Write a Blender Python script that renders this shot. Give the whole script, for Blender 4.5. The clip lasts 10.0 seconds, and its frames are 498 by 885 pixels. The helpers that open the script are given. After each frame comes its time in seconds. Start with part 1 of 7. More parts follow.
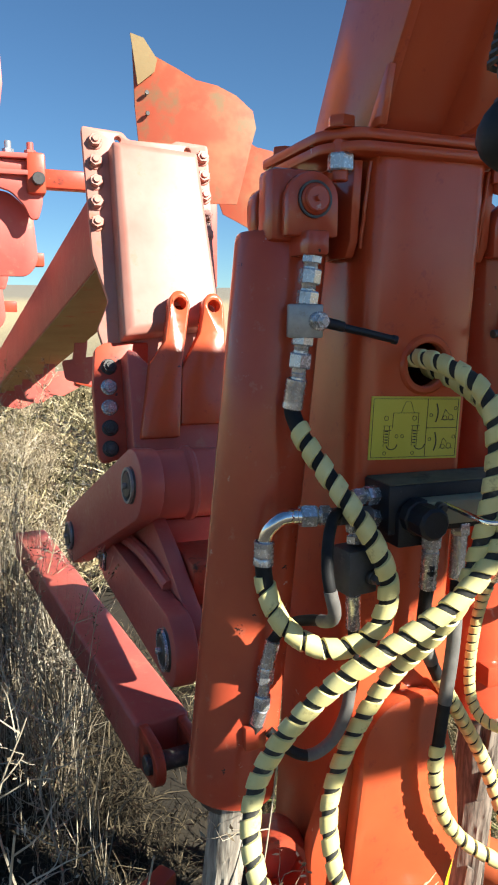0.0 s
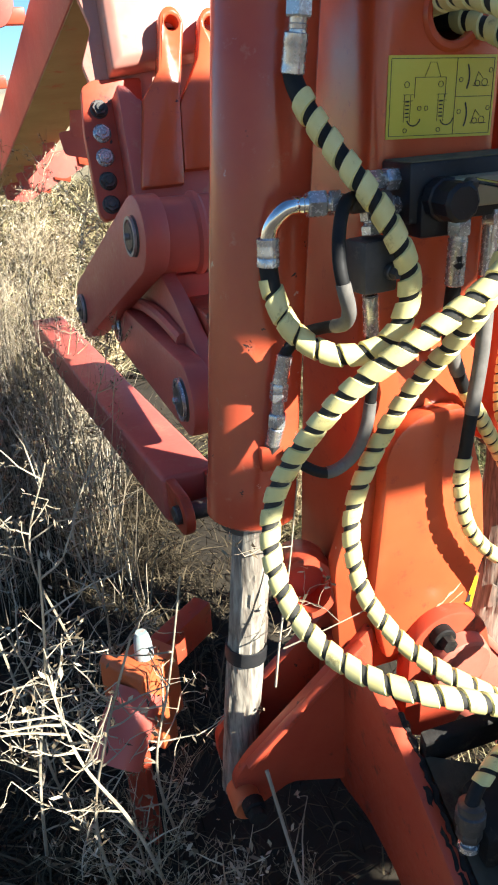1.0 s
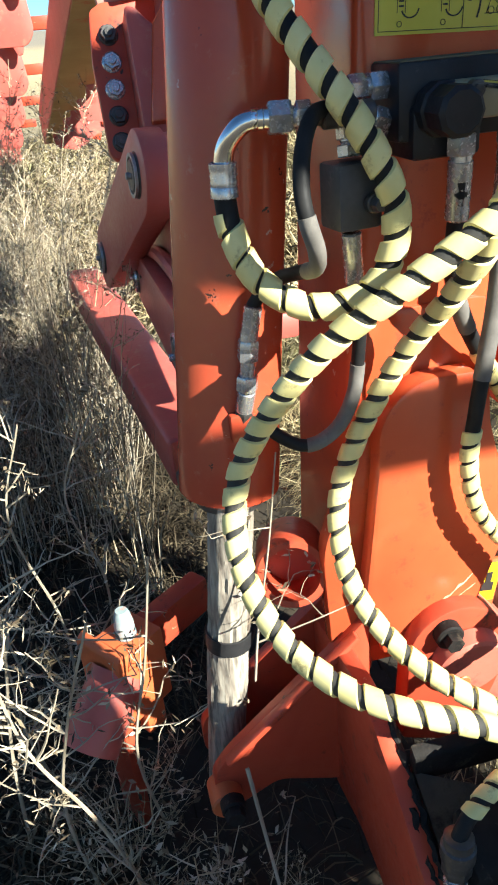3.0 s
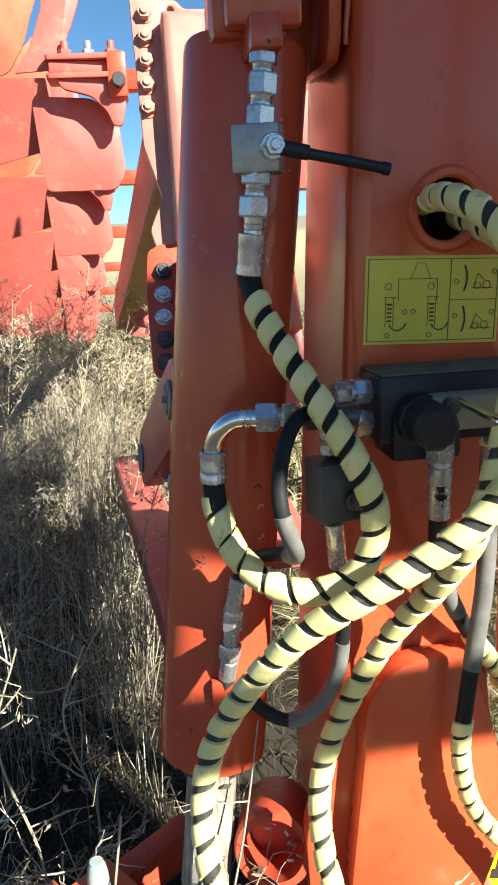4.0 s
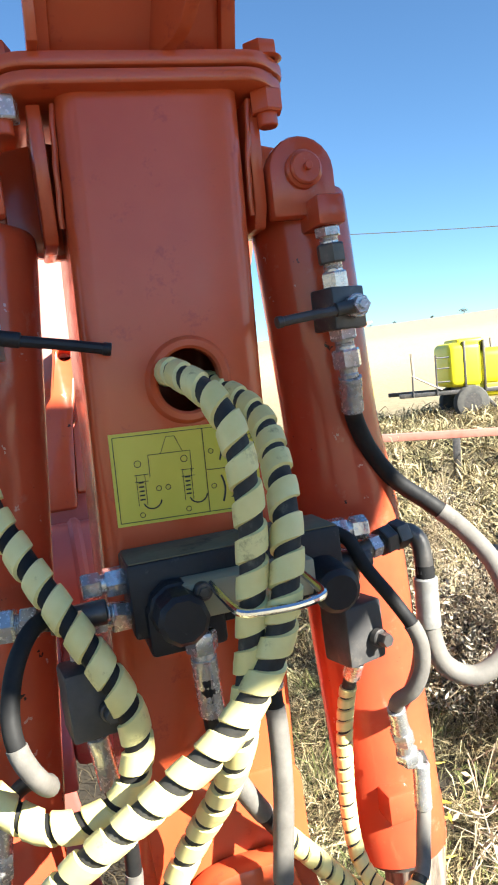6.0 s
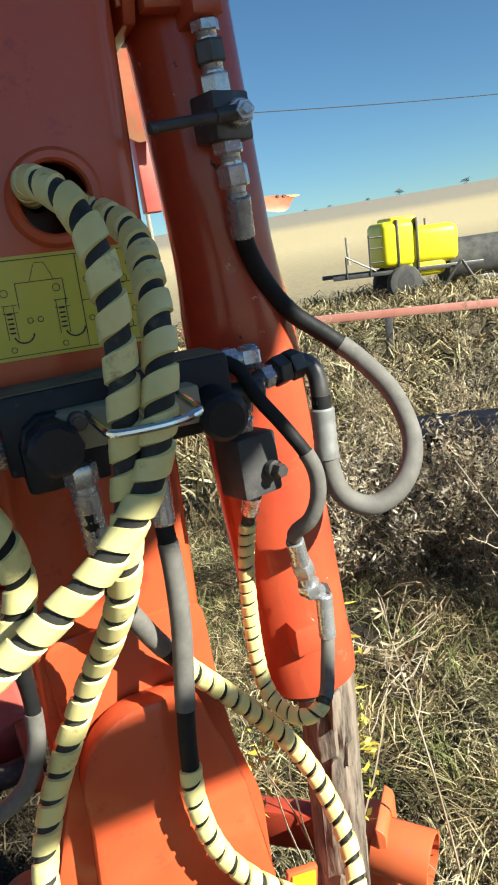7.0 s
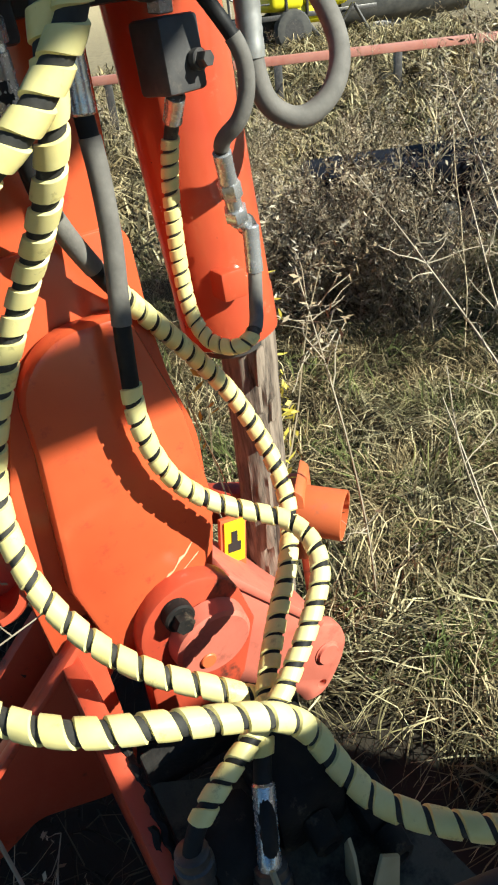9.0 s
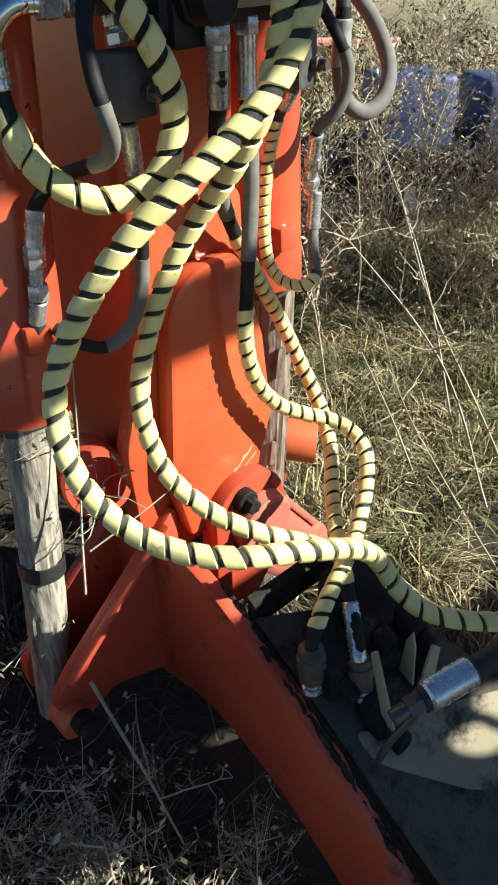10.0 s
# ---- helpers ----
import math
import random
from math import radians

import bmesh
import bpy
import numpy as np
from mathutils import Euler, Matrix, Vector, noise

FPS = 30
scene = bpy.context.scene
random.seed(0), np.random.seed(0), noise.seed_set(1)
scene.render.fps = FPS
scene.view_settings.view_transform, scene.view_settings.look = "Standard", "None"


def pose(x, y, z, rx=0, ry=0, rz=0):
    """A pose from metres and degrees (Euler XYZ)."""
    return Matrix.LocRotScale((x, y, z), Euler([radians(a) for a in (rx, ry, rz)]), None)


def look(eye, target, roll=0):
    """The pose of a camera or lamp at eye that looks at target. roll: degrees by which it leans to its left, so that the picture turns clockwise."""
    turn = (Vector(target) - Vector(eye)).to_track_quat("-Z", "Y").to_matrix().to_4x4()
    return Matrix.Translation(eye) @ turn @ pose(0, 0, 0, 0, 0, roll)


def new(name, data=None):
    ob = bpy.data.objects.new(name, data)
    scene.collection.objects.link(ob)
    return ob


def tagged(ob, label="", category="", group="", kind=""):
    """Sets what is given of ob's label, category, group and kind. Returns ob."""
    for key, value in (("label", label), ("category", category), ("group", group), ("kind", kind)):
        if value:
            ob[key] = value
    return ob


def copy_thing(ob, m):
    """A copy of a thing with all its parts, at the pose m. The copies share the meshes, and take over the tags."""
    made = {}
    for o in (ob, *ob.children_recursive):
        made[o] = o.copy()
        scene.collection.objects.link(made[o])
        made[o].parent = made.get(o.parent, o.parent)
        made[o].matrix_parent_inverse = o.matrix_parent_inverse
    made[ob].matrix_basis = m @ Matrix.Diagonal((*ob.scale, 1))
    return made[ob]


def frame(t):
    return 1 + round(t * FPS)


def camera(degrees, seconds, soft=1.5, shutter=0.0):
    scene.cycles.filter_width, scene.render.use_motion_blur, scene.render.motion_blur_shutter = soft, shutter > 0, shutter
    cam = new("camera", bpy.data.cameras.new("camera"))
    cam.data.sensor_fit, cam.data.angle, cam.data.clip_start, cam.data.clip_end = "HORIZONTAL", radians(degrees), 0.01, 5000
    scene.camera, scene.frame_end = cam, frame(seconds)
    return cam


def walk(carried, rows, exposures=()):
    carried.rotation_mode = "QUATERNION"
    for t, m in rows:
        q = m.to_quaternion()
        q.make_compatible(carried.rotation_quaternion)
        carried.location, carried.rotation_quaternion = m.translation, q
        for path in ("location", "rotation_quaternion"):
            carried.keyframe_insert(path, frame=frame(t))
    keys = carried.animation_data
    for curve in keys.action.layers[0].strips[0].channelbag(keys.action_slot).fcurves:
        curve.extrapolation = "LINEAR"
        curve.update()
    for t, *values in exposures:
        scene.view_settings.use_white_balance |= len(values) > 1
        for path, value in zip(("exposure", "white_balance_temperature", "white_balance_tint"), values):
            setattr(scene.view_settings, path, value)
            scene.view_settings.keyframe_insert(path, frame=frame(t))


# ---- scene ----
cam = camera(37.6, 10.0, soft=2.0)
PATH = [
    (0, (0.016, -0.013, 1.738), (0.697, 1.837, 1.399), 0.4),
    (0.5, (0.021, -0.003, 1.643), (0.674, 1.772, 0.992), -2.9),
    (1, (0.071, 0.037, 1.566), (0.607, 1.768, 0.718), -3.9),
    (1.5, (0.139, 0.075, 1.516), (0.637, 1.734, 0.515), -3.9),
    (2, (0.18, 0.09, 1.488), (0.647, 1.723, 0.432), -4.8),
    (2.2, (0.201, 0.095, 1.486), (0.654, 1.731, 0.429), -5.2),
    (3.3, (0.278, 0.162, 1.524), (0.561, 1.956, 0.686), -4.1),
    (3.5, (0.305, 0.165, 1.556), (0.565, 2.002, 0.807), -2.7),
    (4, (0.35, 0.168, 1.624), (0.615, 2.083, 1.112), -2.6),
    (4.5, (0.376, 0.171, 1.67), (0.599, 2.136, 1.373), -2.3),
    (5, (0.42, 0.174, 1.679), (0.678, 2.145, 1.46), -3.6),
    (5.3, (0.457, 0.185, 1.676), (0.809, 2.143, 1.472), -5.4),
    (5.5, (0.486, 0.199, 1.663), (0.883, 2.151, 1.48), -6.7),
    (6, (0.553, 0.206, 1.66), (1.092, 2.122, 1.469), -7.5),
    (6.2, (0.565, 0.216, 1.657), (1.19, 2.099, 1.411), -7.9),
    (7.3, (0.622, 0.232, 1.527), (1.238, 2.034, 0.916), -9.0),
    (7.5, (0.625, 0.251, 1.497), (1.23, 2.026, 0.802), -8.2),
    (8, (0.627, 0.264, 1.433), (1.232, 1.953, 0.548), -7.4),
    (8.5, (0.601, 0.257, 1.392), (1.231, 1.852, 0.363), -6.5),
    (9, (0.509, 0.195, 1.39), (1.234, 1.732, 0.335), -9.9),
    (9.5, (0.283, 0.193, 1.403), (1.166, 1.597, 0.285), -7.8),
    (10, (0.028, 0.169, 1.475), (1.118, 1.413, 0.351), -2.2),
]
EXPOSURES = [(0.0, 1.42, 6400, 10), (0.5, 1.6, 6400, 10), (1.0, 1.85, 6450, 11), (1.5, 2.05, 6450, 11), (2.0, 2.02, 6450, 11), (3.5, 1.65, 6350, 7), (4.5, 1.78, 6350, 8), (5.5, 2.27, 6500, 11), (6.2, 2.3, 6500, 10), (7.3, 1.02, 6450, 5), (8.0, 0.93, 6450, 5), (9.0, 1.06, 6400, 4), (10.0, 1.22, 6350, 5)]
walk(cam, [(t, look(eye, target, roll)) for t, eye, target, roll in PATH], EXPOSURES)

# ---- light ----
SUN_UP, SUN_SIDE = 31.0, 37.0      # elevation; turn to the right of the headstock's front
to_sun = Vector((math.sin(radians(SUN_SIDE)) * math.cos(radians(SUN_UP)), -math.cos(radians(SUN_SIDE)) * math.cos(radians(SUN_UP)), math.sin(radians(SUN_UP))))
world = bpy.data.worlds.new("world")
scene.world = world
world.use_nodes = True
wt = world.node_tree
sky = wt.nodes.new("ShaderNodeTexSky")
sky.sky_type, sky.sun_disc = "NISHITA", False
sky.sun_elevation = radians(SUN_UP)
sky.sun_rotation = math.atan2(to_sun.x, to_sun.y)
sky.air_density, sky.dust_density, sky.ozone_density = 1.0, 0.0, 1.6
sky.altitude = 1200
blue = wt.nodes.new("ShaderNodeMix")
blue.data_type, blue.blend_type = "RGBA", "MULTIPLY"
blue.inputs[0].default_value = 1.0
blue.inputs[7].default_value = (0.74, 1.06, 1.26, 1.0)
wt.links.new(sky.outputs[0], blue.inputs[6])
wt.links.new(blue.outputs[2], wt.nodes["Background"].inputs[0])
wt.nodes["Background"].inputs[1].default_value = 0.036
sun = new("sun", bpy.data.lights.new("sun", "SUN"))
sun.data.energy, sun.data.angle, sun.data.color = 5.0, radians(0.5), (1.0, 0.985, 0.88)
sun.matrix_world = look(to_sun * 20, (0, 0, 0))


# ---- materials ----
def ramp(nt, fac, stops):
    r = nt.nodes.new("ShaderNodeValToRGB")
    while len(r.color_ramp.elements) < len(stops):
        r.color_ramp.elements.new(0.5)
    for e, (p, c) in zip(r.color_ramp.elements, stops):
        e.position, e.color = p, (*c, 1.0)
    nt.links.new(fac, r.inputs[0])
    return r.outputs[0]


def surface(name, stops, scale=8.0, rough=0.5, metal=0.0, bump=0.1, fine=120.0, dirt=None, dirt_amount=0.3, dirt_scale=14.0, coat=0.0, stretch=(1, 1, 1), vary=0.0, spec=0.5, chips=None, chip_scale=16.0, chip_size=0.09, chip_share=0.45):
    """Painted, rusted, dusty or woven surface: broad tone, fine grain, patches of dirt, relief."""
    m = bpy.data.materials.new(name)
    m.use_nodes = True
    nt = m.node_tree
    b = nt.nodes["Principled BSDF"]
    geo = nt.nodes.new("ShaderNodeNewGeometry")
    mapping = nt.nodes.new("ShaderNodeMapping")
    mapping.inputs["Scale"].default_value = stretch
    nt.links.new(geo.outputs["Position"], mapping.inputs[0])
    def noise_of(sc, detail, rgh=0.6):
        n = nt.nodes.new("ShaderNodeTexNoise")
        n.inputs["Scale"].default_value, n.inputs["Detail"].default_value, n.inputs["Roughness"].default_value = sc, detail, rgh
        nt.links.new(mapping.outputs[0], n.inputs["Vector"])
        return n.outputs[0]
    broad, grain = noise_of(scale, 4), noise_of(fine, 3)
    n = len(stops)
    colour = ramp(nt, broad, [(0.3 + 0.4 * i / max(1, n - 1), c) for i, c in enumerate(stops)])
    if dirt:
        patch = noise_of(dirt_scale, 8, 0.72)
        mask = ramp(nt, patch, [(0.62 - 0.3 * dirt_amount, (0, 0, 0)), (0.72 - 0.2 * dirt_amount, (1, 1, 1))])
        mix = nt.nodes.new("ShaderNodeMix")
        mix.data_type = "RGBA"
        nt.links.new(mask, mix.inputs[0])
        nt.links.new(colour, mix.inputs[6])
        mix.inputs[7].default_value = (*dirt, 1)
        colour = mix.outputs[2]
    if chips:
        vor = nt.nodes.new("ShaderNodeTexVoronoi")
        vor.inputs["Scale"].default_value = chip_scale
        warp = nt.nodes.new("ShaderNodeVectorMath")
        warp.operation = "MULTIPLY_ADD"
        wn = nt.nodes.new("ShaderNodeTexNoise")
        wn.inputs["Scale"].default_value = chip_scale * 5
        nt.links.new(mapping.outputs[0], wn.inputs["Vector"])
        nt.links.new(wn.outputs["Color"], warp.inputs[0])
        warp.inputs[1].default_value = (0.025, 0.025, 0.025)
        nt.links.new(mapping.outputs[0], warp.inputs[2])
        nt.links.new(warp.outputs[0], vor.inputs["Vector"])
        sep = nt.nodes.new("ShaderNodeSeparateColor")
        nt.links.new(vor.outputs["Color"], sep.inputs[0])
        size = nt.nodes.new("ShaderNodeMapRange")
        size.inputs[1].default_value, size.inputs[2].default_value = 1 - chip_share, 1.0
        size.inputs[3].default_value, size.inputs[4].default_value = 0.0, chip_size * 2
        nt.links.new(sep.outputs[0], size.inputs[0])
        less = nt.nodes.new("ShaderNodeMath")
        less.operation = "LESS_THAN"
        nt.links.new(vor.outputs["Distance"], less.inputs[0])
        nt.links.new(size.outputs[0], less.inputs[1])
        pick = ramp(nt, sep.outputs[1], [(0.0, chips[0]), (0.5, chips[0]), (0.52, chips[1]), (1.0, chips[1])])
        mixc = nt.nodes.new("ShaderNodeMix")
        mixc.data_type = "RGBA"
        nt.links.new(less.outputs[0], mixc.inputs[0])
        nt.links.new(colour, mixc.inputs[6])
        nt.links.new(pick, mixc.inputs[7])
        colour = mixc.outputs[2]
    if vary:
        info = nt.nodes.new("ShaderNodeObjectInfo")
        hsv = nt.nodes.new("ShaderNodeHueSaturation")
        rng = nt.nodes.new("ShaderNodeMapRange")
        rng.inputs[3].default_value, rng.inputs[4].default_value = 1 - vary, 1 + vary
        nt.links.new(info.outputs["Random"], rng.inputs[0])
        nt.links.new(rng.outputs[0], hsv.inputs["Value"])
        nt.links.new(colour, hsv.inputs["Color"])
        colour = hsv.outputs[0]
    nt.links.new(colour, b.inputs["Base Color"])
    r2 = nt.nodes.new("ShaderNodeMapRange")
    r2.inputs[3].default_value, r2.inputs[4].default_value = max(0.02, rough - 0.12), min(1, rough + 0.15)
    nt.links.new(grain, r2.inputs[0])
    nt.links.new(r2.outputs[0], b.inputs["Roughness"])
    b.inputs["Metallic"].default_value = metal
    b.inputs["Coat Weight"].default_value = coat
    b.inputs["Coat Roughness"].default_value = 0.10
    b.inputs["Specular IOR Level"].default_value = spec
    if bump:
        bp = nt.nodes.new("ShaderNodeBump")
        bp.inputs["Strength"].default_value, bp.inputs["Distance"].default_value = bump, 0.002
        add = nt.nodes.new("ShaderNodeMath")
        nt.links.new(grain, add.inputs[0])
        nt.links.new(broad, add.inputs[1])
        nt.links.new(add.outputs[0], bp.inputs["Height"])
        nt.links.new(bp.outputs[0], b.inputs["Normal"])
    return m


PAINT = surface("red_orange_paint", [(0.53, 0.080, 0.030), (0.60, 0.110, 0.040)], 5, 0.18, 0, 0.03, 60, (0.43, 0.062, 0.032), 0.12, 30, coat=0.0, spec=0.45, chips=((0.06, 0.03, 0.025), (0.62, 0.26, 0.15)), chip_scale=20.0, chip_size=0.06, chip_share=0.3)
PAINT_CYL = surface("scuffed_cylinder_paint", [(0.45, 0.062, 0.030), (0.54, 0.094, 0.038)], 7, 0.18, 0, 0.05, 80, (0.50, 0.13, 0.075), 0.08, 26, coat=0.0, spec=0.45, chips=((0.05, 0.025, 0.02), (0.58, 0.31, 0.24)), chip_scale=36.0, chip_size=0.09, chip_share=0.4)
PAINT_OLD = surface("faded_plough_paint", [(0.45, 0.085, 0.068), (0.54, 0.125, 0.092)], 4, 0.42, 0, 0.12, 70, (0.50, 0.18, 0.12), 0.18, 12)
PAINT_WORN = surface("chipped_frame_paint", [(0.42, 0.055, 0.028), (0.49, 0.078, 0.036)], 6, 0.38, 0, 0.12, 70, (0.06, 0.03, 0.022), 0.16, 16, spec=0.35, chips=((0.05, 0.03, 0.025), (0.5, 0.2, 0.12)), chip_scale=26.0, chip_size=0.07, chip_share=0.35)
PAINT_FADED = surface("sun_faded_paint", [(0.47, 0.115, 0.075), (0.55, 0.15, 0.10)], 9, 0.62, 0, 0.15, 70, (0.34, 0.09, 0.06), 0.25, 20)
PAINT_BRIGHT = surface("bright_orange_paint", [(0.55, 0.115, 0.038), (0.61, 0.145, 0.048)], 8, 0.45, 0, 0.1, 60, (0.45, 0.12, 0.06), 0.15, 22)
MOULD = surface("worn_mouldboard_steel", [(0.50, 0.085, 0.042), (0.48, 0.11, 0.055), (0.42, 0.21, 0.105)], 3.4, 0.5, 0.0, 0.1, 50, (0.27, 0.16, 0.08), 0.40, 3.6)
ZINC = surface("zinc_plated_steel", [(0.50, 0.50, 0.51), (0.60, 0.60, 0.60)], 40, 0.24, 0.7, 0.05, 200, (0.3, 0.29, 0.27), 0.15, 60)
CHROME = surface("polished_steel", [(0.7, 0.7, 0.7), (0.8, 0.8, 0.8)], 30, 0.16, 1.0, 0.02, 200)
DARKSTEEL = surface("dark_oiled_steel", [(0.06, 0.058, 0.055), (0.11, 0.1, 0.095)], 30, 0.4, 0.5, 0.15, 150, (0.2, 0.17, 0.13), 0.15, 30)
BLACK = surface("black_valve_coating", [(0.013, 0.013, 0.016), (0.022, 0.022, 0.026)], 25, 0.42, 0.0, 0.1, 150, (0.10, 0.09, 0.085), 0.05, 22, spec=0.3)
RUBBER = surface("black_rubber", [(0.012, 0.012, 0.013), (0.022, 0.022, 0.023)], 40, 0.6, 0, 0.1, 200)
GREYHOSE = surface("dusty_grey_hose", [(0.105, 0.096, 0.085), (0.175, 0.16, 0.142)], 30, 0.8, 0, 0.15, 220, (0.19, 0.175, 0.15), 0.18, 20)
DULLZINC = surface("dull_dusty_zinc", [(0.30, 0.295, 0.28), (0.44, 0.43, 0.41)], 40, 0.42, 0.55, 0.05, 200, (0.3, 0.28, 0.24), 0.2, 60)
YELLOW = surface("pale_yellow_spiral_guard", [(0.72, 0.61, 0.23), (0.82, 0.73, 0.34)], 18, 0.42, 0, 0.05, 120, (0.40, 0.32, 0.13), 0.12, 30)
DECAL = surface("yellow_decal", [(0.62, 0.53, 0.06), (0.68, 0.58, 0.08)], 12, 0.35, 0, 0.02, 80)
INK = surface("black_print", [(0.02, 0.02, 0.02), (0.03, 0.03, 0.03)], 12, 0.5, 0, 0, 80)
BEIGE = surface("dusty_bracket_paint", [(0.30, 0.27, 0.17), (0.36, 0.33, 0.22)], 30, 0.6, 0, 0.1, 120)
DUSTYRUBBER = surface("dusty_black_hose", [(0.010, 0.010, 0.011), (0.022, 0.021, 0.020)], 25, 0.6, 0, 0.1, 160, spec=0.2)
BARK = surface("brown_split_log", [(0.07, 0.052, 0.04), (0.27, 0.21, 0.16), (0.13, 0.098, 0.074), (0.34, 0.27, 0.21)], 34, 0.9, 0, 1.0, 90, (0.03, 0.022, 0.018), 0.35, 30, stretch=(1, 1, 0.14))
LOG = surface("weathered_grey_log", [(0.12, 0.10, 0.08), (0.40, 0.36, 0.29), (0.20, 0.165, 0.13), (0.46, 0.42, 0.34)], 34, 0.88, 0, 1.0, 90, (0.05, 0.04, 0.032), 0.3, 30, stretch=(1, 1, 0.13))
TANK = surface("yellow_tank_plastic", [(0.72, 0.62, 0.015), (0.8, 0.7, 0.02)], 2, 0.4, 0, 0.03, 40)
TYRE = surface("dusty_tyre", [(0.03, 0.03, 0.03), (0.09, 0.085, 0.075)], 6, 0.85, 0, 0.2, 60)
GUARDCORE = surface("dust_filled_hose", [(0.016, 0.015, 0.014), (0.05, 0.047, 0.04)], 30, 0.8, 0, 0.1, 160, (0.13, 0.12, 0.09), 0.15, 30)
GREASE = surface("greasy_dirty_steel", [(0.009, 0.008, 0.008), (0.024, 0.021, 0.018)], 14, 0.7, 0, 0.8, 70, (0.09, 0.072, 0.05), 0.16, 22, spec=0.2)
MUD = surface("dried_mud_on_plate", [(0.20, 0.165, 0.105), (0.30, 0.25, 0.17)], 6, 0.9, 0, 0.8, 50, (0.03, 0.024, 0.018), 0.45, 14)
BEAMDIRT = surface("mud_coated_beam", [(0.36, 0.24, 0.11), (0.44, 0.31, 0.15)], 4, 0.8, 0, 0.3, 50, (0.46, 0.12, 0.06), 0.12, 6)
CASTGREY = surface("dusty_cast_grey", [(0.05, 0.048, 0.048), (0.085, 0.08, 0.078)], 25, 0.55, 0.2, 0.15, 120, (0.15, 0.13, 0.11), 0.15, 22)
DUST = surface("olive_field_dust", [(0.11, 0.10, 0.058), (0.17, 0.155, 0.095)], 20, 0.9, 0, 0.1, 120, (0.04, 0.038, 0.032), 0.25, 12)
DECKDUST = surface("dusty_oily_deck", [(0.05, 0.043, 0.032), (0.13, 0.115, 0.085)], 9, 0.8, 0, 0.5, 70, (0.015, 0.013, 0.011), 0.5, 9, spec=0.25)
LEAF = surface("yellowing_leaves", [(0.45, 0.36, 0.04), (0.55, 0.45, 0.08)], 9, 0.6, 0, 0, 60)


def plant(name, stops, patches=(), scale=1.3, rough=0.85):
    """Dry leaves or blades: each one takes its own tone from stops; broad patches tint the field."""
    m = bpy.data.materials.new(name)
    m.use_nodes = True
    nt = m.node_tree
    b = nt.nodes["Principled BSDF"]
    geo = nt.nodes.new("ShaderNodeNewGeometry")
    n = len(stops)
    colour = ramp(nt, geo.outputs["Random Per Island"], [(i / max(1, n - 1), c) for i, c in enumerate(stops)])
    if patches:
        nz = nt.nodes.new("ShaderNodeTexNoise")
        nz.inputs["Scale"].default_value, nz.inputs["Detail"].default_value = scale, 3
        nt.links.new(geo.outputs["Position"], nz.inputs["Vector"])
        k = len(patches)
        tint = ramp(nt, nz.outputs[0], [(0.32 + 0.36 * i / max(1, k - 1), c) for i, c in enumerate(patches)])
        mix = nt.nodes.new("ShaderNodeMix")
        mix.data_type, mix.blend_type = "RGBA", "MULTIPLY"
        mix.inputs[0].default_value = 1.0
        nt.links.new(colour, mix.inputs[6])
        nt.links.new(tint, mix.inputs[7])
        colour = mix.outputs[2]
    nt.links.new(colour, b.inputs["Base Color"])
    b.inputs["Roughness"].default_value = rough
    b.inputs["Specular IOR Level"].default_value = 0.25
    return m


STRAW = plant("dry_grass_blades", [(0.035, 0.028, 0.018), (0.16, 0.13, 0.075), (0.36, 0.30, 0.18), (0.62, 0.54, 0.37)], [(0.45, 0.48, 0.34), (0.95, 0.97, 0.88), (1.05, 0.97, 0.82), (0.36, 0.35, 0.30)], 2.4)
TALLSTRAW = plant("tall_dry_stalks", [(0.07, 0.052, 0.036), (0.22, 0.175, 0.12), (0.36, 0.30, 0.22), (0.52, 0.46, 0.36)])
GREENGRASS = plant("fading_green_grass", [(0.045, 0.055, 0.02), (0.12, 0.14, 0.045), (0.24, 0.24, 0.10)], [(0.7, 0.8, 0.7), (1.1, 1.0, 0.9)], 2.0)
# brown litter, its tones darkened to stand for deep shade
SHADE_LITTER = plant("shade_darkened_brown_litter", [(0.02, 0.015, 0.009), (0.055, 0.042, 0.025), (0.15, 0.115, 0.068)])
STEM = plant("dry_weed_stems", [(0.22, 0.165, 0.10), (0.42, 0.34, 0.22), (0.62, 0.54, 0.40)])
PALESTEM = surface("bleached_stalk", [(0.27, 0.215, 0.14), (0.46, 0.40, 0.30)], 12, 0.8, 0, 0.1, 90)
FLUFF = plant("dry_seed_heads", [(0.055, 0.04, 0.026), (0.16, 0.12, 0.075), (0.34, 0.27, 0.18), (0.60, 0.53, 0.41)], [(0.7, 0.62, 0.5), (1.0, 1.0, 1.0)], 1.1)
DARKFLUFF = plant("dead_dark_leaves", [(0.014, 0.011, 0.009), (0.05, 0.04, 0.028), (0.20, 0.165, 0.115), (0.46, 0.40, 0.31), (0.66, 0.59, 0.47)])
PALEFLUFF = plant("pale_dry_leaves", [(0.08, 0.06, 0.04), (0.24, 0.195, 0.14), (0.42, 0.365, 0.28), (0.56, 0.50, 0.41)])
PAINT_PALE = surface("sun_bleached_paint", [(0.42, 0.150, 0.110), (0.48, 0.235, 0.185)], 5, 0.42, 0, 0.1, 60, (0.5, 0.17, 0.10), 0.2, 10)


# ---- building helpers ----
ORIGIN = {}


def thing(name, at, label, category, group="", kind=""):
    ob = new(name)
    ob.empty_display_size = 0.05
    ob.location = at
    ORIGIN[ob.name] = Vector(at)
    return tagged(ob, label, category, group, kind)


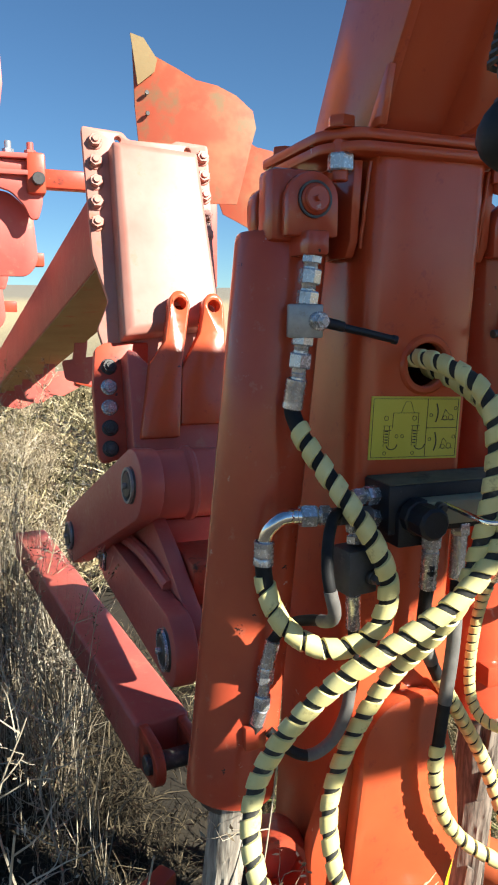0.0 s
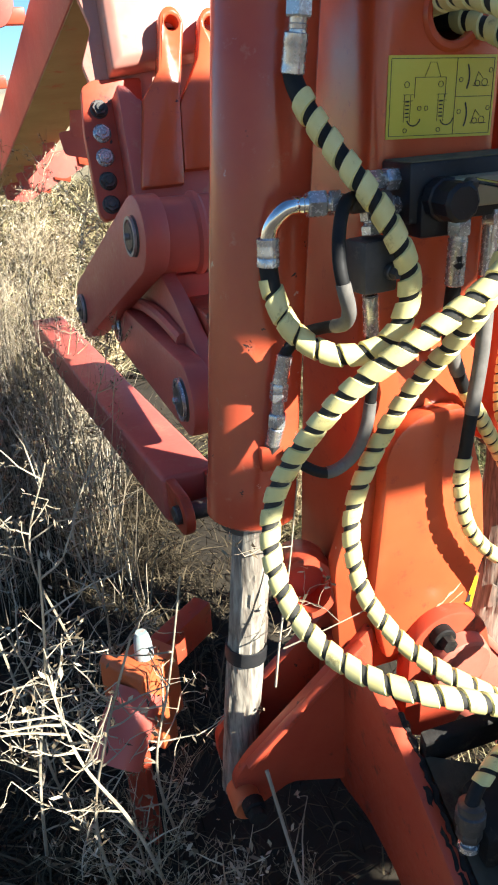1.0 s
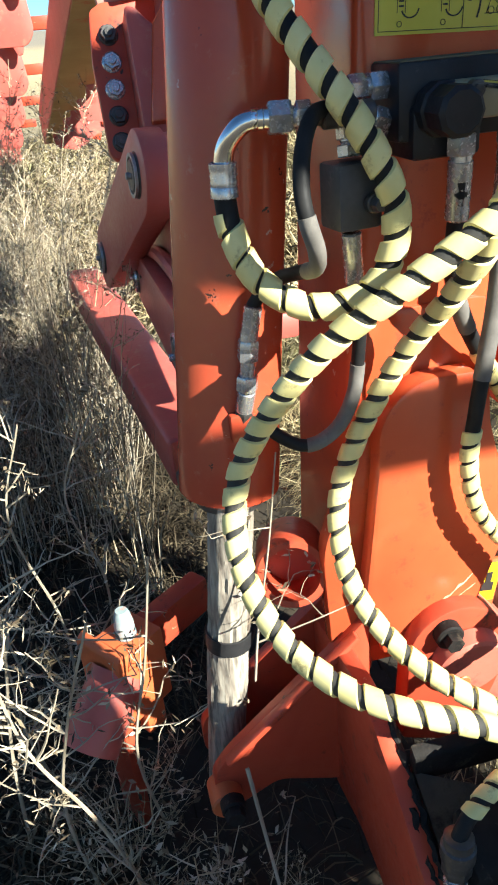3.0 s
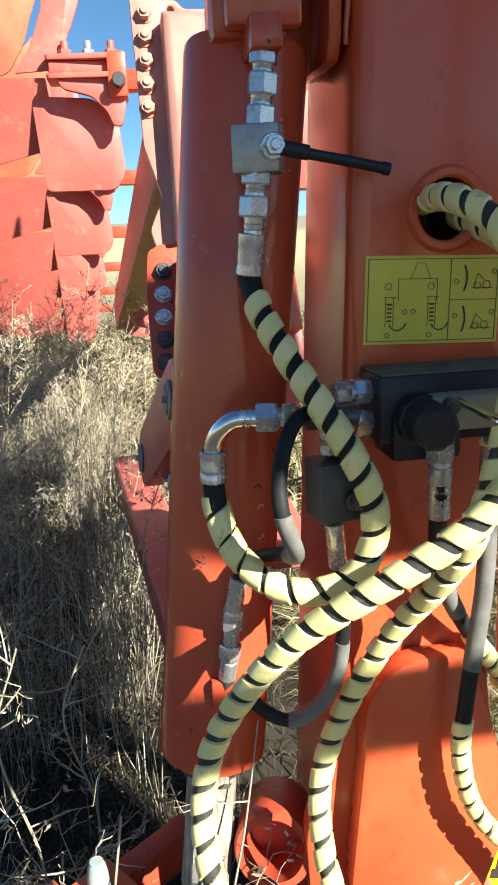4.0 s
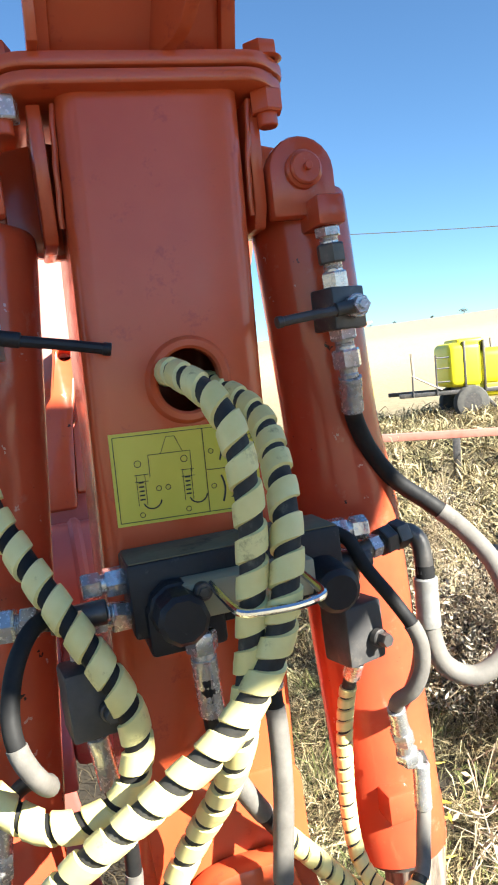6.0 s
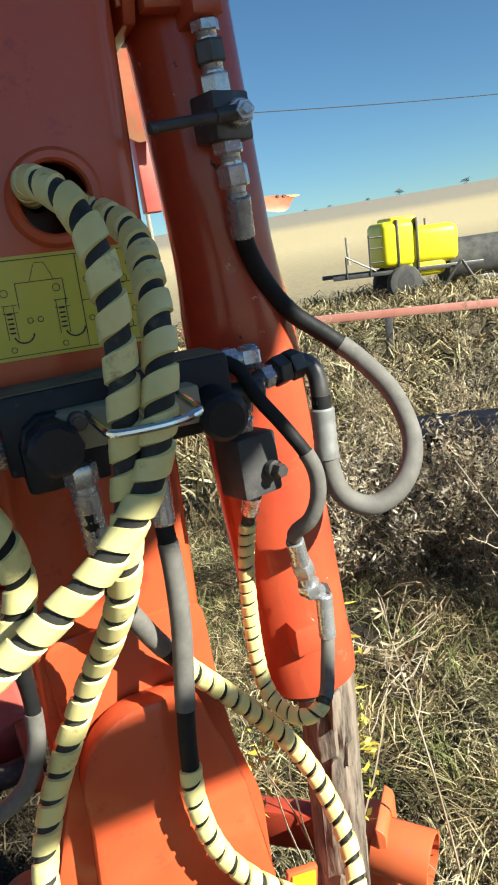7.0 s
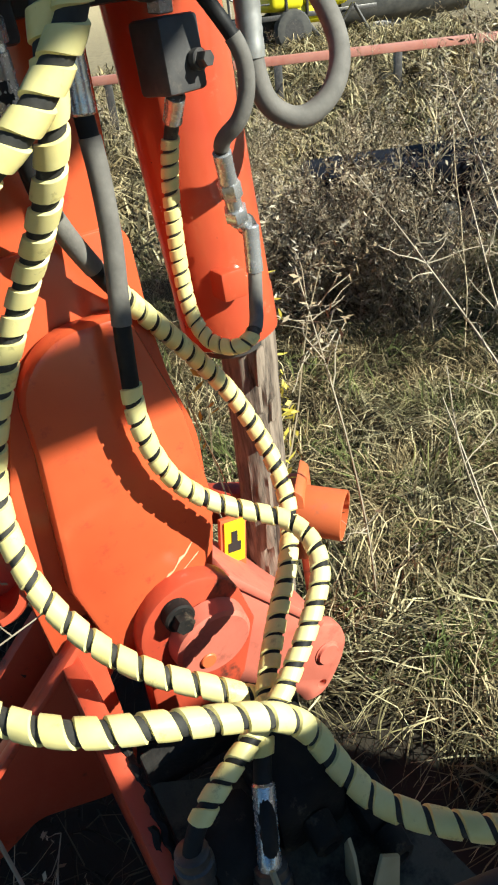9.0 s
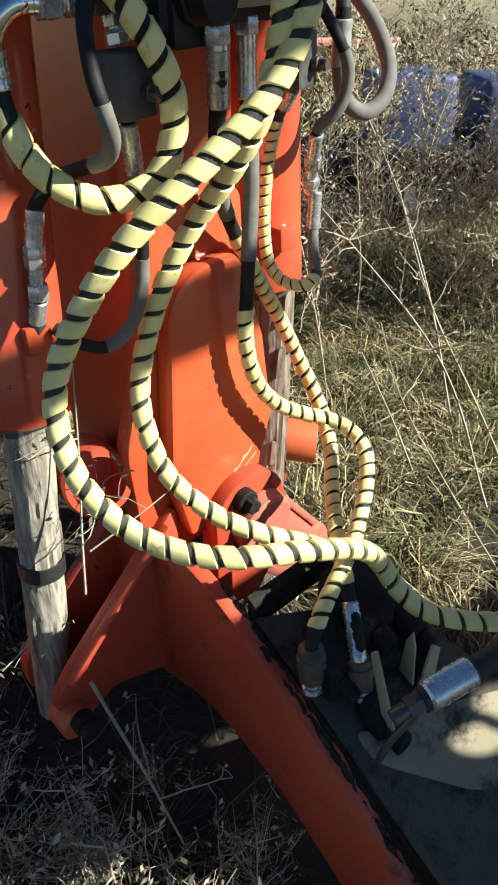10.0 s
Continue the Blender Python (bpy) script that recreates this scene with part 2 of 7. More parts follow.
def part(name, bm, material, parent=None, label="", smooth=True, angle=35):
    """Links bm (in world metres) as one mesh object, its origin at its middle, under parent."""
    bmesh.ops.recalc_face_normals(bm, faces=bm.faces)
    lo = Vector([min(v.co[i] for v in bm.verts) for i in range(3)])
    hi = Vector([max(v.co[i] for v in bm.verts) for i in range(3)])
    mid = (lo + hi) / 2
    bmesh.ops.translate(bm, verts=bm.verts, vec=-mid)
    if smooth:
        for f in bm.faces:
            f.smooth = True
        for e in bm.edges:
            if len(e.link_faces) == 2 and e.calc_face_angle(0) > radians(angle):
                e.smooth = False
    me = bpy.data.meshes.new(name)
    bm.to_mesh(me)
    bm.free()
    me.materials.append(material)
    ob = new(name, me)
    if parent:
        ob.parent = parent
        ob.location = mid - ORIGIN[parent.name]
    else:
        ob.location = mid
    ORIGIN[ob.name] = mid
    if label:
        ob["label"] = label
    return ob


def local(bm, m):
    bm.transform(m)
    return bm


def bevelled(bm, width, segments=2, angle=30):
    if width > 0:
        edges = [e for e in bm.edges if len(e.link_faces) == 2 and e.calc_face_angle(0) > radians(angle)]
        bmesh.ops.bevel(bm, geom=edges, offset=width, segments=segments, profile=0.5, affect="EDGES", clamp_overlap=True)
    return bm


def box(lo, hi, bevel=0.004, m=None, segments=2):
    bm = bmesh.new()
    bmesh.ops.create_cube(bm, size=1)
    for v in bm.verts:
        v.co = Vector([lo[i] + (hi[i] - lo[i]) * (v.co[i] + 0.5) for i in range(3)])
    bevelled(bm, bevel, segments)
    if m:
        bm.transform(m)
    return bm


def frame_of(p0, p1):
    """A matrix at p0 whose z runs to p1."""
    d = Vector(p1) - Vector(p0)
    return Matrix.Translation(p0) @ d.to_track_quat("Z", "Y").to_matrix().to_4x4()


def lathe(p0, p1, profile, sides=28, caps=True):
    """profile: (fraction of the way from p0 to p1, radius)."""
    bm = bmesh.new()
    L = (Vector(p1) - Vector(p0)).length
    rings = []
    for f, r in profile:
        rings.append([bm.verts.new((r * math.cos(2 * math.pi * k / sides), r * math.sin(2 * math.pi * k / sides), f * L)) for k in range(sides)])
    for a, b in zip(rings, rings[1:]):
        for k in range(sides):
            bm.faces.new((a[k], a[(k + 1) % sides], b[(k + 1) % sides], b[k]))
    if caps:
        bm.faces.new(rings[0][::-1])
        bm.faces.new(rings[-1])
    bm.transform(frame_of(p0, p1))
    return bm


def rod(p0, p1, r, sides=20, edge=0.12):
    L = (Vector(p1) - Vector(p0)).length
    e = min(edge * r / L, 0.4)
    return lathe(p0, p1, [(0, r * (1 - edge)), (e, r), (1 - e, r), (1, r * (1 - edge))], sides)


def hexagon(p0, p1, r, twist=0.0):
    bm = lathe(p0, p1, [(0, r * 0.93), (0.1, r), (0.9, r), (1, r * 0.93)], 6)
    if twist:
        f = frame_of(p0, p1)
        bm.transform(f @ Matrix.Rotation(twist, 4, "Z") @ f.inverted())
    return bm


def plate(outline, axis, lo, hi, bevel=0.003, holes=()):
    """A plate cut to an outline. axis 'x': outline of (y, z); 'y': (x, z); 'z': (x, y). holes: (u, v, r)."""
    def place(u, v, w):
        return {"x": (w, u, v), "y": (u, w, v), "z": (u, v, w)}[axis]
    bm = bmesh.new()
    loops = [[Vector(p) for p in outline]] + [[Vector((u + r * math.cos(k * math.pi / 9), v + r * math.sin(k * math.pi / 9))) for k in range(18)] for u, v, r in holes]
    edges = []
    for loop in loops:
        vs = [bm.verts.new(place(p[0], p[1], lo)) for p in loop]
        edges += [bm.edges.new((vs[i], vs[(i + 1) % len(vs)])) for i in range(len(vs))]
    if holes:
        bmesh.ops.triangle_fill(bm, use_beauty=True, use_dissolve=False, edges=edges)
        bmesh.ops.dissolve_limit(bm, angle_limit=0.01, verts=bm.verts, edges=[e for e in bm.edges if len(e.link_faces) == 2])
    else:
        bm.faces.new(bm.verts)
    ext = bmesh.ops.extrude_face_region(bm, geom=list(bm.faces))
    shift = Vector(place(0, 0, hi)) - Vector(place(0, 0, lo))
    bmesh.ops.translate(bm, verts=[v for v in ext["geom"] if isinstance(v, bmesh.types.BMVert)], vec=shift)
    bmesh.ops.recalc_face_normals(bm, faces=bm.faces)
    return bevelled(bm, bevel, 2, 40)


def rounded(points, radius, steps=5):
    """An outline with its corners rounded."""
    out = []
    n = len(points)
    for i in range(n):
        a, p, b = (Vector(points[(i + k) % n]) for k in (-1, 0, 1))
        d1, d2 = (a - p), (b - p)
        r = min(radius, d1.length * 0.45, d2.length * 0.45)
        q1, q2 = p + d1.normalized() * r, p + d2.normalized() * r
        for s in range(steps + 1):
            u = s / steps
            out.append(tuple(q1 * (1 - u) ** 2 + p * 2 * u * (1 - u) + q2 * u ** 2))
    return out


def merge(*bms):
    out = bmesh.new()
    for b in bms:
        me = bpy.data.meshes.new("scrap")
        b.to_mesh(me)
        b.free()
        out.from_mesh(me)
        bpy.data.meshes.remove(me)
    return out


def spline(points, step=0.006):
    """Evenly spaced points on a smooth line through points."""
    P = [Vector(p) for p in points]
    P = [P[0] * 2 - P[1]] + P + [P[-1] * 2 - P[-2]]
    fine = []
    for i in range(1, len(P) - 2):
        for s in range(24):
            u = s / 24
            fine.append(0.5 * (2 * P[i] + (P[i + 1] - P[i - 1]) * u + (2 * P[i - 1] - 5 * P[i] + 4 * P[i + 1] - P[i + 2]) * u * u + (3 * P[i] - P[i - 1] - 3 * P[i + 1] + P[i + 2]) * u ** 3))
    fine.append(P[-2])
    length = [0.0]
    for a, b in zip(fine, fine[1:]):
        length.append(length[-1] + (b - a).length)
    count = max(2, int(length[-1] / step))
    at = np.linspace(0, length[-1], count + 1)
    xyz = np.array([[*p] for p in fine])
    out = np.stack([np.interp(at, length, xyz[:, i]) for i in range(3)], 1)
    for _ in range(3):
        out[1:-1] = (out[:-2] + 2 * out[1:-1] + out[2:]) / 4
    return out, length[-1]


def frames_along(xyz):
    t = np.gradient(xyz, axis=0)
    t /= np.linalg.norm(t, axis=1)[:, None]
    u = np.zeros_like(t)
    ref = np.array([1.0, 0.2, 0.1])
    u[0] = ref - t[0] * (ref @ t[0])
    u[0] /= np.linalg.norm(u[0])
    for i in range(1, len(t)):
        v = u[i - 1] - t[i] * (u[i - 1] @ t[i])
        u[i] = v / np.linalg.norm(v)
    return t, u, np.cross(t, u)


def sweep(xyz, radius, sides=12, s0=0.0, s1=1.0):
    """A round tube along the evenly spaced points xyz, from fraction s0 to s1."""
    n = len(xyz)
    i0, i1 = int(s0 * (n - 1)), max(int(s0 * (n - 1)) + 1, int(math.ceil(s1 * (n - 1))))
    t, u, w = frames_along(xyz)
    bm = bmesh.new()
    rings = []
    for i in range(i0, i1 + 1):
        rings.append([bm.verts.new(xyz[i] + radius * (u[i] * math.cos(2 * math.pi * k / sides) + w[i] * math.sin(2 * math.pi * k / sides))) for k in range(sides)])
    for a, b in zip(rings, rings[1:]):
        for k in range(sides):
            bm.faces.new((a[k], a[(k + 1) % sides], b[(k + 1) % sides], b[k]))
    bm.faces.new(rings[0][::-1])
    bm.faces.new(rings[-1])
    return bm


def spiral(xyz, length, radius, thick, pitch, gaps, s0=0.0, s1=1.0, hand=1, per_turn=16):
    """A flat band wound round the tube; gaps: share of the pitch left open at the start and at the end."""
    t, u, w = frames_along(xyz)
    n = len(xyz)
    a0, a1 = s0 * length, s1 * length
    turns = (a1 - a0) / pitch
    count = int(turns * per_turn)
    across = [(0.0, 0.0), (0.06, 1.0), (0.5, 1.12), (0.94, 1.0), (1.0, 0.0)]
    bm = bmesh.new()
    rows = []
    jig = random.Random(int(length * 1000))
    wob = [jig.uniform(-0.06, 0.06) for _ in range(int(turns) + 3)]
    for k in range(count + 1):
        f = k / count
        gap = gaps[0] + (gaps[1] - gaps[0]) * f
        turn = k / per_turn
        wv = wob[int(turn)] * (1 - turn % 1) + wob[int(turn) + 1] * (turn % 1)
        row = []
        for c, lift in across:
            s = a0 + pitch * (turn + wv + (c - 0.5) * (1 - gap))
            s = min(max(s, a0), a1)
            g = s / length * (n - 1)
            i = min(int(g), n - 2)
            fr = g - i
            p = xyz[i] * (1 - fr) + xyz[i + 1] * fr
            uu, ww = u[i] * (1 - fr) + u[i + 1] * fr, w[i] * (1 - fr) + w[i + 1] * fr
            ang = hand * 2 * math.pi * turn
            row.append(bm.verts.new(p + (radius + thick * lift) * (uu * math.cos(ang) + ww * math.sin(ang))))
        rows.append(row)
    for a, b in zip(rows, rows[1:]):
        for j in range(len(across) - 1):
            bm.faces.new((a[j], a[j + 1], b[j + 1], b[j]))
    return bm

# ---- ground and distance ----
def ground_height(x, y):
    d = math.hypot(x, y)
    rise = 0.0
    if d > 40:
        rise = 12.0 * (1 - math.cos(math.pi * min(1.0, (d - 40) / 260))) / 2
    rise += 0.3 * min(1.0, max(0.0, (d - 5.5) / 6.0)) ** 2
    return rise + 0.05 * noise.noise((x * 0.6, y * 0.6, 0)) * min(1, d / 2)


def build_ground():
    bm = bmesh.new()
    radii = [0.0, 0.4, 0.8, 1.2, 1.6, 2.0, 2.5, 3, 3.6, 4.3, 5, 6, 7.5, 9, 11, 14, 18, 24, 32, 45, 60, 80, 110, 150, 200, 260, 320, 420, 700, 1500]
    n = 64
    rings = []
    for r in radii[1:]:
        rings.append([bm.verts.new((r * math.cos(2 * math.pi * k / n), r * math.sin(2 * math.pi * k / n), ground_height(r * math.cos(2 * math.pi * k / n), r * math.sin(2 * math.pi * k / n)))) for k in range(n)])
    c = bm.verts.new((0, 0, 0))
    for k in range(n):
        bm.faces.new((c, rings[0][k], rings[0][(k + 1) % n]))
    for a, b in zip(rings, rings[1:]):
        for k in range(n):
            bm.faces.new((a[k], b[k], b[(k + 1) % n], a[(k + 1) % n]))
    m = bpy.data.materials.new("dry_field_shade_toned")
    m.use_nodes = True
    nt = m.node_tree
    geo = nt.nodes.new("ShaderNodeNewGeometry")
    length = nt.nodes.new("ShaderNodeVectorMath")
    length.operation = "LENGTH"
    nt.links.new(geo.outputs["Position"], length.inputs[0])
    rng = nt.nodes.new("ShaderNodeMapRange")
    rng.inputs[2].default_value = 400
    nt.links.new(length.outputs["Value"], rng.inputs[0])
    # near soil is darkened in the colour for shade; beyond it, pale stubble
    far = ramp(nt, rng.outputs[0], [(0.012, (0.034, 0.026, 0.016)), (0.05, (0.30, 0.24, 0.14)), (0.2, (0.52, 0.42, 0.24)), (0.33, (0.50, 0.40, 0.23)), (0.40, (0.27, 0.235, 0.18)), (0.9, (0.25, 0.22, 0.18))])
    fine = nt.nodes.new("ShaderNodeTexNoise")
    fine.inputs["Scale"].default_value, fine.inputs["Detail"].default_value = 6, 8
    nt.links.new(geo.outputs["Position"], fine.inputs["Vector"])
    mix = nt.nodes.new("ShaderNodeMix")
    mix.data_type, mix.blend_type = "RGBA", "MULTIPLY"
    mix.inputs[0].default_value = 0.7
    nt.links.new(far, mix.inputs[6])
    nt.links.new(ramp(nt, fine.outputs[0], [(0.3, (0.45, 0.42, 0.38)), (0.7, (1.2, 1.2, 1.15))]), mix.inputs[7])
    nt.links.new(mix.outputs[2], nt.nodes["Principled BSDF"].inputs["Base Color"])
    nt.nodes["Principled BSDF"].inputs["Roughness"].default_value = 0.95
    bp = nt.nodes.new("ShaderNodeBump")
    bp.inputs["Strength"].default_value, bp.inputs["Distance"].default_value = 0.8, 0.03
    nt.links.new(fine.outputs[0], bp.inputs["Height"])
    nt.links.new(bp.outputs[0], nt.nodes["Principled BSDF"].inputs["Normal"])
    tagged(part("ground", bm, m), "dry litter-covered field soil, near part darkened for shade, rising to a pale stubble hill", "ground", kind="structure")


build_ground()

# ---- the plough's headstock ----
CX = 0.732                      # middle of the lower mast
LEAN = 0.042                    # how far the column leans sideways as it rises
FRONT = 1.055                   # its front face
headstock = thing("plough_headstock", (CX, 1.15, 0.3), "orange-red painted steel plough headstock mast with flange and lower brackets", "plough headstock")


def mast_box(cx, y0, y1, half, z0, z1, corner, hole=None):
    """A hollow square mast with round corners and a round hole through its front."""
    steps = 5
    prof = []
    for sx, sy, a0 in ((1, 0, -90), (1, 1, 0), (-1, 1, 90), (-1, 0, 180)):
        ox, oy = cx + sx * (half - corner), (y0 + corner if sy == 0 else y1 - corner)
        for s in range(steps + 1):
            a = radians(a0 + 90 * s / steps)
            prof.append((ox + corner * math.cos(a), oy + corner * math.sin(a)))
    bm = bmesh.new()
    hx, hz, hr = hole
    zs = [z0, hz - 0.09, hz + 0.09, z1]
    rings = [[bm.verts.new((x, y, z)) for x, y in prof] for z in zs]
    n = len(prof)
    for j in range(3):
        for k in range(n):
            if j == 1 and k == n - 1:
                continue
            bm.faces.new((rings[j][k], rings[j][(k + 1) % n], rings[j + 1][(k + 1) % n], rings[j + 1][k]))
    a, b = rings[1], rings[2]
    edges = []
    for p, q in ((a[n - 1], a[0]), (a[0], b[0]), (b[0], b[n - 1]), (b[n - 1], a[n - 1])):
        edges.append(bm.edges.get((p, q)) or bm.edges.new((p, q)))
    circle = [bm.verts.new((hx + hr * math.cos(2 * math.pi * k / 28), y0, hz + hr * math.sin(2 * math.pi * k / 28))) for k in range(28)]
    edges += [bm.edges.new((circle[k], circle[(k + 1) % 28])) for k in range(28)]
    bmesh.ops.triangle_fill(bm, use_beauty=True, use_dissolve=False, edges=edges)
    inner = [bm.verts.new((v.co.x, y0 + 0.012, v.co.z)) for v in circle]
    for k in range(28):
        bm.faces.new((circle[k], circle[(k + 1) % 28], inner[(k + 1) % 28], inner[k]))
    bm.faces.new(rings[0][::-1])
    bm.faces.new(rings[-1])
    return bm


def leaning(bm):
    for v in bm.verts:
        v.co.x += LEAN * (v.co.z - 1.55)
    return bm


TOP = 1.990                     # underside of the flange
HOLE = (0.724, 1.66, 0.037)
part("mast", leaning(mast_box(0.712, FRONT, FRONT + 0.27, 0.107, 0.52, TOP, 0.024, HOLE)), PAINT, headstock)
bm = bmesh.new()
ring = [(math.cos(2 * math.pi * k / 40), math.sin(2 * math.pi * k / 40)) for k in range(40)]
loops = [[bm.verts.new((HOLE[0] + r * c, FRONT - d, HOLE[1] + r * s)) for c, s in ring] for r, d in ((0.037, -0.004), (0.037, 0.003), (0.040, 0.006), (0.047, 0.006), (0.051, 0.002), (0.052, -0.001))]
for a, b in zip(loops, loops[1:]):
    for k in range(40):
        bm.faces.new((a[k], a[(k + 1) % 40], b[(k + 1) % 40], b[k]))
part("hole_ring", leaning(bm), PAINT, headstock, "welded ring round the hose opening")

# flange plates and their bolts
FX = 0.722
FL = [(FX - 0.187, 1.085), (FX - 0.14, 1.033), (FX + 0.135, 1.033), (FX + 0.180, 1.08), (FX + 0.180, 1.34), (FX - 0.187, 1.34)]
part("flange_plate", plate(rounded(FL, 0.02), "z", TOP, TOP + 0.017, 0.004), PAINT, headstock)
part("flange_plate", plate(rounded([(x + (0.003 if x > FX else -0.003), y) for x, y in FL], 0.02), "z", TOP + 0.019, TOP + 0.036, 0.004), PAINT, headstock)
for x in (FX - 0.158, FX + 0.150):
    for y in (1.07, 1.30):
        left = x < FX
        bolt = part("flange_bolt", merge(hexagon((x, y, TOP + 0.035), (x, y, TOP + 0.055), 0.022, 0.2), rod((x, y, TOP - 0.041), (x, y, TOP + 0.037), 0.0125), rod((x, y, TOP + 0.035), (x, y, TOP + 0.038), 0.026)), PAINT, headstock)
        part("flange_nut", hexagon((x, y, TOP - 0.026), (x, y, TOP), 0.021, 0.3), ZINC if left and y < 1.1 else PAINT, bolt, "zinc-plated hexagon nut" if left and y < 1.1 else "", smooth=False)

# upper mast above the flange, leaning forward: side cheeks, front plate, curved rib and gusset
def lean_forward(bm, rate=0.6, taper=0.03):
    for v in bm.verts:
        h = v.co.z - 1.988
        v.co.z += TOP + 0.035 - 1.988
        v.co.y -= rate * h
        v.co.x -= (v.co.x - FX) * taper / 0.1 * h
    return bm


for sx in (-1, 1):
    bm = plate([(1.05, 1.988), (1.29, 1.988), (1.33, 2.60), (1.06, 2.60)], "x", FX + sx * 0.105 - 0.009, FX + sx * 0.105 + 0.009, 0.003)
    part("upper_mast_cheek", lean_forward(bm), PAINT, headstock)
part("upper_mast_front", lean_forward(box((FX - 0.096, 1.062, 1.988), (FX + 0.096, 1.076, 2.58), 0.003)), PAINT, headstock)
part("gusset", lean_forward(plate([(1.012, 1.988), (1.055, 1.988), (1.055, 2.07), (1.045, 2.07)], "x", FX - 0.122, FX - 0.11, 0.002)), PAINT, headstock)
rib = [(1.0, 1.988), (1.064, 1.988), (1.064, 2.27), (1.03, 2.22), (0.985, 2.15), (0.965, 2.09), (0.975, 2.03)]
bm = plate(rounded(rib, 0.02), "x", -0.008, 0.008, 0.002)
bm.transform(Matrix.Translation((FX + 0.02, 0, 0)))
for v in bm.verts:
    v.co.x += (v.co.z - 1.988) * 0.12 + (1.064 - v.co.y) * 0.35
part("curved_rib", lean_forward(bm), PAINT, headstock)

# weld beads down the mast where the cylinder brackets meet it
for sx in (-1, 1):
    arm = plate(rounded([(CX - 0.01 + sx * 0.09, 1.83), (CX - 0.02 + sx * 0.25, 1.87), (CX - 0.02 + sx * 0.25, 1.95), (CX - 0.01 + sx * 0.09, 1.983)], 0.03), "y", 1.18, 1.22, 0.004)
    part("cylinder_bracket", arm, PAINT, headstock)
    side = plate([(1.085, 1.86), (1.10, 1.835), (1.22, 1.835), (1.22, 1.986), (1.075, 1.986)], "x", CX - 0.004 + sx * 0.128 - 0.008, CX - 0.004 + sx * 0.128 + 0.008, 0.003)
    part("bracket_web", side, PAINT, headstock)
    bead, _ = spline([(CX - 0.004 + sx * 0.115, 1.088, 1.85), (CX - 0.003 + sx * 0.114, 1.082, 1.90), (CX + 0.001 + sx * 0.115, 1.078, 1.95), (CX + 0.004 + sx * 0.115, 1.076, 1.985)], 0.004)
    weld = sweep(bead, 0.0036, 8)
    for v in weld.verts:
        v.co += Vector((1, 0.4, 0)) * 0.0005 * math.sin(v.co.z * 1400)
    part("weld_bead", weld, PAINT, headstock)

# lower mast: flared cheek plate, raised front panel with a round head
low = [(0.60, 1.17), (0.802, 1.17), (0.803, 1.04), (0.812, 0.95), (0.835, 0.86), (0.83, 0.70), (0.805, 0.58), (0.77, 0.56), (0.54, 0.56), (0.53, 0.78), (0.607, 1.02)]
part("lower_mast_plate", plate(rounded(low, 0.03), "y", FRONT - 0.006, FRONT + 0.03, 0.004), PAINT, headstock)
part("lower_mast_body", box((CX - 0.10, FRONT + 0.03, 0.5), (CX + 0.06, FRONT + 0.20, 0.9), 0.02), PAINT, headstock)
arch = [(CX - 0.145, 0.72), (CX - 0.125, 0.93)]
arch += [(CX - 0.035 - 0.09 * math.cos(radians(a)), 0.98 + 0.098 * math.sin(radians(a))) for a in range(8, 91, 10)]
arch += [(CX + 0.022, 1.077), (CX + 0.035, 1.06), (CX + 0.075, 0.92), (CX + 0.092, 0.76), (CX + 0.05, 0.63), (CX - 0.01, 0.595), (CX - 0.115, 0.575)]
part("front_panel", plate(arch, "y", 1.007, FRONT - 0.006, 0.010), PAINT, headstock, "raised front panel with a rounded top and a scratch")
def scratch(points, wide, seed):
    """A ragged streak of bare undercoat lying on the panel; points of (x, z)."""
    rng = random.Random(seed)
    bm = bmesh.new()
    rows = []
    for i, (x, z) in enumerate(points):
        q = points[min(i + 1, len(points) - 1)]
        p = points[max(i - 1, 0)]
        d = Vector((q[0] - p[0], q[1] - p[1])).normalized()
        w = wide * rng.uniform(0.3, 1.0) * (0.15 if i in (0, len(points) - 1) else 1)
        rows.append([bm.verts.new((x - d.y * w, 1.0062, z + d.x * w)), bm.verts.new((x + d.y * w, 1.0062, z - d.x * w))])
    for a, b in zip(rows, rows[1:]):
        bm.faces.new((a[0], a[1], b[1], b[0]))
    ext = bmesh.ops.extrude_face_region(bm, geom=list(bm.faces))
    bmesh.ops.translate(bm, verts=[v for v in ext["geom"] if isinstance(v, bmesh.types.BMVert)], vec=(0, 0.002, 0))
    return bm


BARE = surface("bare_scratched_paint", [(0.62, 0.36, 0.2), (0.72, 0.5, 0.32)], 30, 0.6)
part("paint_scratch", scratch([(CX - 0.035 + 0.0075 * i, 0.648 + 0.0062 * i + 0.002 * math.sin(i * 2.1)) for i in range(11)], 0.0032, 3), BARE, headstock, "pale scratch through the paint")
part("paint_scratch", scratch([(CX + 0.005 + 0.006 * i, 0.662 + 0.004 * i) for i in range(8)], 0.0012, 4), BARE, headstock, "thin pale scratch")

# left lower arm, whose end carries a greasy pin
web = [(0.60, 0.65), (0.56, 0.61), (0.335, 0.405), (0.302, 0.36), (0.302, 0.29), (0.335, 0.265), (0.42, 0.31), (0.54, 0.265), (0.60, 0.32)]
for y0 in (1.03, 1.15):
    part("lower_arm_web", plate(rounded(web, 0.02), "y", y0, y0 + 0.025, 0.003), PAINT_WORN, headstock)
d = Vector((0.33 - 0.575, 0, 0.405 - 0.628))
bm = box((0, 1.012, -0.006), (d.length, 1.034, 0.006), 0.004)
bm.transform(Matrix.Translation((0.575, 0, 0.622)) @ Matrix.Rotation(math.atan2(-d.z, d.x), 4, "Y"))
part("lower_arm_flange", bm, PAINT_WORN, headstock)
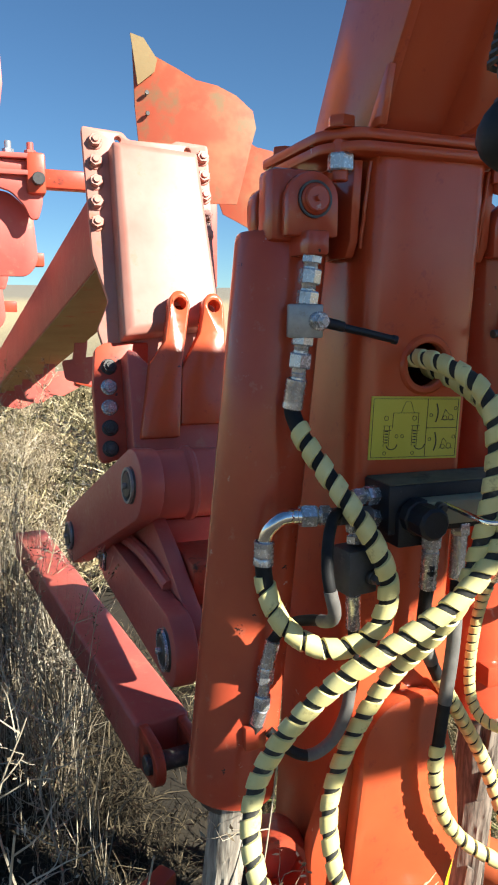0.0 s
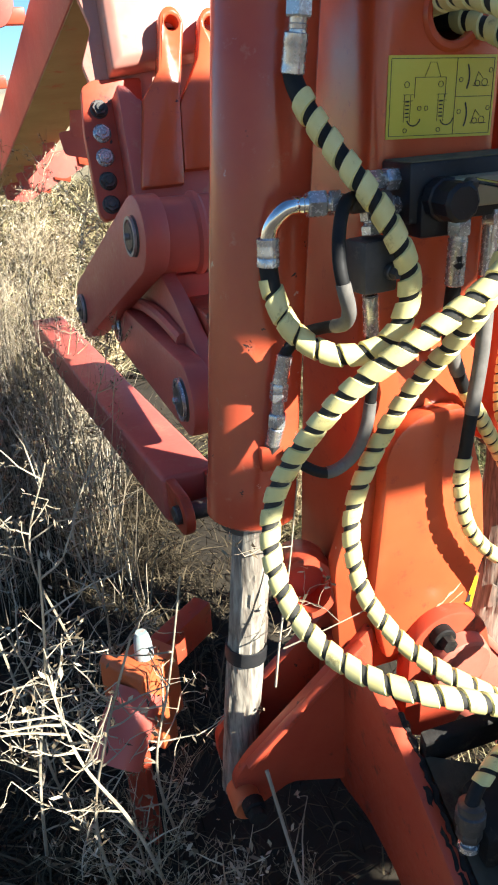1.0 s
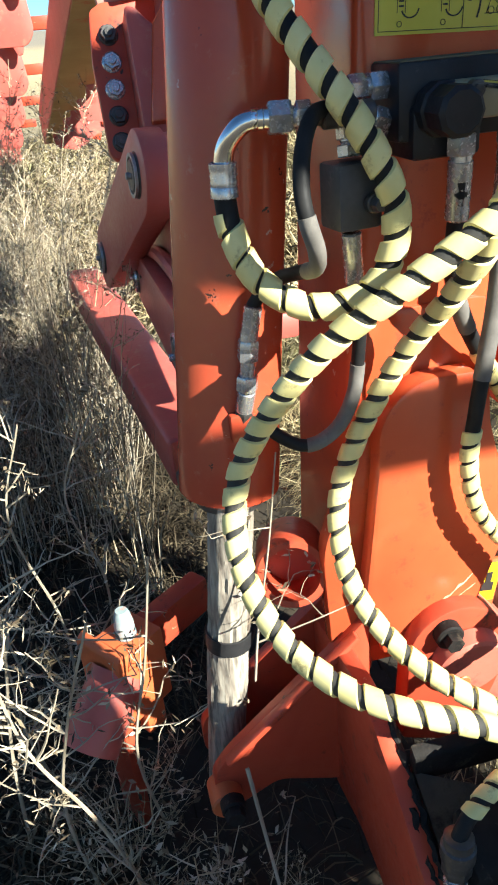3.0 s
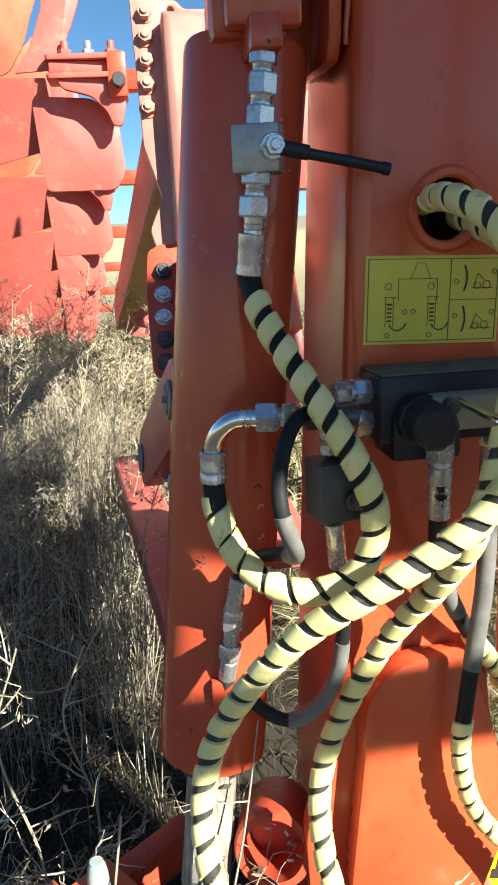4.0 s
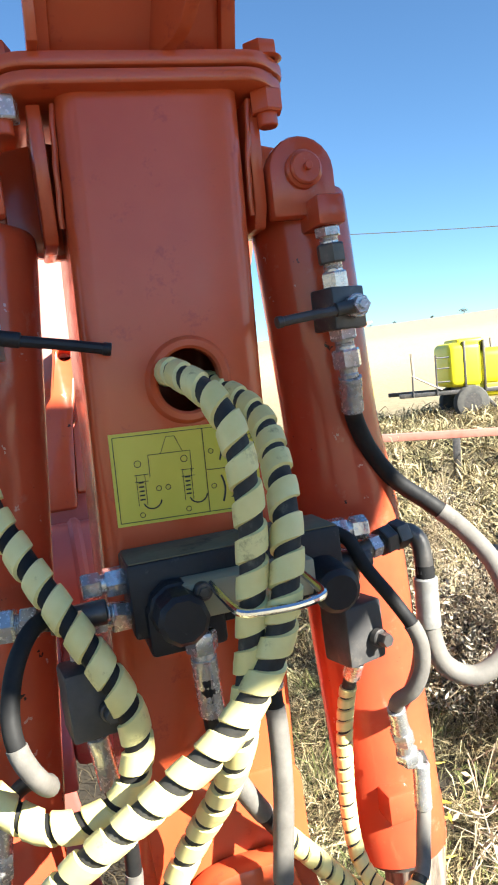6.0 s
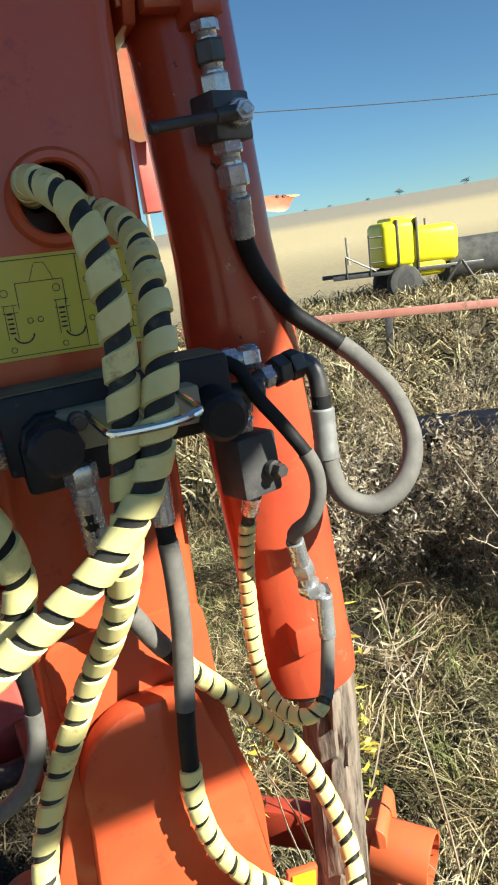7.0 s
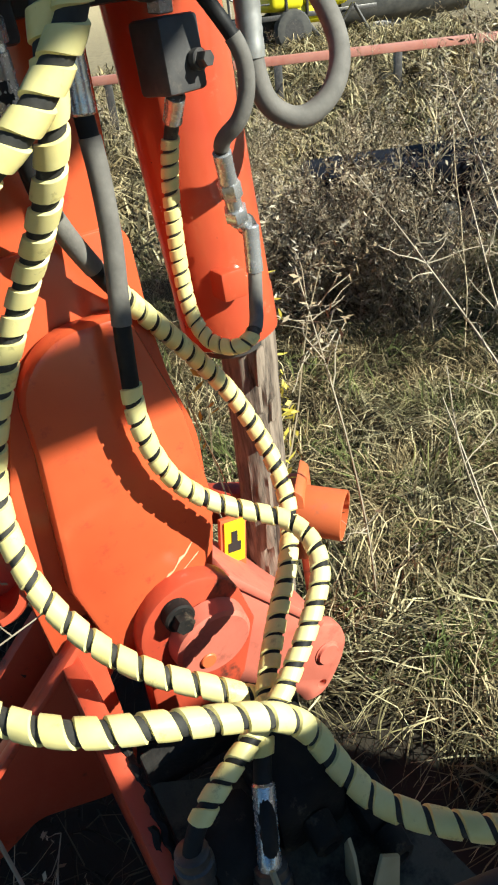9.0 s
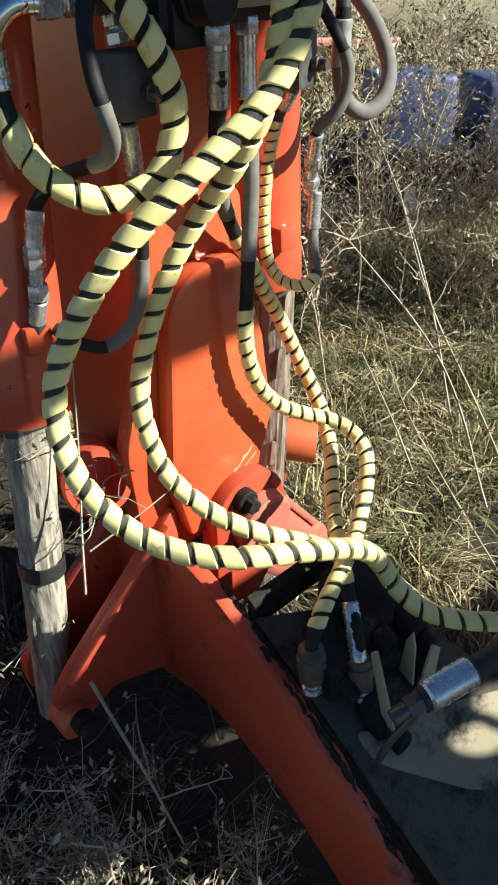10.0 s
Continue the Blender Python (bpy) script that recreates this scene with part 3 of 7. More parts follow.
part("pin_boss", rod((0.318, 0.998, 0.314), (0.318, 1.058, 0.314), 0.03), PAINT_BRIGHT, headstock)
part("spacer_tube", rod((0.58, 1.05, 0.52), (0.58, 1.16, 0.52), 0.035), PAINT_WORN, headstock)
part("pin", merge(rod((0.325, 0.975, 0.330), (0.325, 1.0, 0.330), 0.022, 18), hexagon((0.325, 0.958, 0.330), (0.325, 0.978, 0.330), 0.018)), GREASE, headstock, "greasy steel pin end")

collar = lathe((0.512, 1.19, 0.70), (0.485, 1.075, 0.735), [(0, 0.062), (0.5, 0.062), (0.94, 0.062), (1, 0.058), (1, 0.047), (0.3, 0.045), (0.28, 0.0)], 36, False)
part("pivot_collar", collar, PAINT_WORN, headstock, "shaded round collar beside the mast foot")
# right lower arm: faded plate with a drilled lug
web = [(0.70, 0.60), (0.80, 0.60), (0.84, 0.55), (1.0, 0.345), (1.04, 0.325), (1.052, 0.275), (1.035, 0.225), (1.0, 0.175), (0.975, 0.16), (0.94, 0.165), (0.93, 0.20), (0.86, 0.28), (0.70, 0.42)]
part("lower_arm_web", plate(rounded(web, 0.018), "y", 1.056, 1.085, 0.004, holes=[(0.984, 0.19, 0.009)]), PAINT_FADED, headstock, "sun-faded lug plate with a hole")
part("lug_washer", lathe((1.003, 1.058, 0.268), (1.003, 1.048, 0.268), [(0, 0.027), (0.4, 0.027), (0.5, 0.024), (1, 0.022)], 24), PAINT_FADED, headstock)
d = Vector((1.0 - 0.83, 0, 0.35 - 0.57))
bm = box((0, 1.05, -0.008), (d.length, 1.22, 0.008), 0.004)
bm.transform(Matrix.Translation((0.83, 0, 0.572)) @ Matrix.Rotation(math.atan2(-d.z, d.x), 4, "Y"))
part("lower_arm_flange", bm, PAINT_FADED, headstock)

# drawbar cheek reaching forward under the mast
side = [(1.20, 0.56), (1.0, 0.60), (0.93, 0.615), (0.865, 0.595), (0.76, 0.54), (0.66, 0.475), (0.55, 0.395), (0.40, 0.255), (0.25, 0.11), (0.25, 0.02), (0.42, 0.02), (0.53, 0.085), (0.65, 0.175), (0.73, 0.225), (0.83, 0.262), (0.92, 0.27), (1.04, 0.235), (1.2, 0.24)]
cheek = part("drawbar_cheek", plate(rounded(side, 0.02, 3), "x", 0.538, 0.568, 0.005), PAINT_WORN, headstock, "chipped red cheek plate with greasy black edges")
for k, (i0, i1, seed) in enumerate(((3, 9, 1), (4, 8, 2))):
    pts, _ = spline([(0.566 - 0.012 * k, y, z - 0.003) for y, z in side[i0:i1]], 0.006)
    bm = sweep(pts, 0.006, 8)
    for v in bm.verts:
        q = v.co * 75 + Vector((seed, 0, 0))
        v.co += Vector((noise.noise(q), noise.noise(q + Vector((5, 0, 0))), noise.noise(q + Vector((0, 7, 0))))) * 0.006
        v.co.z -= max(0.0, noise.noise(v.co * 17 + Vector((seed, 3, 0)))) * 0.022
    part("grease_bead", bm, GREASE, cheek, "caked black grease along the edge")

# hinge knuckle under the front panel
hub = [(0.640, 0.40), (0.648, 0.575)] + [(0.735 + 0.088 * math.cos(radians(a)), 0.585 + 0.088 * math.sin(radians(a))) for a in range(172, 9, -12)] + [(0.835, 0.54), (0.80, 0.44), (0.74, 0.36)]
part("hinge_plate", plate(hub, "y", 0.975, 1.022, 0.006), PAINT_WORN, headstock)
part("hinge_boss", lathe((0.752, 0.98, 0.562), (0.752, 0.948, 0.558), [(0, 0.066), (0.1, 0.066), (0.85, 0.063), (1, 0.057)], 32), PAINT_FADED, headstock, "sun-faded round hinge boss")
part("hinge_bolt", merge(hexagon((0.712, 0.938, 0.632), (0.712, 0.965, 0.633), 0.016), rod((0.712, 0.955, 0.632), (0.712, 0.98, 0.633), 0.024)), GREASE, headstock)
part("grease_plug", rod((0.735, 0.946, 0.535), (0.735, 0.955, 0.535), 0.013, 16), PAINT_BRIGHT, headstock)

# ---- hydraulic cylinders ----
def cylinder_thing(axis0, axis1, r, pin, sx):
    """A double-acting lift cylinder hanging from a pin; axis0 foot, axis1 head."""
    a0, a1 = Vector(axis0), Vector(axis1)
    cyl = thing("hydraulic_cylinder", axis0, "large red painted hydraulic cylinder with scuffed paint hanging beside the mast", "hydraulic cylinder", "lift cylinders")
    L = (a1 - a0).length
    u = 1.0 if sx < 0 else 0.865
    part("barrel", lathe(a0, a1, [(0, r * 0.9), (0.008, r * 1.02), (0.075, r * 1.02), (0.08, r), (0.55, r), (0.60, r * (0.8 + 0.2 * u)), (0.65, r * (0.25 + 0.75 * u)), (0.69, r * u), (0.985, r * u), (0.995, r * u * 0.985), (1, r * u * 0.94)], 48), PAINT_CYL, cyl)
    part("gland_ring", lathe(a0 - (a1 - a0) * 0.022, a0 + (a1 - a0) * 0.004, [(0, r * 0.62), (0.1, r * 0.7), (0.9, r * 0.7), (1, r * 0.66)], 32), DARKSTEEL, cyl)
    p = Vector(pin)
    e = 0.043
    eye = [(-e, -0.055), (e, -0.055), (e, 0.0)] + [(e * math.cos(radians(a)), e * math.sin(radians(a))) for a in range(15, 180, 15)] + [(-e, 0.0)]
    for y0, y1 in ((0.0, 0.03), (0.115, 0.145)):
        part("eye_plate", plate([(p.x + u, p.z + v) for u, v in eye], "y", p.y + y0, p.y + y1, 0.005), PAINT_CYL, cyl)
    part("pivot_pin", merge(rod((p.x, p.y - 0.010, p.z), (p.x, p.y + 0.15, p.z), 0.0235, 28), rod((p.x, p.y - 0.016, p.z), (p.x, p.y - 0.006, p.z), 0.02, 28), rod((p.x, p.y - 0.024, p.z), (p.x, p.y - 0.014, p.z), 0.005, 10)), PAINT_CYL, cyl)
    if sx < 0:
        part("clevis_plate", box((p.x - 0.056, p.y + 0.036, p.z - 0.06), (p.x + 0.035, p.y + 0.10, p.z + 0.052), 0.010), PAINT_CYL, cyl)
        part("retaining_ring", lathe((p.x, p.y - 0.006, p.z), (p.x, p.y - 0.001, p.z), [(0, 0.0245), (0, 0.028), (1, 0.028), (1, 0.0245)], 28, False), DARKSTEEL, cyl)
    return cyl


cylL = cylinder_thing((0.406, 1.138, 0.885), (0.508, 1.172, 1.868), 0.0785, (0.511, 1.05, 1.916), -1)
cylR = cylinder_thing((0.985, 1.20, 0.915), (0.930, 1.16, 1.885), 0.077, (0.910, 1.072, 1.897), 1)
# ---- wooden props that hold the cylinders out ----
def log_prop(p0, p1, r, seed, label, mat=LOG):
    bm = bmesh.new()
    p0, p1 = Vector(p0), Vector(p1)
    L = (p1 - p0).length
    n, sides = 90, 44
    rings = []
    for i in range(n + 1):
        f = i / n
        ring = []
        for k in range(sides):
            a = 2 * math.pi * k / sides
            d = Vector((math.cos(a), math.sin(a), 0))
            rr = r * (1 + 0.06 * noise.noise(d * 1.3 + Vector((0, 0, f * 2.2 + seed))) + 0.05 * noise.noise(d * 5 + Vector((seed, 0, f * 3))) + 0.10 * min(0, noise.noise(d * 6 + Vector((0, seed, f * 7)))) - 0.10 * max(0, 1 - abs(noise.noise(d * 3.2 + Vector((seed, 2, f * 1.6)))) * 14) - 0.05 * max(0, 1 - abs(noise.noise(d * 6 + Vector((2, seed, f * 4)))) * 10))
            ring.append(bm.verts.new((rr * d.x + 0.012 * math.sin(f * 3 + seed), rr * d.y, f * L)))
        rings.append(ring)
    for a, b in zip(rings, rings[1:]):
        for k in range(sides):
            bm.faces.new((a[k], a[(k + 1) % sides], b[(k + 1) % sides], b[k]))
    bm.faces.new(rings[0][::-1])
    bm.faces.new(rings[-1])
    bm.transform(frame_of(p0, p1))
    t = thing("wooden_prop", p0, label, "log", "props under the cylinders")
    part("log", bm, mat, t)
    rng = random.Random(seed)
    fr = frame_of(p0, p1)
    for _ in range(7):
        a, f, w = rng.uniform(-2.6, -0.4), rng.uniform(0.45, 0.97), rng.uniform(0.010, 0.018)
        flake = plate(rounded([(-w, -rng.uniform(0.02, 0.05)), (w * 0.7, -rng.uniform(0.01, 0.04)), (w, rng.uniform(0.02, 0.06)), (-w * 0.6, rng.uniform(0.01, 0.05))], 0.008, 3), "y", -0.003, 0.004, 0.001)
        flake.transform(fr @ Matrix.Rotation(a + math.pi / 2, 4, "Z") @ Matrix.Translation((0, -r * 0.98, f * L)))
        part("bark_flake", flake, BARK, t, "peeling dark bark")
    return t


propL = log_prop((0.335, 1.125, 0.22), (0.405, 1.125, 0.9), 0.037, 1.3, "weathered grey log prop with peeling bark and a black strap")
a, b = Vector((0.335, 1.125, 0.22)), Vector((0.405, 1.125, 0.9))
part("strap", lathe(a.lerp(b, 0.525), a.lerp(b, 0.572), [(0, 0.0385), (0.03, 0.041), (0.97, 0.041), (1, 0.0385)], 26, False), RUBBER, propL, "black rubber strap")
propR = log_prop((0.985, 1.235, 0.0), (1.003, 1.195, 0.93), 0.047, 5.1, "brown weathered log prop standing under the cylinder", BARK)

# ---- decal ----
ST = Matrix.Translation((0.712, FRONT - 0.0012, 1.552)) @ Matrix.Rotation(radians(2.0), 4, "Y")
decal = thing("instruction_decal", (0.712, FRONT, 1.553), "yellow instruction decal with a printed hydraulic diagram stuck on the mast", "decal")
bm = box((-0.088, -0.0008, -0.054), (0.088, 0.001, 0.054), 0)
bm.transform(ST)
part("sticker", bm, DECAL, decal)


def ink(strokes, name="printed_diagram"):
    bms = []
    for x0, z0, x1, z1, wd in strokes:
        d = Vector((x1 - x0, 0, z1 - z0))
        b = box((0, -0.0004, -wd / 2), (d.length, 0.0002, wd / 2), 0)
        b.transform(Matrix.Translation((x0, -0.0011, z0)) @ Matrix.Rotation(math.atan2(-d.z, d.x), 4, "Y"))
        bms.append(b)
    bm = merge(*bms)
    bm.transform(ST)
    part(name, bm, INK, decal)


def circle_strokes(cx, cz, r, a0=0, a1=360, n=10, wd=0.0007):
    pts = [(cx + r * math.cos(radians(a0 + (a1 - a0) * k / n)), cz + r * math.sin(radians(a0 + (a1 - a0) * k / n))) for k in range(n + 1)]
    return [(*p, *q, wd) for p, q in zip(pts, pts[1:])]


S = [(-0.084, -0.050, 0.084, -0.050, 0.0008), (-0.084, 0.050, 0.084, 0.050, 0.0008), (-0.084, -0.050, -0.084, 0.050, 0.0008), (0.022, -0.05, 0.022, 0.05, 0.0008), (0.022, 0.0, 0.084, 0.0, 0.0008), (0.084, -0.05, 0.084, 0.05, 0.0008)]
ink(S, "border_frame")
S = [(-0.045, 0.026, 0.005, 0.026, 0.0007), (-0.045, 0.026, -0.045, 0.0, 0.0007), (0.005, 0.026, 0.005, 0.0, 0.0007), (-0.03, 0.026, -0.022, 0.045, 0.0005), (-0.012, 0.045, -0.004, 0.026, 0.0005), (-0.022, 0.045, -0.012, 0.045, 0.0005)]
for x in (-0.055, 0.0):
    S += [(x - 0.008, 0.004, x + 0.008, 0.004, 0.0007), (x - 0.008, -0.004, x + 0.008, -0.004, 0.0007), (x - 0.006, 0.004, x - 0.006, -0.032, 0.0006), (x + 0.004, 0.004, x + 0.004, -0.032, 0.0006)]
    S += circle_strokes(x + 0.01, -0.026, 0.011, 200, 350, 8, 0.0016) + circle_strokes(x - 0.003, 0.017, 0.004) + circle_strokes(x - 0.003, -0.043, 0.003)
    S += [(x - 0.004, -0.005 * k, x + 0.002, -0.005 * k, 0.0018) for k in range(1, 6)]
S += circle_strokes(-0.025, -0.014, 0.003) + circle_strokes(-0.036, -0.014, 0.003) + circle_strokes(0.03, 0.022, 0.003) + circle_strokes(0.03, -0.02, 0.003)
ink(S, "hydraulic_diagram")
S = []
for z in (0.026, -0.024):
    for k in range(8):
        S.append((0.040 + 0.0035 * math.sin(math.pi * k / 8), z - 0.016 + 0.004 * k, 0.040 + 0.0035 * math.sin(math.pi * (k + 1) / 8), z - 0.012 + 0.004 * k, 0.0022))
    S += [(0.05, z - 0.012, 0.078, z - 0.012, 0.0008), (0.052, z - 0.012, 0.058, z + 0.006, 0.0007), (0.058, z + 0.006, 0.066, z - 0.002, 0.0007)]
    S += circle_strokes(0.058, z - 0.009, 0.004) + circle_strokes(0.07, z - 0.008, 0.005) + circle_strokes(0.079, z + 0.008, 0.003)
ink(S, "machine_pictogram")

# ---- fittings ----
def along(p0, p1, f):
    return Vector(p0).lerp(Vector(p1), f)


def fitting_chain(parent, p0, p1, pieces):
    """pieces: (kind, start, end, radius, material) along p0 to p1, as fractions."""
    for kind, f0, f1, r, mat in pieces:
        a, b = along(p0, p1, f0), along(p0, p1, f1)
        if kind == "nut":
            part("hexagon_nut", hexagon(a, b, r, f0 * 7), mat, parent, smooth=False)
        elif kind == "ferrule":
            L = (b - a).length
            prof = [(0, r * 0.8), (0.03, r), (0.3, r)]
            for k in range(5):
                prof += [(0.34 + 0.12 * k, r * 0.94), (0.42 + 0.12 * k, r)]
            prof += [(0.97, r), (1, r * 0.85)]
            part("hose_ferrule", lathe(a, b, prof, 24), mat, parent)
        else:
            part("thread", lathe(a, b, [(0, r), (0.33, r * 0.93), (0.4, r), (0.66, r * 0.93), (0.72, r), (1, r)], 20), mat, parent)


def ball_valve(top, bottom, centre, sx, handle_tip, group):
    """A shut-off valve on a cylinder: port block, couplings, square body, spindle nut and long handle."""
    v = thing("ball_valve", centre, "steel shut-off valve with a long dark handle on the cylinder", "ball valve", group)
    t, b = Vector(top), Vector(bottom)
    part("port_block", box((t.x - 0.018, t.y - 0.022, t.z - 0.006), (t.x + 0.018, t.y + 0.06, t.z + 0.030), 0.004), PAINT_CYL, v, "red painted port block")
    fitting_chain(v, t, b, [("nut", 0.03, 0.09, 0.0165, ZINC), ("thread", 0.09, 0.13, 0.012, ZINC), ("nut", 0.13, 0.25, 0.0175, DARKSTEEL if sx > 0 else ZINC), ("thread", 0.25, 0.3, 0.0125, ZINC), ("nut", 0.3, 0.41, 0.0175, ZINC), ("thread", 0.40, 0.46, 0.013, ZINC), ("nut", 0.62, 0.72, 0.0185, ZINC), ("thread", 0.72, 0.78, 0.013, ZINC), ("nut", 0.78, 0.9, 0.019, ZINC), ("thread", 0.9, 1.0, 0.0125, ZINC)])
    c = along(t, b, 0.53)
    body = box((c.x - 0.027, c.y - 0.02, c.z - 0.026), (c.x + 0.027, c.y + 0.022, c.z + 0.026), 0.003)
    body.transform(Matrix.Translation(c) @ Matrix.Rotation(radians(-20 * -sx), 4, "Z") @ Matrix.Translation(-c))
    part("valve_body", body, DULLZINC if sx < 0 else DARKSTEEL, v)
    s = Vector((c.x + (0.012 if sx < 0 else 0.012), c.y - 0.02, c.z))
    part("spindle_nut", merge(rod(s, s + Vector((0, -0.012, 0)), 0.015), hexagon(s + Vector((0, -0.010, 0)), s + Vector((0, -0.024, 0)), 0.0115), rod(s + Vector((0, -0.02, 0)), s + Vector((0, -0.03, 0)), 0.006)), ZINC, v)
    h0, h1 = s + Vector((0, -0.012, 0)), Vector(handle_tip)
    pts, _ = spline([h0, h0.lerp(h1, 0.2), h0.lerp(h1, 0.25) + Vector((0, 0.0, -0.001)), h0.lerp(h1, 0.6), h1], 0.004)
    bm = sweep(pts, 0.0062, 10)
    for vert in bm.verts:
        vert.co.y = h0.y + (vert.co.y - h0.y)
    part("handle", merge(bm, rod(h1 - (h1 - h0) * 0.06, h1 + (h1 - h0) * 0.01, 0.0072, 12), rod(h0, h0.lerp(h1, 0.3), 0.0085, 12)), BLACK if sx < 0 else DARKSTEEL, v, "black rubber-coated handle")
    return v


ball_valve((0.508, 1.045, 1.838), (0.488, 1.048, 1.638), (0.5, 1.04, 1.735), -1, (0.638, 1.005, 1.703), "shut-off valves")
ball_valve((0.928, 1.06, 1.830), (0.940, 1.07, 1.628), (0.935, 1.065, 1.725), 1, (0.835, 1.02, 1.712), "shut-off valves")

# valve manifold
man = thing("valve_manifold", (0.735, 1.0, 1.43), "black hydraulic valve manifold block with plugs bolted to the mast", "valve block")
part("body", box((0.617, 0.972, 1.392), (0.862, FRONT, 1.474), 0.004), BLACK, man)
part("lower_block", box((0.63, 0.962, 1.372), (0.715, 1.04, 1.43), 0.006), BLACK, man)
part("dust_layer", box((0.620, 0.975, 1.4735), (0.859, FRONT - 0.003, 1.4752), 0.0005), DUST, man, "olive dust lying on the block")
part("clamp_plate", box((0.668, 0.938, 1.412), (0.815, 0.974, 1.452), 0.004), BEIGE, man, "dusty beige clamp plate")
part("plate_bolt", merge(rod((0.688, 0.927, 1.443), (0.688, 0.94, 1.443), 0.0095), hexagon((0.688, 0.924, 1.443), (0.688, 0.93, 1.443), 0.006)), DARKSTEEL, man)
part("round_plug", merge(lathe((0.661, 0.965, 1.425), (0.661, 0.905, 1.424), [(0, 0.030), (0.3, 0.030), (0.34, 0.027), (0.92, 0.027), (1, 0.022)], 10)), BLACK, man, "faceted black plug")
part("round_plug", merge(lathe((0.835, 0.975, 1.418), (0.835, 0.925, 1.412), [(0, 0.026), (0.9, 0.026), (1, 0.02)], 16)), BLACK, man)
for x, z, d in ((0.617, 1.452, -1), (0.617, 1.412, -1), (0.862, 1.458, 1), (0.862, 1.420, 1)):
    part("port_nut", merge(hexagon((x, 1.01, z), (x + d * 0.022, 1.008, z), 0.0165), rod((x + d * 0.02, 1.008, z), (x + d * 0.03, 1.007, z), 0.011), hexagon((x + d * 0.027, 1.007, z), (x + d * 0.047, 1.006, z), 0.015, 0.4)), ZINC, man, "zinc-plated hose nut")
for x, y, z0 in ((0.681, 0.945, 1.398), (0.765, 0.985, 1.40)):
    part("outlet_nut", merge(hexagon((x, y, z0), (x, y, z0 - 0.022), 0.0175), rod((x, y, z0 - 0.02), (x, y, z0 - 0.03), 0.013)), ZINC, man, "zinc-plated outlet nut")

# U-bolt round the two hoses
ub = thing("hose_clamp_rod", (0.74, 0.86, 1.44), "bent bright steel rod clamping two hoses to the manifold", "clamp")
pts, _ = spline([(0.698, 0.938, 1.447), (0.699, 0.88, 1.445), (0.702, 0.845, 1.443), (0.71, 0.836, 1.442), (0.75, 0.826, 1.443), (0.775, 0.826, 1.446), (0.783, 0.836, 1.447), (0.785, 0.88, 1.449), (0.788, 0.938, 1.450)], 0.004)
part("rod", sweep(pts, 0.0042, 10), CHROME, ub)

# check-valve blocks with their tees, one each side
def check_block(x, y, z, tee, mat, lab, sx):
    c = thing("check_valve_block", (x, y, z), lab, "check valve", "check valves")
    turn = Matrix.Translation((x, y + 0.023, z)) @ Matrix.Rotation(radians(16 if sx > 0 else 8), 4, "Z") @ Matrix.Translation((-x, -y - 0.023, -z))
    part("body", local(box((x - 0.028, y - 0.002, z - 0.036), (x + 0.028, y + 0.05, z + 0.038), 0.005), turn), mat, c)
    part("screw_plug", local(merge(rod((x + 0.012, y - 0.004, z - 0.006), (x + 0.012, y - 0.014, z - 0.006), 0.011), hexagon((x + 0.012, y - 0.012, z - 0.006), (x + 0.012, y - 0.026, z - 0.006), 0.0085)), turn), DARKSTEEL, c)
    fitting_chain(c, (x, y + 0.023, z + 0.042), (x, tee[1], tee[2]), [("nut", 0.0, 0.3, 0.015, ZINC), ("thread", 0.3, 0.42, 0.011, ZINC), ("nut", 0.42, 0.72, 0.0145, ZINC), ("thread", 0.7, 1.0, 0.0105, DARKSTEEL)])
    t = Vector(tee)
    part("tee", merge(rod(t - Vector((0.03, 0, 0)), t + Vector((0.03, 0, 0)), 0.0135), rod(t - Vector((0, 0, 0.02)), t + Vector((0, 0, 0.004)), 0.0135)), DARKSTEEL, c)
    return c


cbL = check_block(0.562, 0.955, 1.342, (0.562, 0.985, 1.428), CASTGREY, "small black check valve block hung beside the mast", -1)
fitting_chain(cbL, (0.585, 0.99, 1.425), (0.617, 1.005, 1.415), [("thread", 0.0, 0.4, 0.010, ZINC), ("nut", 0.3, 1.0, 0.0135, ZINC)])
fitting_chain(cbL, (0.540, 0.988, 1.43), (0.455, 1.0, 1.432), [("thread", 0, 0.25, 0.012, DARKSTEEL), ("nut", 0.22, 0.42, 0.0165, ZINC), ("thread", 0.42, 0.5, 0.012, ZINC), ("nut", 0.48, 0.78, 0.019, ZINC), ("thread", 0.76, 1.0, 0.0125, CHROME)])
pts, _ = spline([(0.468, 0.998, 1.432), (0.449, 1.002, 1.430), (0.434, 1.008, 1.418), (0.426, 1.016, 1.402), (0.423, 1.02, 1.385)], 0.003)
part("bent_pipe", sweep(pts, 0.0115, 14), CHROME, cbL, "bright plated elbow pipe")
cbR = check_block(0.878, 0.985, 1.335, (0.876, 1.0, 1.421), CASTGREY, "grey steel check valve block beside the cylinder", 1)
fitting_chain(cbR, (0.885, 1.0, 1.428), (0.965, 1.02, 1.438), [("thread", 0, 0.3, 0.011, DARKSTEEL), ("nut", 0.3, 0.48, 0.0145, ZINC), ("thread", 0.48, 0.56, 0.011, DARKSTEEL), ("nut", 0.54, 0.74, 0.019, DARKSTEEL), ("nut", 0.78, 1.0, 0.0185, DARKSTEEL)])
pts, _ = spline([(0.957, 1.018, 1.438), (0.972, 1.018, 1.437), (0.981, 1.012, 1.425), (0.982, 1.008, 1.405), (0.981, 1.007, 1.385)], 0.003)
part("bent_pipe", sweep(pts, 0.0115, 14), DARKSTEEL, cbR, "dull steel elbow pipe")


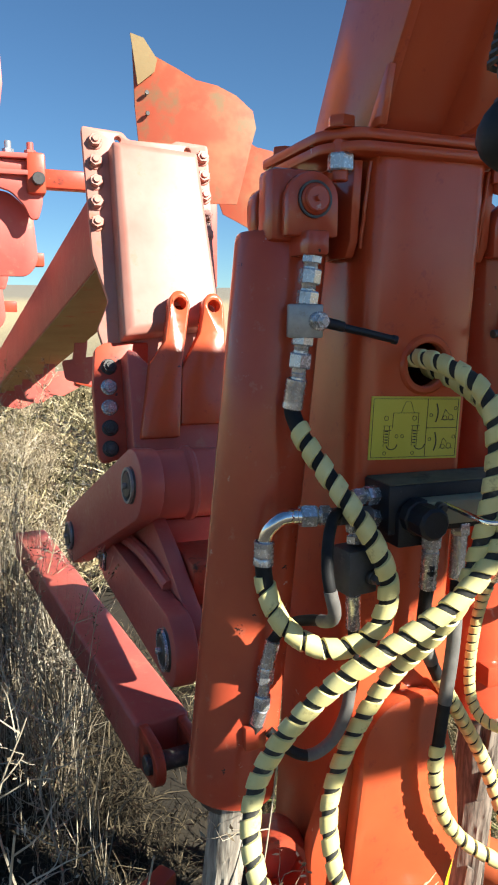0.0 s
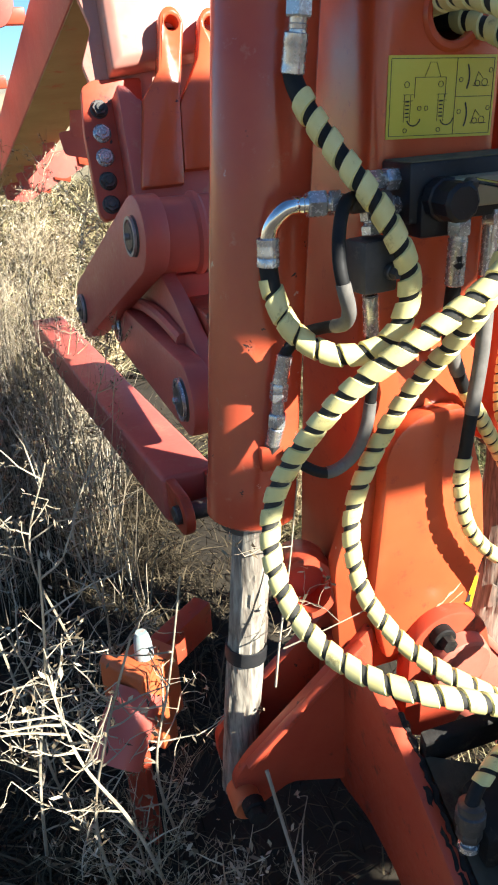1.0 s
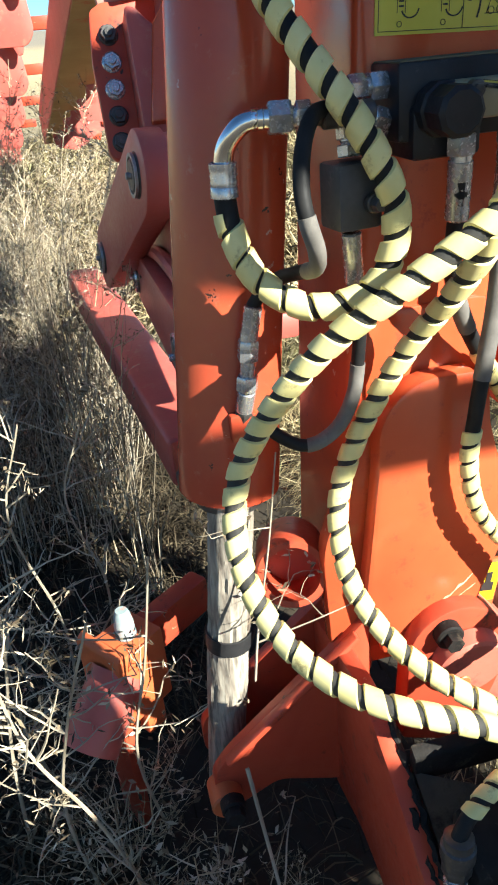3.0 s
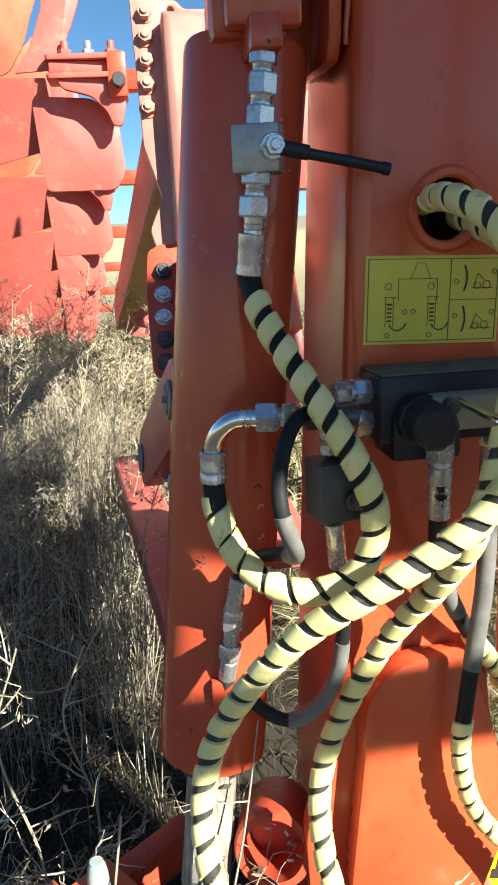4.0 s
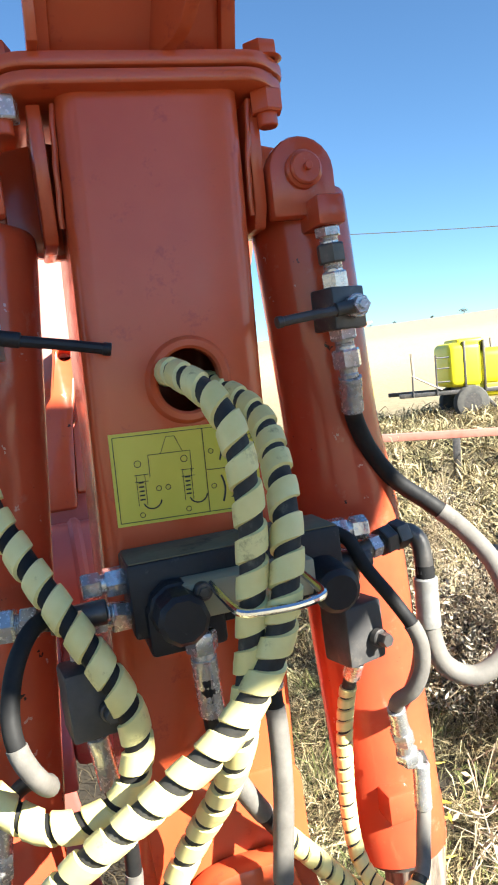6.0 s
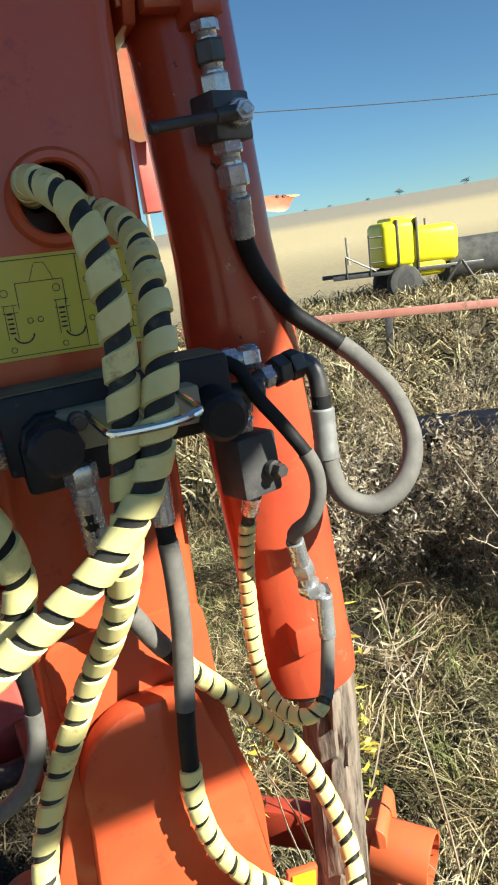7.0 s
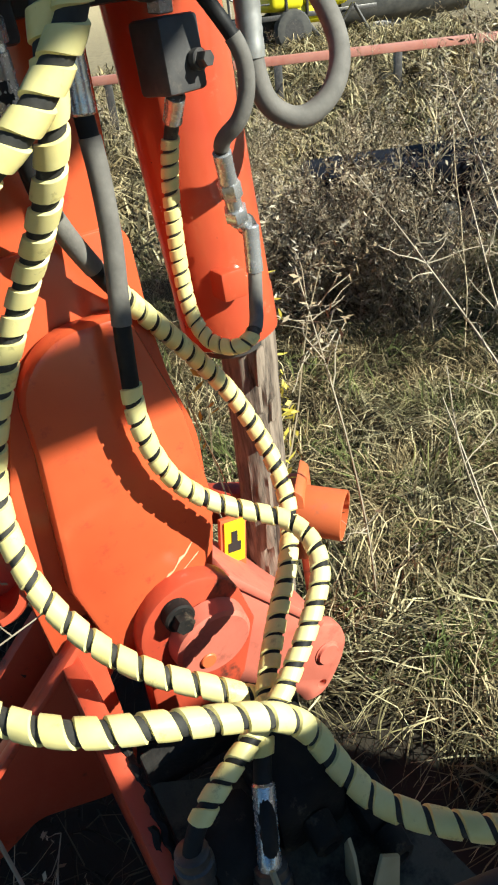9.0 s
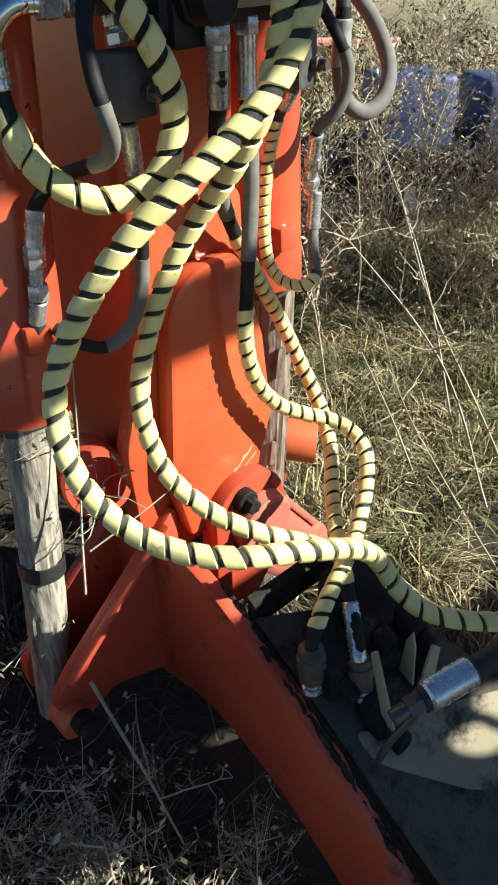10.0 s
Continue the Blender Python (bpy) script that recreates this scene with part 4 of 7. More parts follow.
# ---- hoses ----
def hose(points, r, label, group="", sleeves=(), wraps=(), ferrules=(), step=0.005, core=DUSTYRUBBER):
    """sleeves: (from, to, material); wraps: (from, to, pitch, gap at start, gap at end, band); ferrules: (from, to)."""
    xyz, length = spline(points, step)
    h = thing("hydraulic_hose", points[0], label, "hose", group)
    tube = part("tube", sweep(xyz, r, 14), core, h)
    for s0, s1, mat in sleeves:
        part("dusty_cover", sweep(xyz, r + 0.0012, 14, s0, s1), mat, h)
    for s0, s1, pitch, g0, g1, band in wraps:
        part("spiral_guard", spiral(xyz, length, r, band, pitch, (g0, g1), s0, s1), YELLOW, h, "yellow spiral guard with black gaps")
    n = len(xyz)
    for s0, s1, mat in ferrules:
        a, b = xyz[int(s0 * (n - 1))], xyz[int(s1 * (n - 1))]
        rr = r + 0.003
        part("ferrule", lathe(a, b, [(0, rr * 0.8), (0.03, rr), (0.3, rr), (0.34, rr * 0.95), (0.46, rr), (0.52, rr * 0.95), (0.64, rr), (0.7, rr * 0.95), (0.82, rr), (0.97, rr), (1, rr * 0.86)], 22), mat, h, "crimped zinc ferrule")
    return h


WRAPPED = "hoses in yellow and black striped spiral guard"
H1 = [(0.487, 1.049, 1.642), (0.484, 1.053, 1.615), (0.482, 1.055, 1.59), (0.491, 1.027, 1.548), (0.515, 0.994, 1.499), (0.543, 0.959, 1.449), (0.57, 0.939, 1.4), (0.595, 0.933, 1.343), (0.599, 0.937, 1.29), (0.578, 0.944, 1.242), (0.539, 0.95, 1.224), (0.492, 0.967, 1.224), (0.448, 0.993, 1.255), (0.427, 1.009, 1.301), (0.422, 1.02, 1.345), (0.423, 1.02, 1.39)]
hose(H1, 0.0135, "black hose in yellow spiral guard looping from valve to elbow", WRAPPED, wraps=[(0.105, 0.925, 0.036, 0.36, 0.10, 0.0036)], ferrules=[(0.0, 0.068, ZINC), (0.95, 1.0, ZINC)])
H3 = [(0.757, 1.16, 1.655), (0.765, 1.08, 1.648), (0.785, 0.98, 1.610), (0.776, 0.905, 1.556), (0.765, 0.866, 1.507), (0.75, 0.848, 1.452), (0.735, 0.849, 1.403), (0.710, 0.851, 1.362), (0.672, 0.855, 1.321), (0.62, 0.865, 1.283), (0.565, 0.882, 1.243), (0.51, 0.908, 1.196), (0.466, 0.938, 1.138), (0.423, 0.962, 1.067), (0.393, 0.968, 1.003), (0.378, 0.951, 0.93), (0.384, 0.912, 0.861), (0.413, 0.857, 0.806), (0.46, 0.796, 0.777), (0.52, 0.744, 0.766), (0.605, 0.713, 0.744), (0.707, 0.7, 0.691), (0.752, 0.69, 0.645), (0.774, 0.66, 0.585), (0.797, 0.615, 0.55), (0.85, 0.56, 0.53), (0.95, 0.49, 0.51), (1.1, 0.40, 0.49), (1.4, 0.16, 0.44)]
hose(H3, 0.0132, "long black hose in yellow spiral guard hanging in a wide loop", WRAPPED, wraps=[(0.02, 0.99, 0.036, 0.34, 0.13, 0.0036)], core=GUARDCORE)
H2 = [(0.722, 1.16, 1.668), (0.700, 1.02, 1.672), (0.70, 0.955, 1.665), (0.716, 0.903, 1.642), (0.726, 0.873, 1.605), (0.729, 0.862, 1.55), (0.727, 0.861, 1.50), (0.721, 0.861, 1.45), (0.714, 0.865, 1.40), (0.705, 0.872, 1.35), (0.694, 0.893, 1.285), (0.675, 0.938, 1.215), (0.651, 0.98, 1.154), (0.619, 1.004, 1.088), (0.576, 1.013, 1.001), (0.547, 1.01, 0.916), (0.540, 0.99, 0.843), (0.549, 0.955, 0.775), (0.585, 0.895, 0.717), (0.635, 0.84, 0.68), (0.70, 0.795, 0.645), (0.755, 0.765, 0.60), (0.785, 0.74, 0.53), (0.80, 0.72, 0.46)]
hose(H2, 0.0125, "black hose in yellow spiral guard dropping from the mast opening", WRAPPED, wraps=[(0.03, 0.97, 0.036, 0.36, 0.14, 0.0034)], core=GUARDCORE)
H4 = [(0.765, 0.985, 1.40), (0.765, 0.985, 1.368), (0.76, 0.981, 1.309), (0.76, 0.977, 1.249), (0.755, 0.973, 1.179), (0.744, 0.968, 1.11), (0.734, 0.966, 1.033), (0.731, 0.97, 0.95), (0.749, 0.968, 0.87), (0.789, 0.961, 0.811), (0.839, 0.939, 0.776), (0.88, 0.91, 0.757), (0.893, 0.87, 0.742), (0.877, 0.825, 0.722), (0.83, 0.785, 0.695), (0.78, 0.757, 0.665), (0.742, 0.735, 0.655), (0.69, 0.715, 0.645), (0.635, 0.695, 0.632), (0.595, 0.68, 0.612), (0.575, 0.67, 0.585)]
hose(H4, 0.0108, "grey-dusted hose with a yellow spiral guard on its lower half", WRAPPED, sleeves=[(0.10, 0.265, GREYHOSE)], wraps=[(0.33, 0.97, 0.027, 0.2, 0.24, 0.0028)], ferrules=[(0.02, 0.085, ZINC)])
H5 = [(0.681, 0.945, 1.372), (0.682, 0.947, 1.33), (0.688, 0.965, 1.262), (0.703, 0.987, 1.21), (0.732, 1.005, 1.15), (0.767, 1.02, 1.093), (0.806, 1.035, 1.039), (0.853, 1.052, 0.971), (0.898, 1.057, 0.896), (0.925, 1.042, 0.821), (0.931, 1.006, 0.762), (0.915, 0.961, 0.722), (0.871, 0.902, 0.69), (0.812, 0.845, 0.662), (0.762, 0.79, 0.645), (0.718, 0.735, 0.63), (0.685, 0.69, 0.605), (0.665, 0.655, 0.568), (0.648, 0.632, 0.528)]
hose(H5, 0.0112, "hose with grey dusty cover then yellow spiral guard", WRAPPED, sleeves=[(0.14, 0.20, GREYHOSE)], wraps=[(0.235, 0.90, 0.027, 0.24, 0.2, 0.0028)], ferrules=[(0.0, 0.058, ZINC), (0.92, 1.0, ZINC)])
H6 = [(0.878, 1.01, 1.297), (0.878, 1.03, 1.27), (0.875, 1.046, 1.24), (0.869, 1.057, 1.184), (0.865, 1.064, 1.102), (0.864, 1.057, 1.031), (0.871, 1.036, 0.996), (0.885, 1.011, 0.986), (0.904, 0.996, 0.988), (0.93, 1.005, 1.0), (0.95, 1.03, 1.03), (0.963, 1.043, 1.075), (0.962, 1.038, 1.125)]
hose(H6, 0.0085, "thin hose in tight yellow spiral guard turning up to the cylinder", WRAPPED, sleeves=[(0.74, 0.9, GREYHOSE)], wraps=[(0.1, 0.73, 0.0172, 0.2, 0.14, 0.0024)], ferrules=[(0.0, 0.07, ZINC), (0.885, 1.0, ZINC)], core=GUARDCORE)
H7 = [(0.940, 1.069, 1.638), (0.942, 1.076, 1.615), (0.945, 1.085, 1.595), (0.954, 1.095, 1.570), (0.974, 1.105, 1.531), (1.005, 1.107, 1.488), (1.049, 1.098, 1.449), (1.084, 1.078, 1.41), (1.107, 1.047, 1.363), (1.106, 1.013, 1.307), (1.075, 0.993, 1.264), (1.03, 0.994, 1.244), (0.993, 1.005, 1.265), (0.981, 1.009, 1.312), (0.981, 1.007, 1.357), (0.982, 1.007, 1.395)]
hose(H7, 0.012, "thick hose black above and grey with dust below, looped sideways", "bare hoses", sleeves=[(0.36, 0.9, GREYHOSE)], ferrules=[(0.0, 0.075, ZINC), (0.89, 0.985, DULLZINC)])
H8 = [(0.866, 1.0, 1.46), (0.880, 0.992, 1.449), (0.891, 0.98, 1.417), (0.916, 0.966, 1.374), (0.937, 0.956, 1.33), (0.939, 0.958, 1.292), (0.928, 0.966, 1.262), (0.915, 0.986, 1.244), (0.918, 1.0, 1.222), (0.927, 1.012, 1.19)]
hose(H8, 0.0083, "thin hose, black then grey, bent back on itself", "bare hoses", sleeves=[(0.45, 0.84, GREYHOSE)], ferrules=[(0.86, 1.0, ZINC)])
H9 = [(0.537, 0.985, 1.436), (0.515, 0.965, 1.432), (0.495, 0.94, 1.405), (0.485, 0.92, 1.365), (0.488, 0.912, 1.332), (0.5, 0.922, 1.298), (0.508, 0.955, 1.270), (0.50, 1.0, 1.255), (0.475, 1.03, 1.24), (0.448, 1.045, 1.205), (0.44, 1.047, 1.16)]
hose(H9, 0.0092, "short hose, black then grey, doubled back to the cylinder", "bare hoses", sleeves=[(0.36, 0.62, GREYHOSE)], ferrules=[(0.88, 1.0, ZINC)])
H10 = [(0.562, 0.98, 1.30), (0.566, 0.985, 1.25), (0.578, 0.998, 1.18), (0.579, 1.009, 1.121), (0.572, 1.011, 1.071), (0.548, 1.013, 1.024), (0.506, 1.017, 1.003), (0.468, 1.03, 1.02), (0.445, 1.045, 1.045)]
hose(H10, 0.0092, "thin dark hose curving under to the cylinder foot", "bare hoses", sleeves=[(0.45, 0.8, GREYHOSE)], ferrules=[(0.0, 0.16, ZINC)])

# port fittings at the cylinders' feet
def foot_port(p, q, r, sx, label):
    f = thing("cylinder_port_fitting", p, label, "hydraulic fitting", "port fittings")
    p, q, r = Vector(p), Vector(q), Vector(r)
    part("swivel_nut", hexagon(p, p.lerp(q, 0.4), 0.0145), ZINC, f)
    part("stem", rod(p.lerp(q, 0.35), q, 0.0105, 16), ZINC, f)
    part("elbow_nut", hexagon(p.lerp(q, 0.7), q, 0.0155, 0.4), ZINC, f)
    part("elbow", rod(q, r, 0.0125, 16), ZINC, f)
    part("banjo_bolt", hexagon(r, r + (r - q).normalized() * 0.018, 0.014), DARKSTEEL, f)
    return f


foot_port((0.44, 1.047, 1.162), (0.432, 1.047, 1.09), (0.428, 1.06, 1.055), -1, "dusty plated fittings leading into the cylinder foot")
foot_port((0.927, 1.012, 1.192), (0.941, 1.03, 1.14), (0.957, 1.045, 1.128), 1, "bright plated swivel fittings leading into the cylinder foot")
for x, y, z in ((0.425, 1.052, 1.03), (0.955, 1.095, 1.03)):
    pb = thing("port_boss", (x, y, z), "red painted square port boss on the cylinder", "port", "port bosses")
    part("boss", box((x - 0.02, y, z - 0.022), (x + 0.02, y + 0.06, z + 0.022), 0.005), PAINT_CYL, pb)
# ---- the plough's frame, beam and bodies behind the headstock ----
LEANBACK = math.atan(0.27)
FP = Matrix.Translation((0.372, 2.49, 1.5)) @ Matrix.Rotation(-LEANBACK, 4, "X")     # bolted plate: x along it, z up it, -y out of it
turnover = thing("plough_turnover_frame", (0.62, 2.5, 0.9), "sun-bleached red plough turnover frame with bolted box and pivot links", "plough frame")


up_plate = [(0.02, 0.925), (0.165, 0.915), (0.185, 0.888), (0.345, 0.888), (0.36, 0.90), (0.48, 0.892), (0.468, 0.5), (0.472, 0.08), (0.06, 0.08), (0.03, 0.2), (0.075, 0.30), (0.03, 0.46)]
part("bolted_plate", local(plate(rounded(up_plate, 0.012, 3), "y", 0.0, 0.03, 0.004, holes=[(0.145, 0.885, 0.012), (0.40, 0.865, 0.012)]), FP), PAINT_PALE, turnover, "sun-bleached flange plate with bolt rows")
bm = bmesh.new()
base = [(0.108, 0.845), (0.415, 0.83), (0.452, 0.195), (0.10, 0.15)]
face = [(0.130, 0.815), (0.40, 0.80), (0.437, 0.225), (0.135, 0.185)]
mid = [(0.112, 0.838), (0.412, 0.822), (0.449, 0.202), (0.107, 0.157)]
rings = [[bm.verts.new((x, y, z)) for x, z in pts] for pts, y in ((base, 0.0), (mid, -0.075), (face, -0.092))]
for a, b in zip(rings, rings[1:]):
    for k in range(4):
        bm.faces.new((a[k], a[(k + 1) % 4], b[(k + 1) % 4], b[k]))
bm.faces.new(rings[-1])
bm.faces.new(rings[0][::-1])
bmesh.ops.recalc_face_normals(bm, faces=bm.faces)
bevelled(bm, 0.008, 3, 10)
part("box_cover", local(bm, FP), PAINT_PALE, turnover, "pale pressed box cover")
for u0, v0, u1, v1, worn in ((0.063, 0.868, 0.052, 0.573, False), (0.452, 0.838, 0.445, 0.548, False), (0.056, 0.066, 0.044, -0.214, True)):
    for k in range(5):
        f = k / 4
        x, z = u0 + (u1 - u0) * f, v0 + (v1 - v0) * f
        front = -0.018 if worn else -0.006
        part("frame_bolt", local(merge(rod((x, front, z), (x, 0.0, z), 0.028, 20), hexagon((x, front - 0.02, z), (x, front + 0.002, z), 0.023, k * 0.7), rod((x, front - 0.028, z), (x, front - 0.018, z), 0.012, 12)), FP), (ZINC if k in (1, 2) else DARKSTEEL) if worn else PAINT_PALE, turnover, "greasy steel bolt" if worn else "")
low = [(0.014, 0.13), (0.05, 0.15), (0.20, 0.15), (0.16, -0.24), (0.11, -0.245), (0.02, -0.262), (0.004, -0.24), (0.0, 0.0)]
part("lower_plate", local(plate(rounded(low, 0.012, 3), "y", -0.014, 0.035, 0.004), FP), PAINT_WORN, turnover, "narrow dirty lower flange strip")
# cast saddle with two slotted ears
saddle = [(0.10, -0.36), (0.10, 0.10), (0.128, 0.095), (0.165, 0.05), (0.24, 0.03), (0.27, -0.06), (0.40, -0.06), (0.455, -0.08), (0.455, -0.36)]
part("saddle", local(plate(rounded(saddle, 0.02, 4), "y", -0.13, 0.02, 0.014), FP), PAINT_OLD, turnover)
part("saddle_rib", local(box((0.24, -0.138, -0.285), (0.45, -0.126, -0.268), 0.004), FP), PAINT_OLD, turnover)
for edge0, edge1, u, v in (([(0.12, -0.20), (0.165, 0.045), (0.222, 0.12), (0.246, 0.235)], [(0.275, 0.04), (0.25, -0.20)], 0.282, 0.242), ([(0.255, -0.16), (0.272, 0.025), (0.345, 0.15), (0.364, 0.228)], [(0.432, 0.10), (0.45, -0.16)], 0.400, 0.235)):
    ear = edge0 + [(u - 0.036 * math.cos(radians(a)), v + 0.05 * math.sin(radians(a))) for a in range(0, 181, 20)] + edge1
    part("slotted_ear", local(plate(ear, "y", -0.165, -0.10, 0.008, holes=[(u, v + 0.004, 0.02)]), FP), PAINT, turnover, "ear with an oblong hole")
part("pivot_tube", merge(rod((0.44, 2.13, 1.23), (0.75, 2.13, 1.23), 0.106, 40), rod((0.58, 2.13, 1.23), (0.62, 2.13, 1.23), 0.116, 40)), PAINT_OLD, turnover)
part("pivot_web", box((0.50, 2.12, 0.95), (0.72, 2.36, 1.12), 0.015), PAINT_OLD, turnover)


def link_bar(p, q, wide, thick, name, pinmat, out_of=(1, 0.0, 0)):
    """A round-ended bar from pin to pin with pin heads."""
    p, q = Vector(p), Vector(q)
    d = q - p
    L, h = d.length, wide / 2
    out = [(-h * math.sin(radians(a)), h * math.cos(radians(a))) for a in range(0, 181, 15)] + [(L + h * math.sin(radians(a)), -h * math.cos(radians(a))) for a in range(0, 181, 15)]
    bm = plate(out, "y", -thick / 2, thick / 2, 0.008)
    xax = d.normalized()
    yax = Vector(out_of) - xax * xax.dot(Vector(out_of))
    yax.normalize()
    zax = xax.cross(yax)
    m = Matrix((xax, yax, zax)).transposed().to_4x4()
    m.translation = p
    bm.transform(m)
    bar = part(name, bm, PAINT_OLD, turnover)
    for k, f in enumerate((0, L)):
        c = m @ Vector((f, 0, 0))
        n = m.to_3x3() @ Vector((0, -1, 0))
        pin = part("link_pin", merge(rod(c, c + n * (thick / 2 + 0.007), 0.056, 28), rod(c + n * (thick / 2 + 0.005), c + n * (thick / 2 + 0.014), 0.040, 28)), DARKSTEEL, bar, "greasy dark pin head")
        part("pin_ring", lathe(c + n * (thick / 2 + 0.006), c + n * (thick / 2 + 0.013), [(0, 0.044), (0, 0.054), (1, 0.053), (1, 0.045), (0, 0.044)], 28, False), pinmat, pin, "worn retaining ring")
        part("grease_nipple", rod(c + n * (thick / 2 + 0.012), c + n * (thick / 2 + 0.026), 0.009, 10), pinmat, pin)


link_bar((0.445, 2.06, 1.25), (0.35, 2.80, 0.895), 0.215, 0.07, "upper_link", DULLZINC)
link_bar((0.44, 2.60, 0.865), (0.445, 1.66, 0.92), 0.185, 0.06, "lower_link", ZINC)
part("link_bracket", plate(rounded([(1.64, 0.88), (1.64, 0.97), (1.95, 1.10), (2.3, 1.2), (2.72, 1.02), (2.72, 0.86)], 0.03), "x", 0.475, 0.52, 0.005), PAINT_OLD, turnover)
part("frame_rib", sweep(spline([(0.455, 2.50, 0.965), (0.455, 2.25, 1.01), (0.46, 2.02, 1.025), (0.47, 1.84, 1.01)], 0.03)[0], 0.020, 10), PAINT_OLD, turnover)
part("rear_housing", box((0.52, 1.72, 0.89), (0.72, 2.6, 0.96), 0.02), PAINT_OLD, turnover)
part("housing_step", box((0.525, 1.80, 0.962), (0.66, 2.02, 1.08), 0.012), PAINT_WORN, turnover)

# square tube lying low beside the frame, with a drilled eye at its end
m = frame_of((0.452, 1.86, 0.545), (0.142, 4.8, 0.50))
tube = thing("square_frame_tube", (0.45, 1.86, 0.5), "long faded red square steel tube lying low in the weeds", "frame tube")
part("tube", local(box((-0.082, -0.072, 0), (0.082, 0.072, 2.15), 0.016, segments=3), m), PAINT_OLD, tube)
lug = [(0.02, -0.066), (-0.06, -0.060)] + [(-0.09 - 0.06 * math.sin(radians(a)), -0.06 * math.cos(radians(a))) for a in range(15, 181, 15)] + [(0.02, 0.066)]
for lo, hi in ((-0.072, -0.042), (0.042, 0.072)):
    part("end_lug", local(plate([(z, y) for z, y in lug], "z", lo, hi, 0.006, holes=[(-0.09, 0.0, 0.028)]), m @ Matrix(((0, 0, 1, 0), (0, 1, 0, 0), (1, 0, 0, 0), (0, 0, 0, 1)))), PAINT_WORN, tube, "rusty drilled end lug")
part("lug_pin", local(merge(rod((-0.085, 0, -0.09), (0.085, 0, -0.09), 0.027, 20)), m), DARKSTEEL, tube)

# main beam running back and down
ALONG = Vector((-0.0895, 0.9723, -0.2158))       # the way the row of bodies runs
beam = thing("plough_main_beam", (0.40, 2.7, 1.8), "long red plough main beam coated with dried mud underneath", "plough beam")
def beam_box(x0, x1, z0, z1, y0, y1, bevel):
    """A box along the beam's way, given by its section at y = 3."""
    bm = box((x0, y0, z0), (x1, y1, z1), bevel)
    for v in bm.verts:
        v.co.x -= 0.07 * (v.co.y - 3)
        v.co.z -= 0.20 * (v.co.y - 3)
    return bm


part("beam", beam_box(0.45, 0.76, 1.905, 2.20, 2.70, 8.4, 0.012), PAINT_OLD, beam)
part("mud_coat", beam_box(0.458, 0.752, 1.900, 1.9065, 2.70, 8.3, 0.002), BEAMDIRT, beam, "dried tan mud on the underside")


# plough bodies: one built, then set back along the beam
def sheet(outline, bulge, thick, material_seed=0):
    """A curved sheet: outline of (x, z), bulge(x, z) gives its y; solid with its own thickness."""
    bm = bmesh.new()
    vs = [bm.verts.new((x, 0, z)) for x, z in outline]
    bm.faces.new(vs)
    bmesh.ops.triangulate(bm, faces=bm.faces)
    for _ in range(3):
        bmesh.ops.subdivide_edges(bm, edges=[e for e in bm.edges if e.calc_length() > 0.05], cuts=1, use_grid_fill=False)
        bmesh.ops.triangulate(bm, faces=bm.faces)
    for v in bm.verts:
        v.co.y = bulge(v.co.x, v.co.z)
    bmesh.ops.recalc_face_normals(bm, faces=bm.faces)
    ext = bmesh.ops.extrude_face_region(bm, geom=list(bm.faces))
    bmesh.ops.translate(bm, verts=[v for v in ext["geom"] if isinstance(v, bmesh.types.BMVert)], vec=(0, thick, 0))
    return bm


